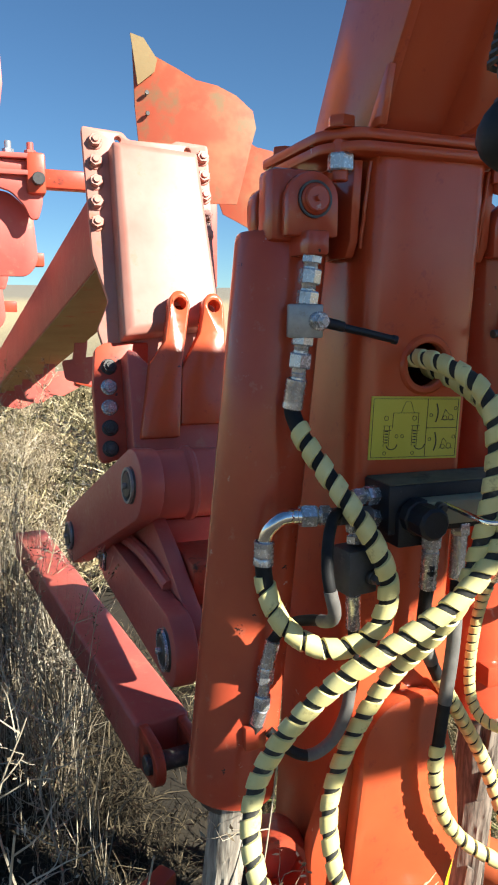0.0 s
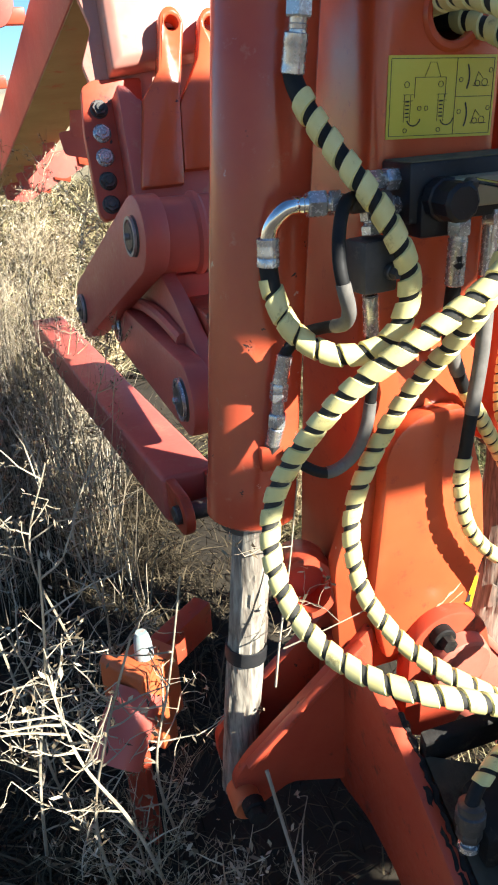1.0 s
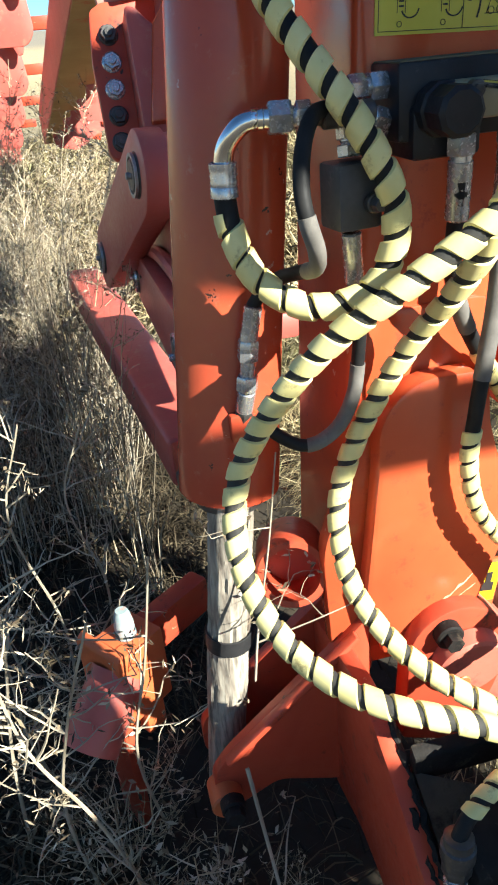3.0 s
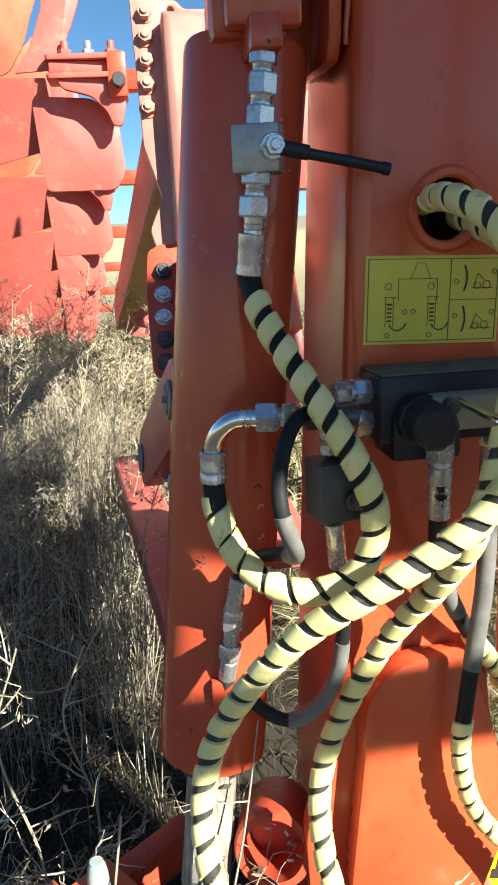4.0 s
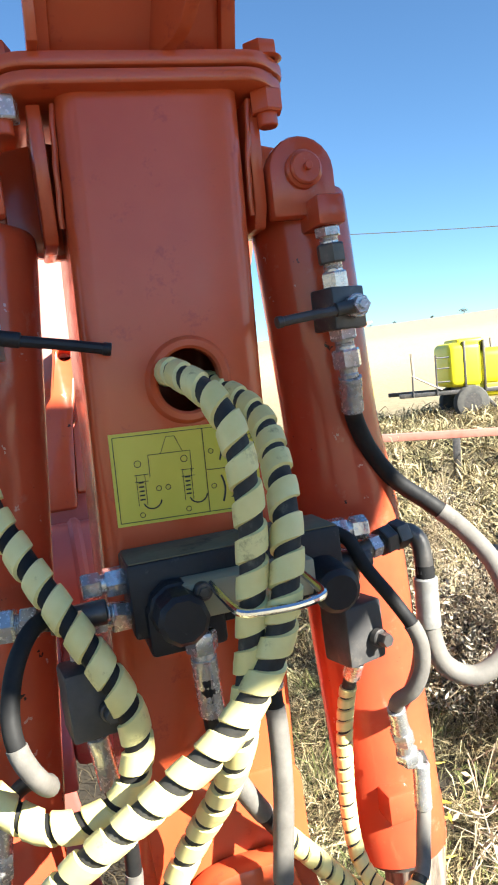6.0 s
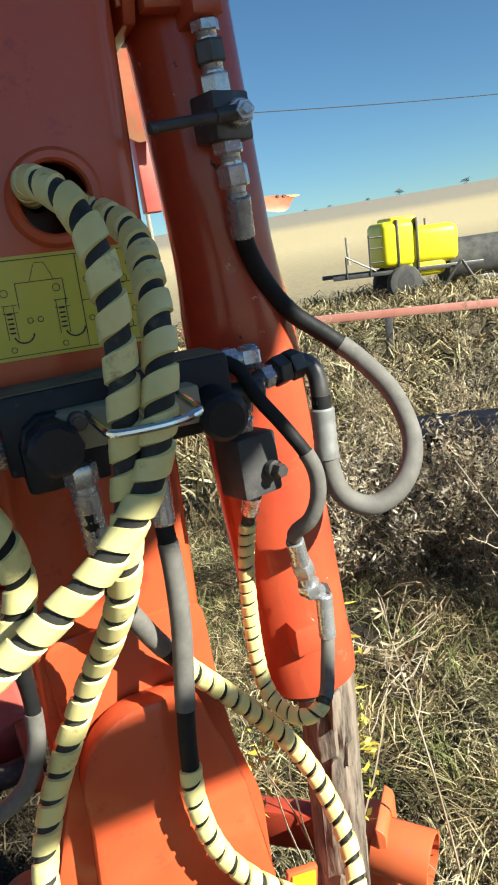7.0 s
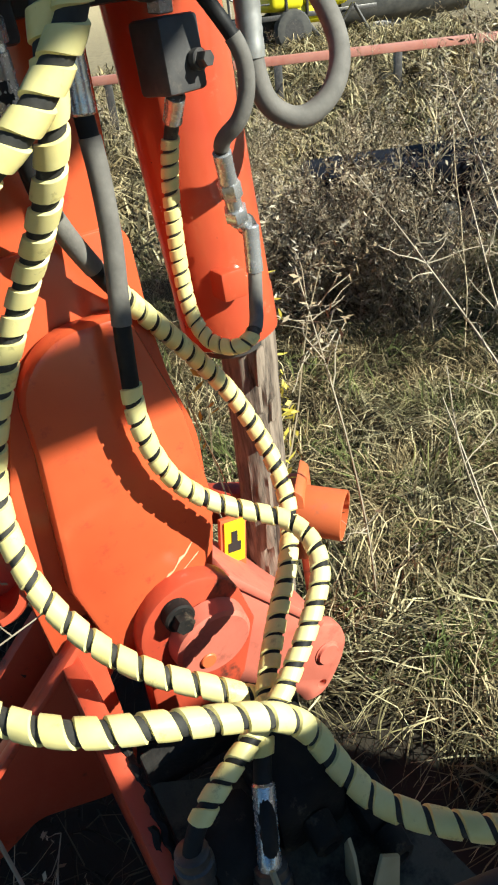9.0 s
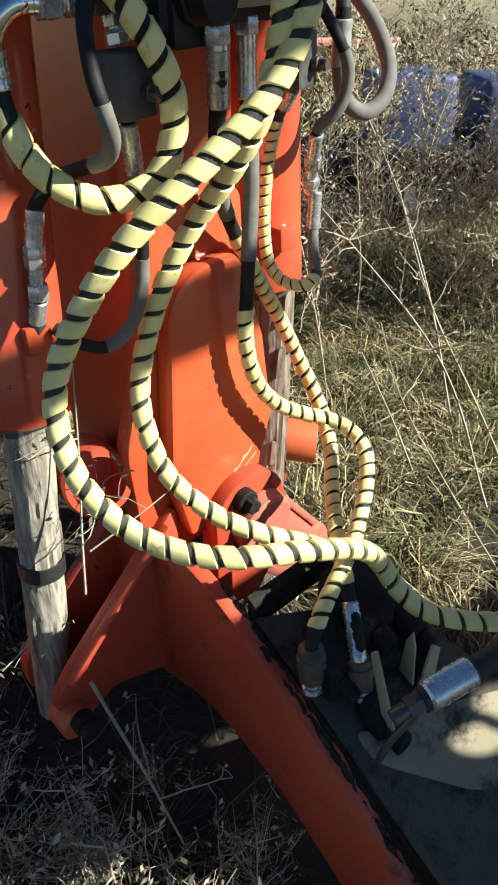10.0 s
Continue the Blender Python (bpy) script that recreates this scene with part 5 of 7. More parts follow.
def plough_body():
    b = thing("plough_bottom", (0.2, 3.1, 2.2), "red plough body with curved soil-worn mouldboard and drilled shin plate", "plough body", "row of plough bodies")
    mould = [(0.101, 2.835), (0.16, 2.70), (0.166, 2.60), (0.158, 2.47), (0.12, 2.39), (0.085, 2.29), (0.02, 2.20), (-0.02, 2.187), (-0.55, 2.19), (-0.80, 2.28), (-0.82, 2.44), (-0.60, 2.56), (-0.11, 2.69), (0.06, 2.775)]
    part("mouldboard", sheet(rounded(mould, 0.03, 3), lambda x, z: 3.06 + 0.5 * (x - 0.12) ** 2 + 0.35 * (z - 2.4) ** 2, 0.012), MOULD, b, "mouldboard polished and mud-stained by soil")
    shin = [(0.166, 2.69), (0.225, 2.655), (0.288, 2.603), (0.292, 2.50), (0.28, 2.42), (0.252, 2.352), (0.205, 2.26), (0.164, 2.204), (0.04, 2.195), (0.10, 2.28), (0.15, 2.40), (0.166, 2.50)]
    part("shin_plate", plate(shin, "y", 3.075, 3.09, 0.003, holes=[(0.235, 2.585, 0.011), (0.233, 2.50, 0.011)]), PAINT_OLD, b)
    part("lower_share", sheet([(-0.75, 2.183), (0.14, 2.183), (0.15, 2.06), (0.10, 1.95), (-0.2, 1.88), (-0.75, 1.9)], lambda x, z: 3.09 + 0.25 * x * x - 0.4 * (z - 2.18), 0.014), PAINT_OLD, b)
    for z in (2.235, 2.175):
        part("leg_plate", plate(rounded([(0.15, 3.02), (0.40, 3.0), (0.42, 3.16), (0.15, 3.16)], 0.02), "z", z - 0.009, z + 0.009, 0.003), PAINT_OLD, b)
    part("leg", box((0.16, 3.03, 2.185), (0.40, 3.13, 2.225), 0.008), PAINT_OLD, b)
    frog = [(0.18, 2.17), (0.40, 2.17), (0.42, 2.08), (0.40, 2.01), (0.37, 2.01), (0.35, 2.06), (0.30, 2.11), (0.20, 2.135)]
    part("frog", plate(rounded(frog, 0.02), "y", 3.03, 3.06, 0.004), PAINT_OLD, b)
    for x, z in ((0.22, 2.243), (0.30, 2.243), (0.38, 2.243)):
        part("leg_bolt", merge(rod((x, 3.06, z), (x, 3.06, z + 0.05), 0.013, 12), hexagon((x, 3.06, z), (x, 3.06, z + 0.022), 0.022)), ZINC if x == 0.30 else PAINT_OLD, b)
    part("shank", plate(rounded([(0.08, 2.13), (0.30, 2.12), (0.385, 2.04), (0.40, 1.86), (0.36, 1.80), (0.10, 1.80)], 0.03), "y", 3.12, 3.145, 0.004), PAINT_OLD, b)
    part("trip_bracket", box((0.36, 3.0, 2.10), (0.43, 3.14, 2.25), 0.012), PAINT_WORN, b)
    part("pivot_bolt", rod((0.40, 2.96, 2.15), (0.40, 3.0, 2.15), 0.024, 14), DARKSTEEL, b)
    part("mount_arm", box((0.42, 3.04, 2.13), (0.60, 3.11, 2.20), 0.008), PAINT_WORN, b)
    return b


def enlarged(b, centre, k, shift):
    """Scales a thing with its parts about a point, then moves it."""
    c = Vector(centre)
    b.location = c + (b.location - c) * k + Vector(shift)
    for ob in b.children_recursive:
        ob.location *= k
        ob.data.transform(Matrix.Scale(k, 4))
    return b


first = enlarged(plough_body(), (0.376, 0.171, 1.67), 1.33, (-0.07, 0, 0.095))
for i in range(1, 6):
    copy_thing(first, Matrix.Translation(first.location + ALONG * 1.42 * i))


def lower_body():
    b = thing("lower_plough_bottom", (0.55, 3.7, 1.5), "faded red lower plough share and leg below the beam", "plough body", "row of lower plough bodies")
    part("share", sheet(rounded([(0.30, 1.62), (0.62, 1.66), (0.66, 1.54), (0.50, 1.46), (0.32, 1.50)], 0.02, 2), lambda x, z: 3.7 + 0.3 * (x - 0.4) ** 2, 0.02), PAINT_OLD, b)
    part("leg", plate(rounded([(0.36, 1.58), (0.44, 1.58), (0.46, 1.72), (0.47, 1.84), (0.46, 1.98), (0.39, 1.98), (0.39, 1.84), (0.38, 1.70)], 0.03, 3), "y", 3.70, 3.74, 0.005), PAINT_OLD, b)
    part("share_point", plate([(0.60, 1.66), (0.74, 1.58), (0.72, 1.52), (0.60, 1.55)], "y", 3.69, 3.73, 0.004), PAINT_WORN, b)
    return b


lb = lower_body()
for i in range(1, 5):
    copy_thing(lb, Matrix.Translation(lb.location + ALONG * 0.965 * i + Vector((0.30 - 0.02 * i, 0, 0.05 * i))))
lb.location.x += 0.30


# raised bodies of the far side, seen against the sky
def raised_body(m, label):
    b = thing("raised_mouldboard_plough", m.translation, label, "plough body", "raised plough bodies")
    blade = [(0.0, 0.63), (0.045, 0.60), (0.10, 0.52), (0.18, 0.45), (0.28, 0.40), (0.38, 0.375), (0.47, 0.33), (0.55, 0.26), (0.565, 0.18), (0.53, 0.06), (0.47, -0.19), (0.30, -0.19), (0.06, -0.05), (0.01, 0.10), (-0.002, 0.28), (0.012, 0.40)]
    bm = sheet(blade, lambda x, z: -0.35 * x + 0.45 * (x - 0.3) ** 2 + 0.2 * z * z, 0.012)
    bm.transform(m)
    part("mouldboard", bm, MOULD, b, "raised mouldboard with mud streaks")
    tip = sheet([(-0.008, 0.64), (0.05, 0.61), (0.105, 0.50), (0.09, 0.44), (0.012, 0.38)], lambda x, z: -0.35 * x + 0.45 * (x - 0.3) ** 2 + 0.2 * z * z - 0.014, 0.008)
    tip.transform(m)
    part("share_point", tip, BEAMDIRT, b, "bare worn share point")
    for x, z in ((0.05, 0.34), (0.05, 0.24)):
        p = m @ Vector((x, -0.35 * x + 0.45 * (x - 0.3) ** 2 + 0.2 * z * z - 0.012, z))
        part("bolt_head", rod(p, p + Vector((0, -0.012, 0)), 0.011, 12), DARKSTEEL, b)
    part("leg", local(box((0.30, 0.02, -0.6), (0.42, 0.14, 0.0), 0.01), m), PAINT_OLD, b)
    return b


raised_body(Matrix.Translation((0.815, 3.78, 2.49)), "large raised orange mouldboard with muddy streaks against the sky")
raised_body(Matrix.Translation((1.46, 4.55, 2.42)) @ Matrix.Scale(0.9, 4), "second raised orange mouldboard behind the first")
raised_body(Matrix.Translation((2.70, 5.137, 1.93)) @ Matrix.Rotation(radians(94), 4, "Y") @ Matrix.Diagonal((0.22, 0.5, 0.5, 1)), "orange share tip showing beside the cylinder")
# ---- cross shaft ends with pins, either side ----
def hitch_end(m, label, paint, reach, fall):
    h = thing("hitch_crossbar_end", m.translation, label, "hitch pin bracket", "hitch bracket ends")
    part("socket_box", local(box((-0.055, -0.045, -0.175), (0.055, 0.05, 0.0), 0.006), m), paint, h)
    part("cap_plate", local(plate(rounded([(-0.075, -0.16), (-0.075, 0.015), (-0.055, 0.03), (-0.055, -0.16)], 0.01), "y", -0.06, 0.06, 0.003), m), paint, h)
    a, b = Vector((-0.045, -0.015, -0.05)), Vector((-0.045 - reach * math.cos(radians(fall)), -0.03, -0.05 - reach * math.sin(radians(fall))))
    tube_bm = lathe(a, b, [(0, 0.054), (0.97, 0.056), (1, 0.055), (1, 0.049), (0.05, 0.048), (0.04, 0.0)], 36, False)
    part("open_tube", local(tube_bm, m), PAINT_OLD if fall > 40 else paint, h, "open-ended tube stub")
    part("pin_head", local(lathe((0, 0, -0.005), (0, 0, 0.062), [(0, 0.021), (0.1, 0.0215), (0.6, 0.019), (0.85, 0.016), (1, 0.012)], 20), m), surface("chalky_blue_grey_paint", [(0.24, 0.31, 0.31), (0.36, 0.41, 0.40)], 40, 0.7, 0, 0.2, 120, (0.5, 0.25, 0.2), 0.2, 60), h, "chalky blue-grey pin")
    part("stand_leg", local(box((-0.07, -0.02, -0.52), (-0.045, 0.045, -0.14), 0.004), m), PAINT_WORN, h)
    part("foot_block", local(box((-0.02, -0.04, -0.24), (0.03, -0.01, -0.145), 0.004), m), paint, h)
    part("link_arm", local(box((0.05, 0.0, -0.11), (0.24, 0.05, -0.02), 0.008), m), PAINT_WORN, h)
    return h


hitch_end(Matrix.Translation((0.192, 1.285, 0.508)) @ Matrix.Rotation(radians(38), 4, "Z"), "faded red hitch bracket with open tube and blue-grey pin", PAINT_BRIGHT, 0.15, 42)
hitch_end(Matrix.Translation((1.095, 1.358, 0.462)) @ Matrix.Rotation(radians(-40), 4, "Z") @ Matrix.Diagonal((-1, 1, 1, 1)), "bright orange hitch bracket with open tube and grey pin", PAINT_BRIGHT, 0.11, 6)
yp = thing("warning_sticker", (0.90, 1.14, 0.45), "small yellow warning sticker with a black pictogram", "sticker")
YM = Matrix.Translation((0.904, 1.165, 0.535)) @ Matrix.Rotation(radians(9), 4, "Y")
part("sticker_plate", local(box((-0.021, 0.0, -0.045), (0.021, 0.004, 0.045), 0.001), YM), surface("bright_yellow_sticker", [(0.75, 0.55, 0.01), (0.8, 0.6, 0.02)], 20, 0.4), yp)
part("pictogram", local(merge(box((-0.014, -0.0015, -0.02), (0.012, 0.0005, 0.0), 0), box((-0.007, -0.0015, 0.0), (0.005, 0.0005, 0.024), 0)), YM), INK, yp)
part("bracket_plate", local(merge(box((-0.027, 0.0045, -0.10), (0.027, 0.016, 0.05), 0.002), box((-0.024, 0.012, -0.10), (0.024, 0.10, -0.07), 0.002)), YM), PAINT_BRIGHT, yp)

# ---- couplings on the drawbar ----
def on_slope(bm):
    """Lays a level piece onto the drawbar's slope."""
    for v in bm.verts:
        v.co.z += 0.62 * (v.co.y - 0.48) + 0.055
    return bm


deck = thing("drawbar_deck", (0.8, 0.55, 0.25), "mud-covered steel deck plate between the drawbar cheeks", "deck plate")
part("plate", on_slope(plate([(0.575, 0.20), (1.45, 0.20), (1.45, 0.36), (0.90, 0.50), (0.83, 0.70), (0.575, 0.80)], "z", 0.290, 0.306, 0.003)), DECKDUST, deck)
# tan mud patch; its paler colour also stands for the deck's sunlit part
mud = [(0.60, 0.60), (0.65, 0.565), (0.70, 0.57), (0.74, 0.55), (0.80, 0.53), (0.88, 0.50), (0.98, 0.46), (1.10, 0.40), (1.05, 0.33), (0.90, 0.36), (0.80, 0.40), (0.72, 0.43), (0.66, 0.49), (0.60, 0.55)]
part("dried_mud", on_slope(plate(rounded(mud, 0.03, 3), "z", 0.306, 0.311, 0.001)), MUD, deck, "dried tan mud on the plate, standing in for its sunlit part")
part("edge_lip", on_slope(box((0.575, 0.795, 0.285), (0.80, 0.815, 0.335), 0.004)), GREASE, deck)
for x, y, dx, dy, dz in ((0.59, 0.64, 0.08, 0.08, 0.075), (0.68, 0.66, 0.10, 0.10, 0.085), (0.78, 0.62, 0.05, 0.06, 0.05), (0.62, 0.56, 0.06, 0.05, 0.05)):
    part("coupling_block", on_slope(box((x, y, 0.305), (x + dx, y + dy, 0.305 + dz), 0.014)), GREASE, deck, "greasy black coupling block")
    part("coupling_socket", on_slope(lathe((x + dx / 2, y, 0.305 + dz * 0.55), (x + dx / 2, y - 0.03, 0.305 + dz * 0.5), [(0, 0.02), (0.9, 0.02), (0.95, 0.017), (0.95, 0.011), (0.4, 0.011)], 18)), GREASE, deck)


def quick_coupler(p, q, label):
    c = thing("hose_coupler", p, label, "hose coupler", "hose couplers")
    p, q = Vector(p), Vector(q)
    part("sleeve", lathe(p, p.lerp(q, 0.55), [(0, 0.016), (0.05, 0.02), (0.3, 0.02), (0.34, 0.023), (0.7, 0.023), (0.75, 0.019), (1, 0.019)], 22), DARKSTEEL, c)
    part("collar", hexagon(p.lerp(q, 0.53), p.lerp(q, 0.72), 0.02), DARKSTEEL, c)
    part("plug", lathe(p.lerp(q, 0.7), q, [(0, 0.012), (0.4, 0.012), (0.45, 0.016), (0.8, 0.016), (1, 0.01)], 18), ZINC, c)
    return c


quick_coupler((0.578, 0.672, 0.592), (0.572, 0.662, 0.50), "dark oily hose coupler standing on the drawbar")
quick_coupler((0.652, 0.638, 0.535), (0.640, 0.612, 0.465), "worn steel hose coupler below the hoses")
quick_coupler((0.798, 0.722, 0.465), (0.80, 0.705, 0.43), "black hose coupler in the drawbar's shade")
bracket = thing("coupling_bracket", (0.70, 0.56, 0.42), "torn sheet-metal coupling bracket with bright bent edges", "bracket")
part("upright", plate([(0.585, 0.44), (0.615, 0.455), (0.608, 0.535), (0.598, 0.56), (0.590, 0.53)], "x", 0.735, 0.740, 0.001), BEIGE, bracket)
part("upright", plate([(0.535, 0.41), (0.56, 0.41), (0.606, 0.585), (0.596, 0.598), (0.57, 0.52)], "x", 0.638, 0.643, 0.001), BEIGE, bracket)
part("clip", plate([(0.745, 0.41), (0.785, 0.41), (0.79, 0.50), (0.765, 0.525), (0.75, 0.47)], "y", 0.575, 0.580, 0.001), BEIGE, bracket)
hook = [(0.60, 0.545, 0.42), (0.612, 0.535, 0.47), (0.63, 0.525, 0.50), (0.65, 0.515, 0.535)]
pts, _ = spline(hook, 0.006)
part("hook", sweep(pts, 0.006, 8), DARKSTEEL, bracket, "bent wire hook")
lines = thing("drawbar_hose_end", (0.66, 0.49, 0.55), "black hose with a bright crimped ferrule lying over the deck", "hose")
pts, _ = spline([(0.62, 0.50, 0.593), (0.70, 0.474, 0.610), (0.85, 0.43, 0.625), (1.1, 0.36, 0.60), (1.4, 0.28, 0.50)], 0.008)
part("tube", sweep(pts, 0.019, 14), RUBBER, lines)
part("ferrule", lathe((0.627, 0.498, 0.596), (0.70, 0.474, 0.610), [(0, 0.02), (0.05, 0.0235), (0.3, 0.0235), (0.34, 0.0222), (0.6, 0.0235), (0.64, 0.0222), (0.95, 0.0235), (1, 0.02)], 20), ZINC, lines, "bright crimped ferrule")
part("nipple", merge(hexagon((0.598, 0.508, 0.588), (0.628, 0.498, 0.596), 0.017), rod((0.575, 0.515, 0.580), (0.60, 0.507, 0.588), 0.012)), DARKSTEEL, lines)

# ---- lift springs with hooks and rubber balls, hanging before the mast ----
def lift_spring(x, y, z, label):
    """A coil spring whose hook, at x, y, z, carries a rubber ball."""
    spr = thing("tension_spring", (x, y, z), label, "spring", "lift springs")
    coil = [(x + 0.0135 * math.cos(k * 0.7), y + 0.0135 * math.sin(k * 0.7) - 0.0003 * k, z + 0.018 + 0.0009 * k) for k in range(420)]
    part("coil", sweep(np.array(coil), 0.0034, 6), DARKSTEEL, spr)
    pts, _ = spline([(x, y, z + 0.022), (x, y, z + 0.01), (x + 0.008, y, z + 0.003), (x + 0.010, y, z - 0.009), (x + 0.004, y, z - 0.017), (x - 0.003, y, z - 0.012)], 0.003)
    part("hook", sweep(pts, 0.0045, 8), DARKSTEEL, spr)
    part("ball", lathe((x + 0.006, y, z - 0.012), (x + 0.006, y, z - 0.082), [(0, 0.006), (0.06, 0.012), (0.2, 0.020), (0.4, 0.026), (0.6, 0.027), (0.8, 0.021), (0.93, 0.012), (1, 0.004)], 20), RUBBER, spr, "black rubber ball")
    return spr


lift_spring(0.532, 0.650, 1.972, "black coil spring with a hook and rubber ball before the mast")
lift_spring(1.085, 0.862, 1.885, "second black coil spring with a rubber ball against the sky")

# ---- dark machine standing off to the side ----
SM = Matrix.Translation((3.35, 3.25, 0.0)) @ Matrix.Rotation(radians(-34), 4, "Z")
dm = thing("parked_seeder_unit", (3.35, 3.25, 0.0), "dark blue parked seeder unit half hidden by weeds", "farm machine")
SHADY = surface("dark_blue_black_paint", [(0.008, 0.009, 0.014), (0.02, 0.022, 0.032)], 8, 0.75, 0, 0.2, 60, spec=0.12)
part("chassis", local(box((-0.75, -0.2, 0.10), (1.35, 0.25, 0.50), 0.03), SM), SHADY, dm)
part("tool_bar", local(box((-0.6, -0.28, 0.40), (1.4, -0.18, 0.50), 0.01), SM), SHADY, dm)
for x0, x1, z1 in ((0.30, 0.74, 0.86), (0.9, 1.25, 0.82)):
    part("hopper", local(box((x0, -0.22, 0.44), (x1, 0.2, z1), 0.04, segments=3), SM), surface("dull_blue_paint", [(0.03, 0.045, 0.12), (0.06, 0.085, 0.19)], 9, 0.5, 0, 0.1, 60, (0.12, 0.11, 0.1), 0.2, 12), dm, "dull blue hopper")
for x in (-0.5, 0.0, 0.5, 1.1):
    part("wheel", local(lathe((x - 0.05, -0.1, 0.15), (x + 0.05, -0.1, 0.15), [(0, 0.12), (0.15, 0.17), (0.85, 0.17), (1, 0.12)], 22), SM), TYRE, dm)

# ---- sprayer standing across the field ----
def field_sprayer(m):
    s = thing("field_sprayer", m.translation, "yellow plastic sprayer tank on a rusty wheeled frame", "sprayer")
    def put(name, bm, mat, parent=s, label=""):
        return part(name, local(bm, m), mat, parent, label)
    tank = put("tank", merge(box((-0.75, -0.5, 0.62), (-0.1, 0.5, 1.45), 0.12, segments=4), box((-0.55, -0.42, 1.3), (-0.05, 0.42, 1.52), 0.05, segments=3), box((-0.2, -0.5, 0.62), (0.75, 0.5, 1.32), 0.16, segments=4), box((-0.4, -0.45, 0.40), (0.5, 0.45, 0.75), 0.12, segments=3)), TANK, s, "moulded yellow tank with ribs")
    for x in (-0.45, -0.08):
        put("strap", box((x - 0.02, -0.515, 0.55), (x + 0.02, 0.515, 1.47), 0.004), DARKSTEEL, tank, "dark steel hoop")
    for y in (-0.45, 0.45):
        put("frame_rail", box((-1.7, y - 0.04, 0.5), (1.2, y + 0.04, 0.58), 0.01), DARKSTEEL)
        put("brace", local(box((0, y - 0.03, -0.03), (0.75, y + 0.03, 0.03), 0.005), Matrix.Translation((-0.2, 0, 0.55)) @ Matrix.Rotation(radians(48), 4, "Y")), DARKSTEEL)
        wheel = put("wheel", lathe((-0.35, y - 0.11, 0.32), (-0.35, y + 0.11, 0.32), [(0, 0.2), (0.1, 0.3), (0.3, 0.33), (0.7, 0.33), (0.9, 0.3), (1, 0.2)], 28), TYRE)
        put("rim", lathe((-0.35, y - 0.112, 0.32), (-0.35, y + 0.112, 0.32), [(0, 0.17), (1, 0.17)], 20), DARKSTEEL, wheel)
    put("axle", rod((-0.35, -0.5, 0.32), (-0.35, 0.5, 0.32), 0.04), DARKSTEEL)
    for x in (-1.0, -1.45):
        put("ladder_post", rod((x, -0.5, 0.5), (x, -0.5, 1.25 if x > -1.2 else 0.9), 0.018, 8), DARKSTEEL)
    for z in (0.75, 1.0, 1.2):
        put("rung", rod((-1.0, -0.5, z), (-0.75, -0.5, z), 0.014, 8), DARKSTEEL)
    put("rail", rod((-1.45, -0.5, 0.9), (-0.9, -0.5, 0.6), 0.016, 8), DARKSTEEL)
    put("boom_rest", rod((0.3, -0.6, 0.1), (0.7, -0.6, 0.62), 0.03, 8), DARKSTEEL)
    put("boom_rest", rod((1.05, -0.6, 0.1), (0.72, -0.6, 0.62), 0.03, 8), DARKSTEEL)
    return s


GZ = ground_height(8.1, 11.6)
field_sprayer(Matrix.Translation((8.12, 11.6, GZ + 0.02)) @ Matrix.Rotation(radians(-14), 4, "Z") @ Matrix.Rotation(radians(2.5), 4, "Y") @ Matrix.Scale(0.92, 4))
dark = thing("black_tank", (9.9, 12.2, 0.6), "long dark cylindrical tank lying behind the sprayer", "tank")
part("shell", lathe((8.95, 12.0, 0.85), (11.5, 11.4, 0.80), [(0, 0.2), (0.03, 0.38), (0.97, 0.38), (1, 0.2)], 24), TYRE, dark)
part("saddle", box((9.3, 11.6, 0.15), (11.0, 12.1, 0.5), 0.02), DARKSTEEL, dark)
bar = thing("drill_frame_bar", (5.0, 7.6, 0.4), "faded red implement bar lying across the field on stubby feet", "implement bar")
BAR = Matrix.Translation((2.9, 8.56, 0.78)) @ Matrix.Rotation(radians(-24), 4, "Z") @ Matrix.Rotation(radians(3.2), 4, "Y")
part("bar", local(box((0, -0.045, -0.045), (5.6, 0.045, 0.045), 0.012), BAR), PAINT_PALE, bar)
for x in (0.6, 2.4, 3.7, 5.0):
    part("foot", local(box((x - 0.04, -0.04, -0.75), (x + 0.04, 0.04, -0.04), 0.006), BAR), DARKSTEEL, bar)

# ---- far things: fence posts, hill trees, power line ----
posts = thing("fence_post", (17, 30, 0), "thin weathered fence post in the stubble", "fence post", "fence posts")
part("post", rod((17, 30, 0), (17, 30, 1.5), 0.07, 8), LOG, posts)
for x, y in ((20.5, 29), (24, 28), (28, 27), (33, 26)):
    copy_thing(posts, Matrix.Translation((x, y, ground_height(x, y))))


def far_tree(seed):
    rng = random.Random(seed)
    t = thing("far_tree", (0, 0, 0), "small dark tree far off on the hill crest", "tree", "trees on the crest")
    part("trunk", lathe((0, 0, 0), (0, 0, 1.6), [(0, 0.18), (1, 0.1)], 8), LOG, t)
    bm = bmesh.new()
    for _ in range(90):
        c = Vector((rng.gauss(0, 0.9), rng.gauss(0, 0.9), 2.3 + rng.gauss(0, 0.6)))
        r = rng.uniform(0.18, 0.42)
        q = [bm.verts.new(c + Vector((rng.uniform(-1, 1), rng.uniform(-1, 1), rng.uniform(-1, 1))) * r) for _ in range(4)]
        for tri in ((0, 1, 2), (0, 2, 3), (0, 1, 3), (1, 2, 3)):
            bm.faces.new([q[i] for i in tri])
    part("crown", bm, surface("dark_far_foliage", [(0.03, 0.032, 0.02), (0.06, 0.055, 0.03)], 1, 0.9), t)
    return t


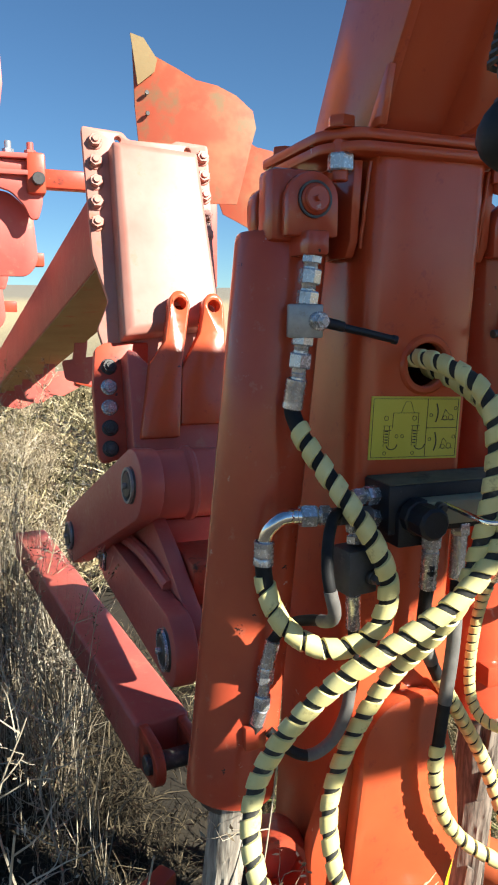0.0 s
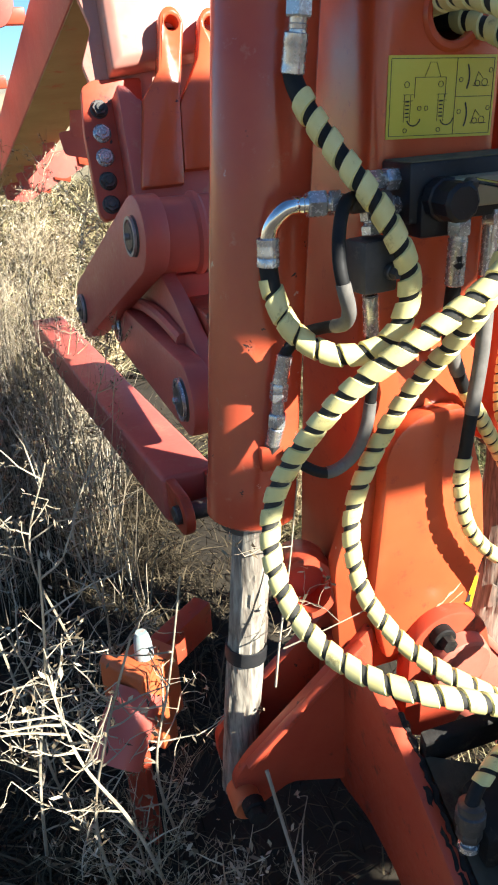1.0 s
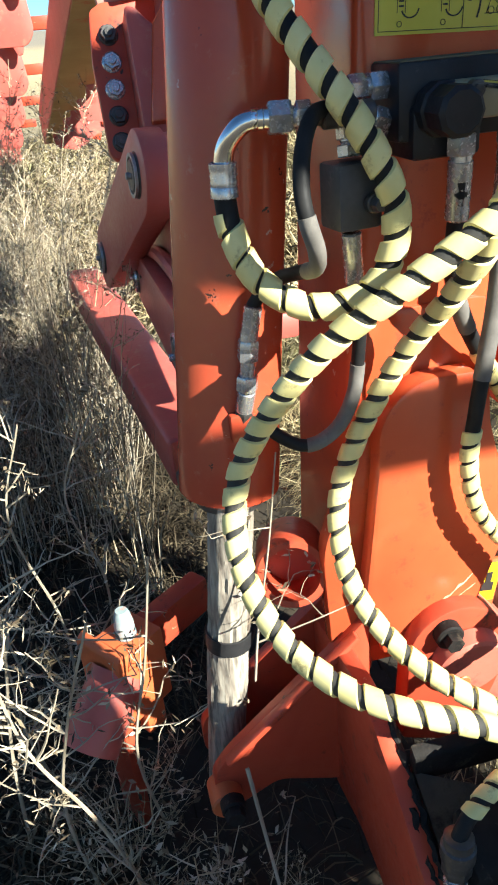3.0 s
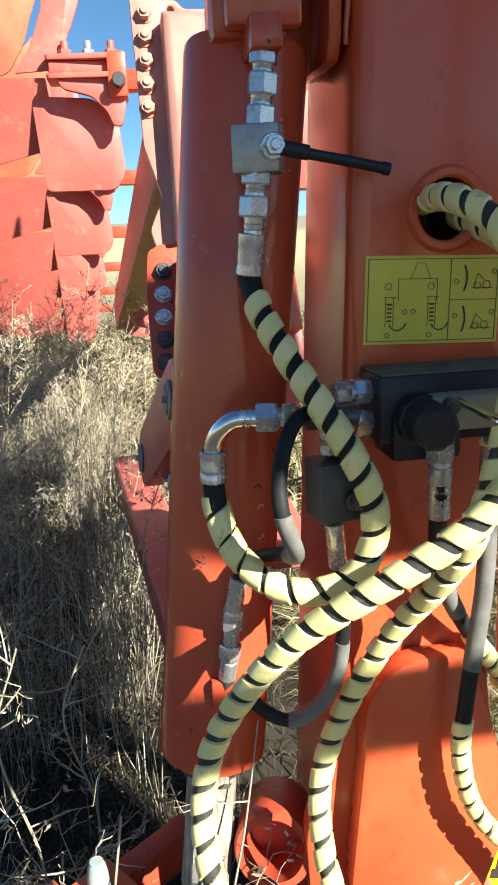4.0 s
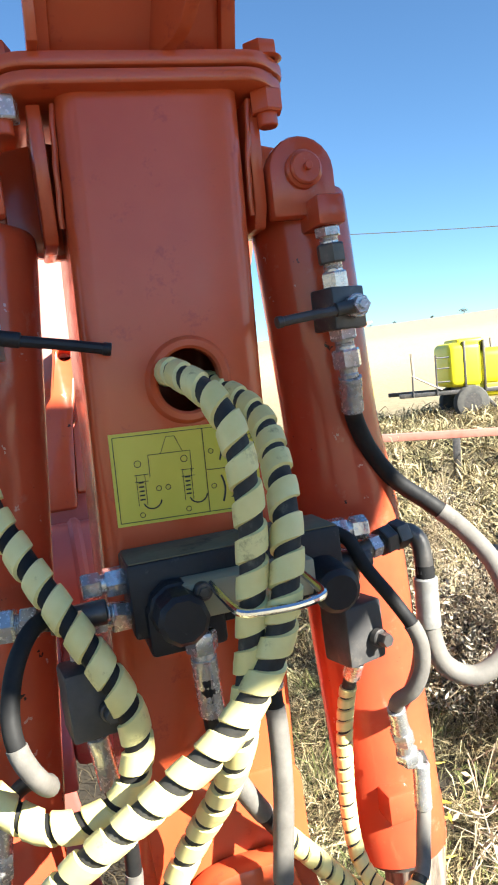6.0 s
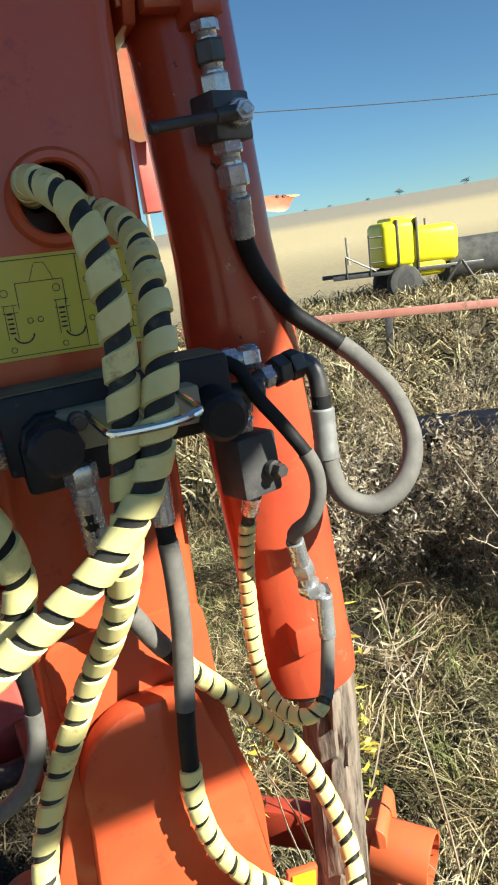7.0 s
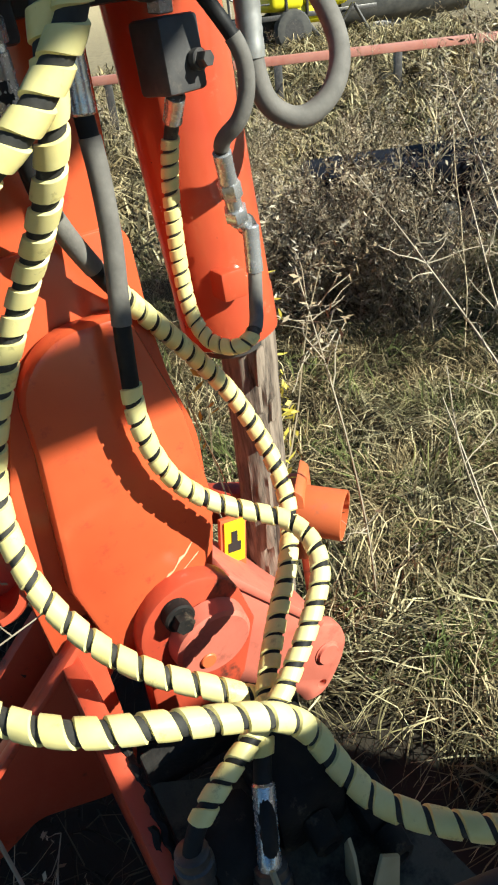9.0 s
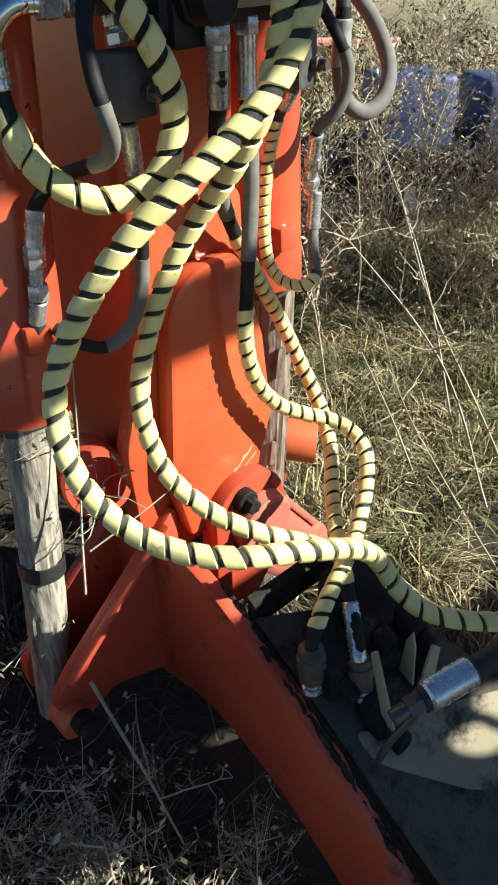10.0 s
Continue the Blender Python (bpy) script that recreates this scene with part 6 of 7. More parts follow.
ft = far_tree(3)
crest = [(296 * math.sin(radians(a)), 296 * math.cos(radians(a)), k) for a, k in ((26.2, 0.5), (28.0, 0.7), (30.8, 0.8), (33.1, 1.4), (37.8, 1.3), (42.0, 0.8), (46.5, 1.1))]
for x, y, sc in crest[1:]:
    ft2 = copy_thing(ft, Matrix.Translation((x, y, ground_height(x, y))) @ Matrix.Rotation(x, 4, "Z") @ Matrix.Scale(0.62 * sc, 4))
    ft2.scale = (0.62 * sc,) * 3
ft.location = (crest[0][0], crest[0][1], ground_height(*crest[0][:2]))
ft.scale = (0.4, 0.4, 0.4)
wire = thing("power_line", (40, 55, 12), "thin overhead power line crossing the sky", "cable")
ends = [Vector((15.5, 58.0, 12.4)), Vector((74.0, 43.0, 9.6))]
pts = [ends[0].lerp(ends[1], k / 24) - Vector((0, 0, 0.7 * math.sin(math.pi * k / 24))) for k in range(25)]
part("cable", sweep(np.array([[*p] for p in pts]), 0.035, 5), DARKSTEEL, wire)
for p in ends:
    part("pole", lathe((p.x, p.y, ground_height(p.x, p.y) - 0.2), (p.x, p.y, p.z + 0.3), [(0, 0.2), (1, 0.13)], 10), LOG, wire, "wooden line pole")
# ---- unseen panels added behind the viewer to shade the headstock and weeds ----
back = thing("parked_machine_frame", (1.75, -1.0, 0), "unseen red frame of panels added to cast shade on the headstock", "machine frame")
shift = (1.05 + 1.0) * Vector((to_sun.x / -to_sun.y, 0, to_sun.z / -to_sun.y))
shade = [(0.22, 1.36), (0.36, 1.335), (0.45, 1.262), (0.52, 1.222), (0.72, 1.228), (0.80, 1.28), (0.86, 1.32), (0.98, 1.42), (1.10, 1.62), (1.45, 1.80), (1.78, 1.86), (1.78, 2.56), (1.97, 2.64), (2.50, 2.75), (2.50, 3.22), (1.97, 3.30), (1.94, 2.72), (1.78, 2.62), (1.45, 2.64), (1.42, 2.88), (0.97, 2.88), (0.95, 2.18), (0.86, 2.19), (0.80, 2.40), (0.22, 2.40)]
part("side_panel", plate([(x + shift.x, z + shift.z) for x, z in shade], "y", -1.03, -1.0, 0.004), PAINT_WORN, back)
part("cross_bar", box((0.2 + shift.x, -1.06, 0.945 + shift.z), (0.93 + shift.x, -0.99, 1.035 + shift.z), 0.008), PAINT_WORN, back)
# lower blocker; its holes let sun patches through to the foot and grass
hopper = [(-0.75, 0.075), (0.10, 0.06), (0.16, -0.02), (0.18, -0.75), (1.7, -0.75), (1.7, -0.18), (1.0, -0.12), (0.95, 0.20), (0.80, 0.37), (0.16, 0.40), (0.0, 0.34), (-0.75, 0.26)]
part("lower_body_panel", plate([(x + shift.x, z + shift.z) for x, z in hopper], "y", -1.03, -1.0, 0.004, holes=[(0.36 + shift.x, -0.06 + shift.z, 0.05), (0.46 + shift.x, -0.05 + shift.z, 0.06), (0.57 + shift.x, -0.07 + shift.z, 0.05), (0.40 + shift.x, -0.185 + shift.z, 0.06)]), PAINT_WORN, back)
# upright of the same added blocker
part("post", box((0.12 + shift.x, -1.08, 0.0), (0.24 + shift.x, -0.98, 2.4 + shift.z), 0.01), PAINT_WORN, back)


# ---- dry weeds and grass ----
def mesh_part(name, verts, faces, material, parent=None):
    me = bpy.data.meshes.new(name)
    me.from_pydata([tuple(v) for v in verts], [], faces)
    me.materials.append(material)
    ob = new(name, me)
    if parent:
        ob.parent = parent
    return ob


def stick(V, F, pts, r0, r1, sides=3):
    """A tapering thin stem through pts."""
    base = len(V)
    n = len(pts)
    for i, p in enumerate(pts):
        d = (pts[min(i + 1, n - 1)] - pts[max(i - 1, 0)])
        d /= np.linalg.norm(d) + 1e-9
        a = np.cross(d, (0.3, 0.9, 0.2))
        a /= np.linalg.norm(a) + 1e-9
        b = np.cross(d, a)
        r = r0 + (r1 - r0) * i / (n - 1)
        for k in range(sides):
            t = 2 * math.pi * k / sides
            V.append(p + r * (a * math.cos(t) + b * math.sin(t)))
    for i in range(n - 1):
        for k in range(sides):
            F.append((base + i * sides + k, base + i * sides + (k + 1) % sides, base + (i + 1) * sides + (k + 1) % sides, base + (i + 1) * sides + k))


def wander(rng, p, d, length, n, bend, lift=0.0):
    pts = [np.array(p, float)]
    d = np.array(d, float)
    for _ in range(n):
        d = d + rng.normal(0, bend, 3) + (0, 0, lift)
        d /= np.linalg.norm(d)
        pts.append(pts[-1] + d * length / n)
    return pts


def tufts(rng, V, F, centre, count, spread, size):
    for _ in range(count):
        c = centre + rng.normal(0, spread, 3)
        a, b = rng.normal(0, 1, 3), rng.normal(0, 1, 3)
        a *= size * rng.uniform(0.5, 1.3) / np.linalg.norm(a)
        b *= size * rng.uniform(0.18, 0.45) / np.linalg.norm(b)
        k = len(V)
        V.extend((c - a, c + b, c + a, c - b))
        F.append((k, k + 1, k + 2, k + 3))


def weed(seed, height, branches, tuft, label, bushy=1.0, stem=0.0035, size=0.011, leaf=None, low=0.12):
    """One dry branching weed: stems with twigs, and curled leaves or seed heads along the twigs."""
    rng = np.random.default_rng(seed)
    SV, SF, TV, TF = [], [], [], []
    main = wander(rng, (0, 0, -0.03), (rng.normal(0, 0.15), rng.normal(0, 0.15), 1), height, 12, 0.05)
    stick(SV, SF, main, stem, stem * 0.35)
    for _ in range(branches):
        f = rng.uniform(low, 0.97)
        p = main[int(f * 12)]
        ang = rng.uniform(0, 2 * math.pi)
        L = height * (0.42 - 0.30 * f) * rng.uniform(0.6, 1.3) * bushy
        twig = wander(rng, p, (math.cos(ang), math.sin(ang), rng.uniform(0.4, 1.1)), L, 6, 0.14, 0.06)
        stick(SV, SF, twig, stem * 0.55, stem * 0.2)
        for j in range(2, 7):
            if rng.random() < 0.5:
                a2 = rng.uniform(0, 2 * math.pi)
                t2 = wander(rng, twig[j], (math.cos(a2), math.sin(a2), rng.uniform(0.2, 1.0)), L * 0.35, 3, 0.2, 0.05)
                stick(SV, SF, t2, stem * 0.3, stem * 0.14)
                if tuft:
                    for q in t2[1:]:
                        tufts(rng, TV, TF, q, tuft, size * 0.8, size)
            if tuft:
                tufts(rng, TV, TF, twig[j], tuft, size * 0.9, size)
    t = thing("dry_weed", (0, 0, 0), label, "weed", "dry weeds")
    mesh_part("stem", SV, SF, STEM, t)
    if tuft:
        tagged(mesh_part("seed_foliage", TV, TF, leaf or FLUFF, t), kind="stuff")
    return t


rng = np.random.default_rng(11)
kinds = [weed(1, 0.95, 30, 1, "tall dry brown weed with sparse seed heads", 0.9, 0.0036, 0.009),
         weed(2, 1.2, 26, 1, "tall dry pale weed with fine upright branches", 0.6, 0.0034, 0.008),
         weed(3, 0.75, 44, 2, "bushy dry brown weed full of curled leaves", 1.35, 0.004, 0.016),
         weed(4, 1.25, 14, 1, "tall thin dry stalk weed standing upright", 0.5, 0.0034, 0.009),
         weed(5, 0.5, 34, 1, "short bushy dark dead weed with pale flecks", 1.7, 0.0045, 0.02, DARKFLUFF, 0.02),
         weed(6, 0.85, 20, 0, "bare pale branching weed skeleton", 1.4, 0.0042),
         weed(7, 1.15, 50, 1, "tall dense dead weed bush with dark curled leaves", 1.0, 0.005, 0.018, DARKFLUFF, 0.02),
         weed(8, 1.35, 34, 1, "tall pale feathery dry weed", 0.62, 0.0036, 0.011, PALEFLUFF),
         weed(9, 0.34, 15, 1, "low dry weed with pale withered leaves", 1.9, 0.0034, 0.013, FLUFF, 0.05),
         weed(10, 0.36, 22, 2, "low bushy weed with pale fluffy seed heads", 1.3, 0.003, 0.011, PALEFLUFF, 0.3)]


def in_machine(x, y):
    return (0.28 < x < 1.15 and 0.25 < y < 1.4) or (0.3 < x < 0.95 and 1.4 <= y < 2.9) or y < 0.75 and x < 1.3


def around(r0, r1, a0, a1):
    """A spot in a ring sector round the standing place in front of the headstock."""
    r, a = rng.uniform(r0, r1), radians(rng.uniform(a0, a1))
    return 0.5 + r * math.cos(a), 0.3 + r * math.sin(a)


spots = []
# tall stalks beside the plough's row of bodies
for _ in range(44):
    spots.append((rng.uniform(-0.9, 0.34), 1.8 + 4.6 * rng.random() ** 1.2, rng.choice([1, 3, 3, 0]), rng.uniform(0.8, 1.1)))
for _ in range(46):
    spots.append((rng.uniform(-1.0, 0.2), rng.uniform(2.8, 6.0), 7, rng.uniform(0.85, 1.3)))
for _ in range(20):
    spots.append((rng.uniform(-0.5, 0.36), rng.uniform(2.2, 5.0), rng.choice([2, 4]), rng.uniform(0.6, 1.0)))
for _ in range(40):
    spots.append((rng.uniform(-3.2, 0.8), rng.uniform(6.0, 11.0), rng.choice([7, 7, 2, 0]), rng.uniform(0.8, 1.15)))
# low withered weeds at the headstock's foot
for _ in range(10):
    spots.append((rng.uniform(-0.15, 0.30), rng.uniform(0.62, 1.2), 8, rng.uniform(0.6, 1.1)))
for _ in range(5):
    spots.append((rng.uniform(0.30, 0.52), rng.uniform(0.55, 0.95), 8, rng.uniform(0.45, 0.7)))
for _ in range(7):
    spots.append((rng.uniform(-0.12, 0.2), rng.uniform(0.72, 0.98), 9, rng.uniform(0.5, 0.8)))
# dark weed band across the field
for _ in range(34):
    spots.append((*around(3.1, 3.75, 47, 66), rng.choice([4, 2, 4]), rng.uniform(0.8, 1.15)))
for _ in range(14):
    spots.append((*around(4.6, 5.6, 46, 64), rng.choice([2, 0, 4]), rng.uniform(0.6, 0.9)))
for _ in range(12):
    spots.append((*around(2.9, 3.4, 46, 62), rng.choice([2, 0, 7]), rng.uniform(0.5, 0.75)))
for _ in range(3):
    spots.append((*around(2.7, 3.1, 46, 49), 7, rng.uniform(0.8, 1.0)))
# tall dense bushes
for _ in range(34):
    spots.append((*around(2.9, 3.75, 14, 48), rng.choice([6, 6, 7, 1]), rng.uniform(0.85, 1.15)))
for _ in range(12):
    spots.append((*around(2.5, 3.2, 16, 48), rng.choice([0, 5, 5, 3]), rng.uniform(0.7, 1.0)))
# further field
for _ in range(36):
    spots.append((*around(5.5, 9.0, 38, 75), rng.choice([0, 1, 4]), rng.uniform(0.5, 0.85)))
for _ in range(30):
    spots.append((*around(4.8, 8.0, 12, 46), rng.choice([6, 2, 1]), rng.uniform(1.1, 1.45)))
used = set()
for x, y, k, s in spots:
    if in_machine(x, y) and k < 8:
        continue
    m = Matrix.Translation((x, y, ground_height(x, y))) @ Matrix.Rotation(rng.uniform(0, 6.28), 4, "Z") @ Matrix.Scale(s, 4)
    if k not in used:
        used.add(k)
        kinds[k].matrix_basis = m
        continue
    c = copy_thing(kinds[k], m)
    c.scale = (s, s, s)


# bare pale stems reaching up in front
def bare_branch(points, r, twigs, seed, label):
    rng = np.random.default_rng(seed)
    V, F, TV, TF = [], [], [], []
    pts, _ = spline(points, 0.02)
    stick(V, F, list(pts), r, r * 0.5, 5)
    for _ in range(twigs):
        i = int(rng.uniform(0.15, 0.98) * (len(pts) - 1))
        a = rng.uniform(0, 2 * math.pi)
        tw = wander(rng, pts[i], (math.cos(a), math.sin(a) * 0.6, rng.uniform(0.1, 0.9)), rng.uniform(0.06, 0.2), 6, 0.14, 0.04)
        stick(V, F, tw, r * 0.55, r * 0.25, 4)
        for j in range(2, 7):
            if rng.random() < 0.7:
                a2 = rng.uniform(0, 2 * math.pi)
                t2 = wander(rng, tw[j], (math.cos(a2), math.sin(a2), rng.uniform(-0.2, 0.9)), rng.uniform(0.02, 0.07), 3, 0.25)
                stick(V, F, t2, r * 0.3, r * 0.15, 3)
                tufts(rng, TV, TF, t2[-1], 3, 0.006, 0.010)
    b = thing("bare_weed_stem", points[0], label, "weed", "bare weed stems")
    for name, vv, ff, mat in (("stem", V, F, PALESTEM), ("bud_foliage", TV, TF, FLUFF)):
        tagged(mesh_part(name, [np.array(v) - np.array(points[0]) for v in vv], ff, mat, b), kind="" if name == "stem" else "stuff")


bare_branch([(0.16, 1.02, 0.0), (0.13, 1.0, 0.22), (0.09, 0.98, 0.42), (0.03, 0.97, 0.60), (0.01, 0.98, 0.78)], 0.0045, 12, 21, "thick pale bare weed stem with forked twigs")
bare_branch([(0.05, 1.1, 0.0), (0.03, 1.08, 0.3), (0.08, 1.05, 0.55), (0.15, 1.04, 0.76)], 0.0045, 14, 22, "pale bare weed stem with small dead buds")
bare_branch([(-0.10, 1.25, 0.0), (-0.06, 1.2, 0.35), (0.0, 1.15, 0.66), (0.03, 1.12, 0.90)], 0.0045, 16, 23, "pale forked weed stem standing in shade")
bare_branch([(0.20, 1.2, 0.0), (0.17, 1.17, 0.3), (0.22, 1.15, 0.55), (0.26, 1.12, 0.80)], 0.004, 12, 24, "thin pale weed stem beside the cylinder")
bare_branch([(0.395, 1.02, 0.58), (0.41, 1.02, 0.70), (0.44, 1.04, 0.82), (0.468, 1.057, 0.98)], 0.0026, 2, 25, "thin brown dead stalk climbing beside the log")
bare_branch([(0.36, 1.0, 0.40), (0.368, 0.94, 0.31), (0.375, 0.886, 0.234), (0.39, 0.80, 0.05)], 0.004, 2, 26, "broken pale stalk leaning against the foot")
bare_branch([(0.40, 0.98, 0.70), (0.48, 0.955, 0.74), (0.56, 0.95, 0.765)], 0.0018, 1, 27, "short dead twig caught behind the hoses")
bare_branch([(1.31, 1.30, 0.0), (1.27, 1.26, 0.28), (1.22, 1.23, 0.55), (1.19, 1.24, 0.75), (1.17, 1.28, 0.95)], 0.0032, 13, 28, "pale bare stalk with feathery side twigs beside the log")
bare_branch([(1.64, 1.18, 0.0), (1.70, 1.35, 0.16), (1.784, 1.571, 0.315)], 0.0042, 2, 29, "straight pale broken stalk leaning over the grass")
bare_branch([(1.62, 0.95, 0.1), (1.74, 1.24, 0.426), (1.889, 1.757, 0.651), (1.963, 2.138, 0.823)], 0.0045, 10, 30, "long leaning pale stalk with side twigs")
bare_branch([(2.05, 1.35, 0.0), (2.10, 1.55, 0.45), (2.2, 1.8, 0.75), (2.355, 2.168, 1.05)], 0.005, 14, 31, "tall pale stalk at the weeds' edge")
bare_branch([(1.80, 0.92, 0.0), (1.73, 1.1, 0.35), (1.73, 1.29, 0.6), (1.8, 1.5, 0.9)], 0.004, 9, 32, "thin pale stalk standing in the grass")
bare_branch([(1.45, 0.75, 0.02), (1.44, 1.0, 0.28), (1.5, 1.2, 0.42), (1.62, 1.38, 0.55)], 0.003, 7, 33, "thin bent pale stalk above the matted grass")
bare_branch([(2.3, 1.2, 0.0), (2.35, 1.3, 0.5), (2.5, 1.45, 1.0), (2.6, 1.5, 1.3)], 0.005, 18, 34, "tall forked pale stalk before the bushes")

for k, (x, y, h) in enumerate(((0.02, 1.55, 0.92), (-0.10, 1.7, 0.98), (0.12, 1.75, 0.8), (-0.02, 1.35, 0.7), (0.15, 1.45, 0.55), (-0.2, 1.95, 1.05))):
    bare_branch([(x, y, 0.0), (x + 0.03 * (-1) ** k, y - 0.04, h * 0.4), (x - 0.02, y - 0.07, h * 0.75), (x + 0.05 * (-1) ** k, y - 0.1, h)], 0.0042, 18, 50 + k, "dry branching weed stem with withered pale leaves")

# grass
def grass(name, label, count, area, lengths, lean, material, width, seed, skip=None):
    rng = np.random.default_rng(seed)
    x = rng.uniform(area[0], area[1], count)
    y = rng.uniform(area[2], area[3], count)
    clump = np.array([noise.noise((a * 2.2, b * 2.2, seed)) for a, b in zip(x, y)])
    keep = clump + rng.normal(0, 0.2, count) > -0.1
    if skip:
        keep &= np.array([not skip(a, b) for a, b in zip(x, y)])
    x, y, clump = x[keep], y[keep], clump[keep]
    n = len(x)
    z = np.array([ground_height(a, b) for a, b in zip(x, y)]) - 0.01
    L = rng.uniform(*lengths, n) * (0.8 + 0.5 * clump)
    az = rng.uniform(0, 2 * math.pi, n) + 1.5 * clump
    ln = np.abs(rng.normal(lean, 0.35, n)).clip(0.05, 1.45)
    d1 = np.stack([np.cos(az) * np.sin(ln * 0.6), np.sin(az) * np.sin(ln * 0.6), np.cos(ln * 0.6)], 1)
    d2 = np.stack([np.cos(az) * np.sin(ln * 1.3), np.sin(az) * np.sin(ln * 1.3), np.cos(ln * 1.3).clip(-0.15, 1)], 1)
    side = rng.normal(0, 1, (n, 3))
    side -= d1 * (side * d1).sum(1)[:, None]
    side *= (width * rng.uniform(0.6, 1.4, n) / np.linalg.norm(side, axis=1))[:, None]
    p0 = np.stack([x, y, z], 1)
    p1 = p0 + d1 * L[:, None] * 0.5
    p2 = p1 + d2 * L[:, None] * 0.5
    V = np.stack([p0 - side, p0 + side, p1 + side * 0.8, p1 - side * 0.8, p2], 1).reshape(-1, 3)
    k = np.arange(n) * 5
    quads = np.stack([k, k + 1, k + 2, k + 3], 1)
    tris = np.stack([k + 3, k + 2, k + 4], 1)
    me = bpy.data.meshes.new(name)
    me.vertices.add(len(V))
    me.vertices.foreach_set("co", V.ravel())
    me.loops.add(n * 7)
    me.loops.foreach_set("vertex_index", np.concatenate([quads.ravel(), tris.ravel()]))
    me.polygons.add(n * 2)
    me.polygons.foreach_set("loop_start", np.concatenate([np.arange(n) * 4, n * 4 + np.arange(n) * 3]))
    me.update(calc_edges=True)
    me.materials.append(material)
    tagged(new(name, me), label, "grass", kind="stuff")


def matted(name, label, clumps, blades, place, lengths, rise, width, material, seed):
    """Clumps of long blades laid over one way, each clump in a direction of its own."""
    rng = np.random.default_rng(seed)
    spots = []
    while len(spots) < clumps:
        p = place(rng)
        if p:
            spots.append((*p, ground_height(*p)))
    c = np.repeat(np.array(spots), blades, 0)
    n = len(c)
    swirl = np.array([2.6 * noise.noise((x * 0.9, y * 0.9, seed)) for x, y, _ in spots]) + rng.normal(0, 0.7, clumps)
    lift = rng.uniform(0.45, 1.5, clumps)
    az = np.repeat(swirl * 2 + 0.6, blades) + rng.normal(0, 0.55, n)
    L = rng.uniform(*lengths, n) * np.repeat(rng.uniform(0.7, 1.25, clumps), blades)
    h = rng.uniform(*rise, n) * np.repeat(lift, blades)
    base = c + np.stack([rng.normal(0, 0.045, n), rng.normal(0, 0.045, n), -0.01 * np.ones(n)], 1)
    d = np.stack([np.cos(az), np.sin(az), np.zeros(n)], 1)
    side = np.stack([-np.sin(az), np.cos(az), rng.normal(0, 0.5, n)], 1) * (width * rng.uniform(0.6, 1.4, n))[:, None]
    bend = np.stack([-np.sin(az), np.cos(az), np.zeros(n)], 1) * rng.normal(0, 0.18, n)[:, None]
    rows = []
    for f, up, w in ((0.0, 0.0, 1.0), (0.22, 0.75, 1.0), (0.6, 1.0, 0.8), (1.0, 0.55, 0.2)):
        q = base + (d * f + bend * f * f) * L[:, None]
        q[:, 2] += up * h
        rows += [q - side * w, q + side * w]
    V = np.stack(rows, 1).reshape(-1, 3)
    k = np.arange(n) * 8
    quads = np.concatenate([np.stack([k + j, k + j + 1, k + j + 3, k + j + 2], 1) for j in (0, 2, 4)])
    me = bpy.data.meshes.new(name)
    me.vertices.add(len(V))
    me.vertices.foreach_set("co", V.ravel())
    me.loops.add(quads.size)
    me.loops.foreach_set("vertex_index", quads.ravel())
    me.polygons.add(len(quads))
    me.polygons.foreach_set("loop_start", np.arange(len(quads)) * 4)
    me.update(calc_edges=True)
    me.materials.append(material)
    tagged(new(name, me), label, "grass", kind="stuff")


def on_right(rng):
    x, y = rng.uniform(0.95, 4.3), rng.uniform(0.55, 4.4)
    return (x, y) if 0.5 < math.hypot(x - 0.5, y - 0.3) < 4.6 and not (x < 1.2 and y < 1.15) and noise.noise((x * 1.7, y * 1.7, 9)) > -0.32 else None


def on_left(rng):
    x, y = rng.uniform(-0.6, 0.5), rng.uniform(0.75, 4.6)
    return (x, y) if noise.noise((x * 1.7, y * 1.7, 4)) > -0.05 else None


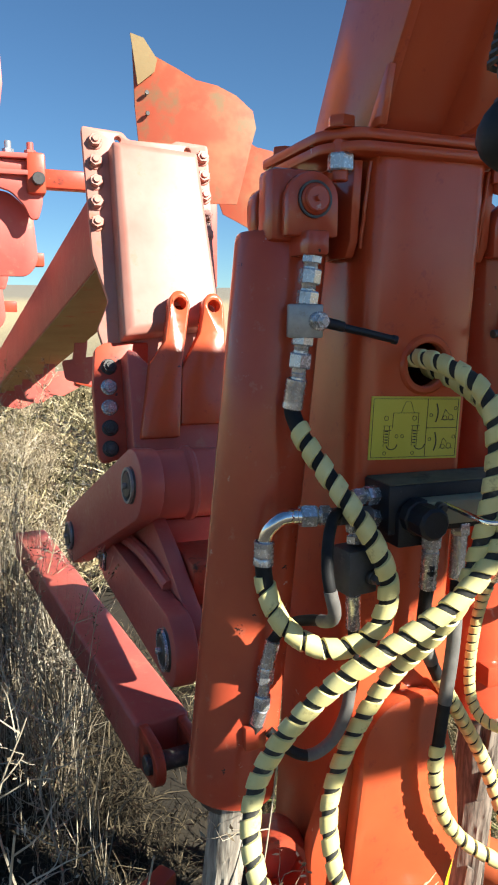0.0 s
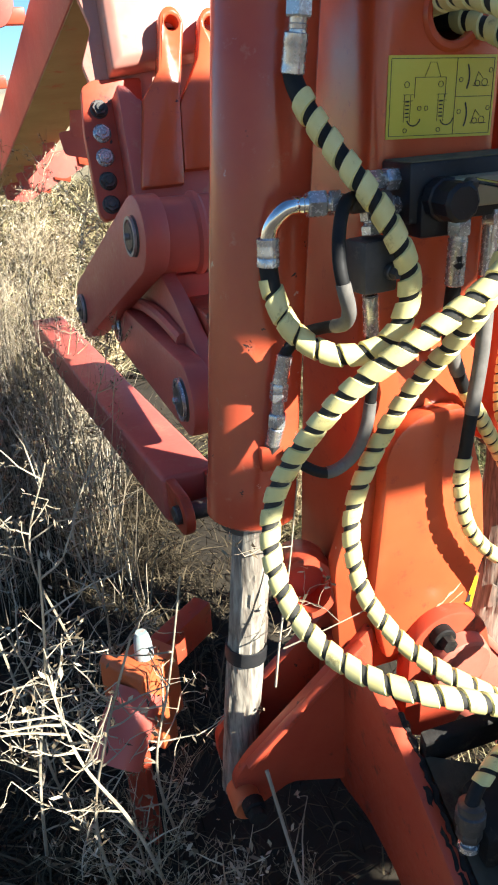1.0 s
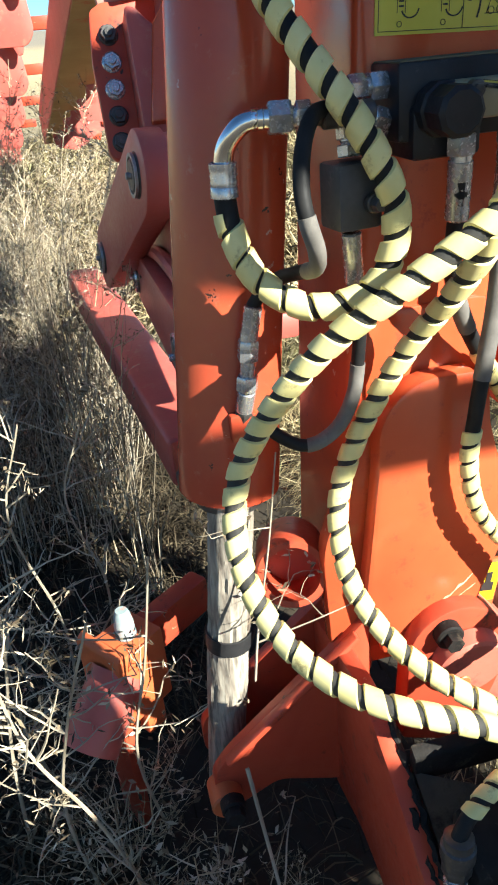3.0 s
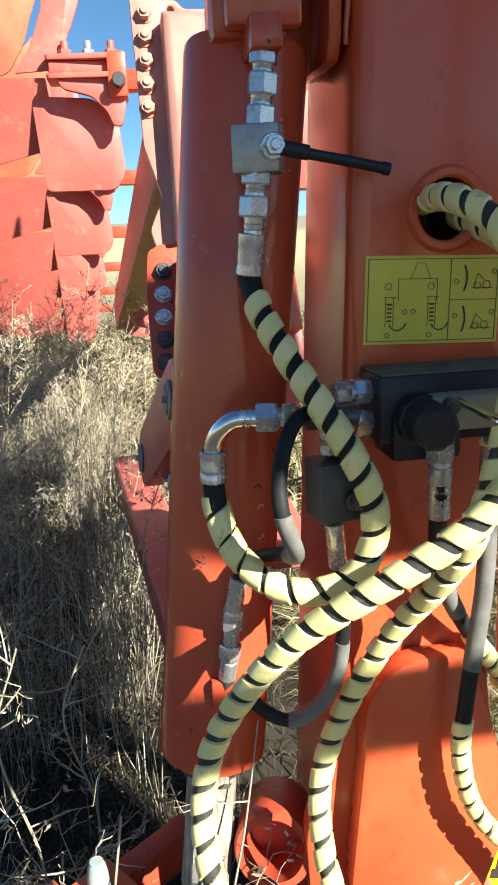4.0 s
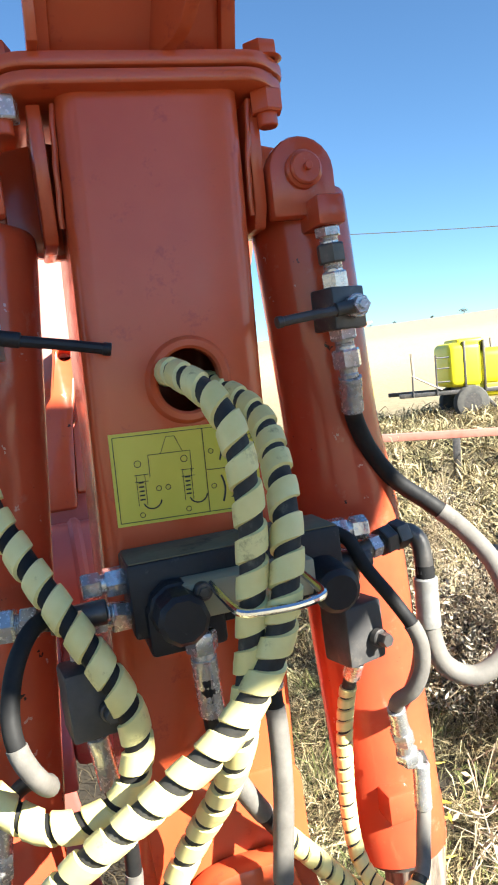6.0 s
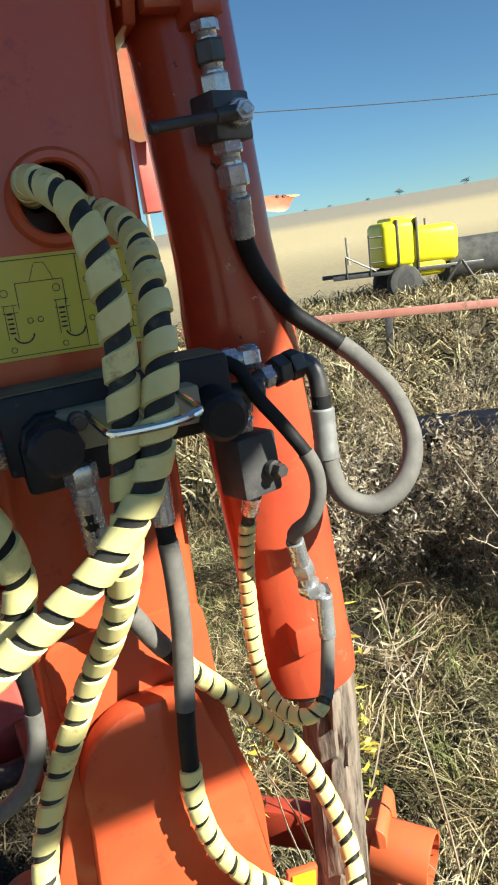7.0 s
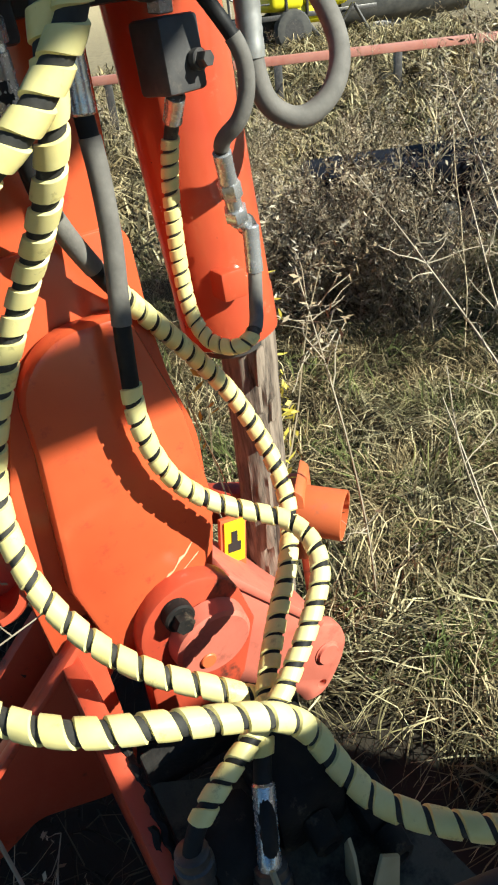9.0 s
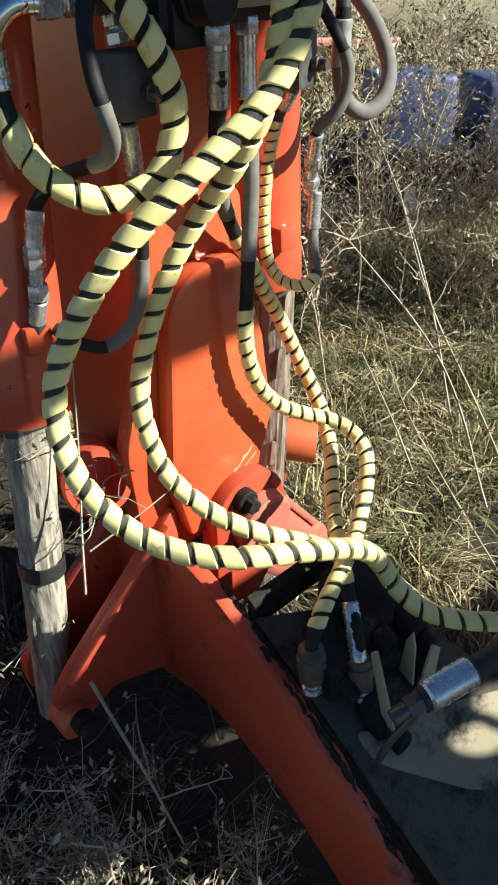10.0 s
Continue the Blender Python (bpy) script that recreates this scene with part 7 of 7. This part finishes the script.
def on_field(rng):
    x, y = rng.uniform(-1.5, 9.5), rng.uniform(4.2, 13.0)
    return (x, y)


under = lambda x, y: 0.55 < x < 0.95 and 0.3 < y < 0.9
matted("dry_grass", "matted dry golden grass covering the ground", 2500, 40, on_right, (0.08, 0.25), (0.015, 0.10), 0.0014, STRAW, 3)
matted("fading_grass", "fading green grass matted between the dry blades", 480, 22, on_right, (0.10, 0.22), (0.03, 0.11), 0.0016, GREENGRASS, 4)
# grass on the left takes the litter colour, with shade put into it
matted("shade_toned_grass", "sparse dry grass in the machine's shade, coloured dark for it", 340, 16, on_left, (0.10, 0.26), (0.02, 0.09), 0.0018, SHADE_LITTER, 5)
grass("upright_dry_grass", "tall upright dry grass stalks", 7000, (-1.0, 0.4, 1.9, 6.5), (0.4, 1.0), 0.2, TALLSTRAW, 0.0017, 5, in_machine)
matted("far_dry_grass", "rough dry grass further off in the field", 2600, 14, on_field, (0.25, 0.5), (0.08, 0.25), 0.006, STRAW, 6)
# dark litter doubles as the shade between the grass clumps
grass("dead_litter_grass", "dead brown grass litter close to the ground, darkened for shade", 24000, (-0.6, 4.2, 0.4, 4.2), (0.06, 0.16), 1.1, SHADE_LITTER, 0.002, 7, under)

# yellow leaves behind the right cylinder
rng = np.random.default_rng(40)
V, F = [], []
for _ in range(110):
    c = np.array((1.075 + rng.normal(0, 0.016), 1.25 + rng.normal(0, 0.03), 0.74 + rng.normal(0, 0.1)))
    tufts(rng, V, F, c, 1, 0.001, 0.015)
for _ in range(40):
    c = np.array((0.90 + rng.normal(0, 0.025), 1.30 + rng.normal(0, 0.04), 0.72 + rng.normal(0, 0.07)))
    tufts(rng, V, F, c, 1, 0.001, 0.014)
vine = thing("yellow_leaved_vine", (1.03, 1.3, 0.0), "thin vine with small yellow autumn leaves behind the log", "vine")
SV, SF = [], []
for k in range(5):
    stick(SV, SF, wander(rng, (0, 0, 0), (0, 0.1, 1), 0.95, 10, 0.1), 0.003, 0.001)
mesh_part("stem", SV, SF, STEM, vine)
tagged(mesh_part("leaf_spray", [np.array(v) - np.array((1.03, 1.3, 0.0)) for v in V], F, LEAF, vine), kind="stuff")
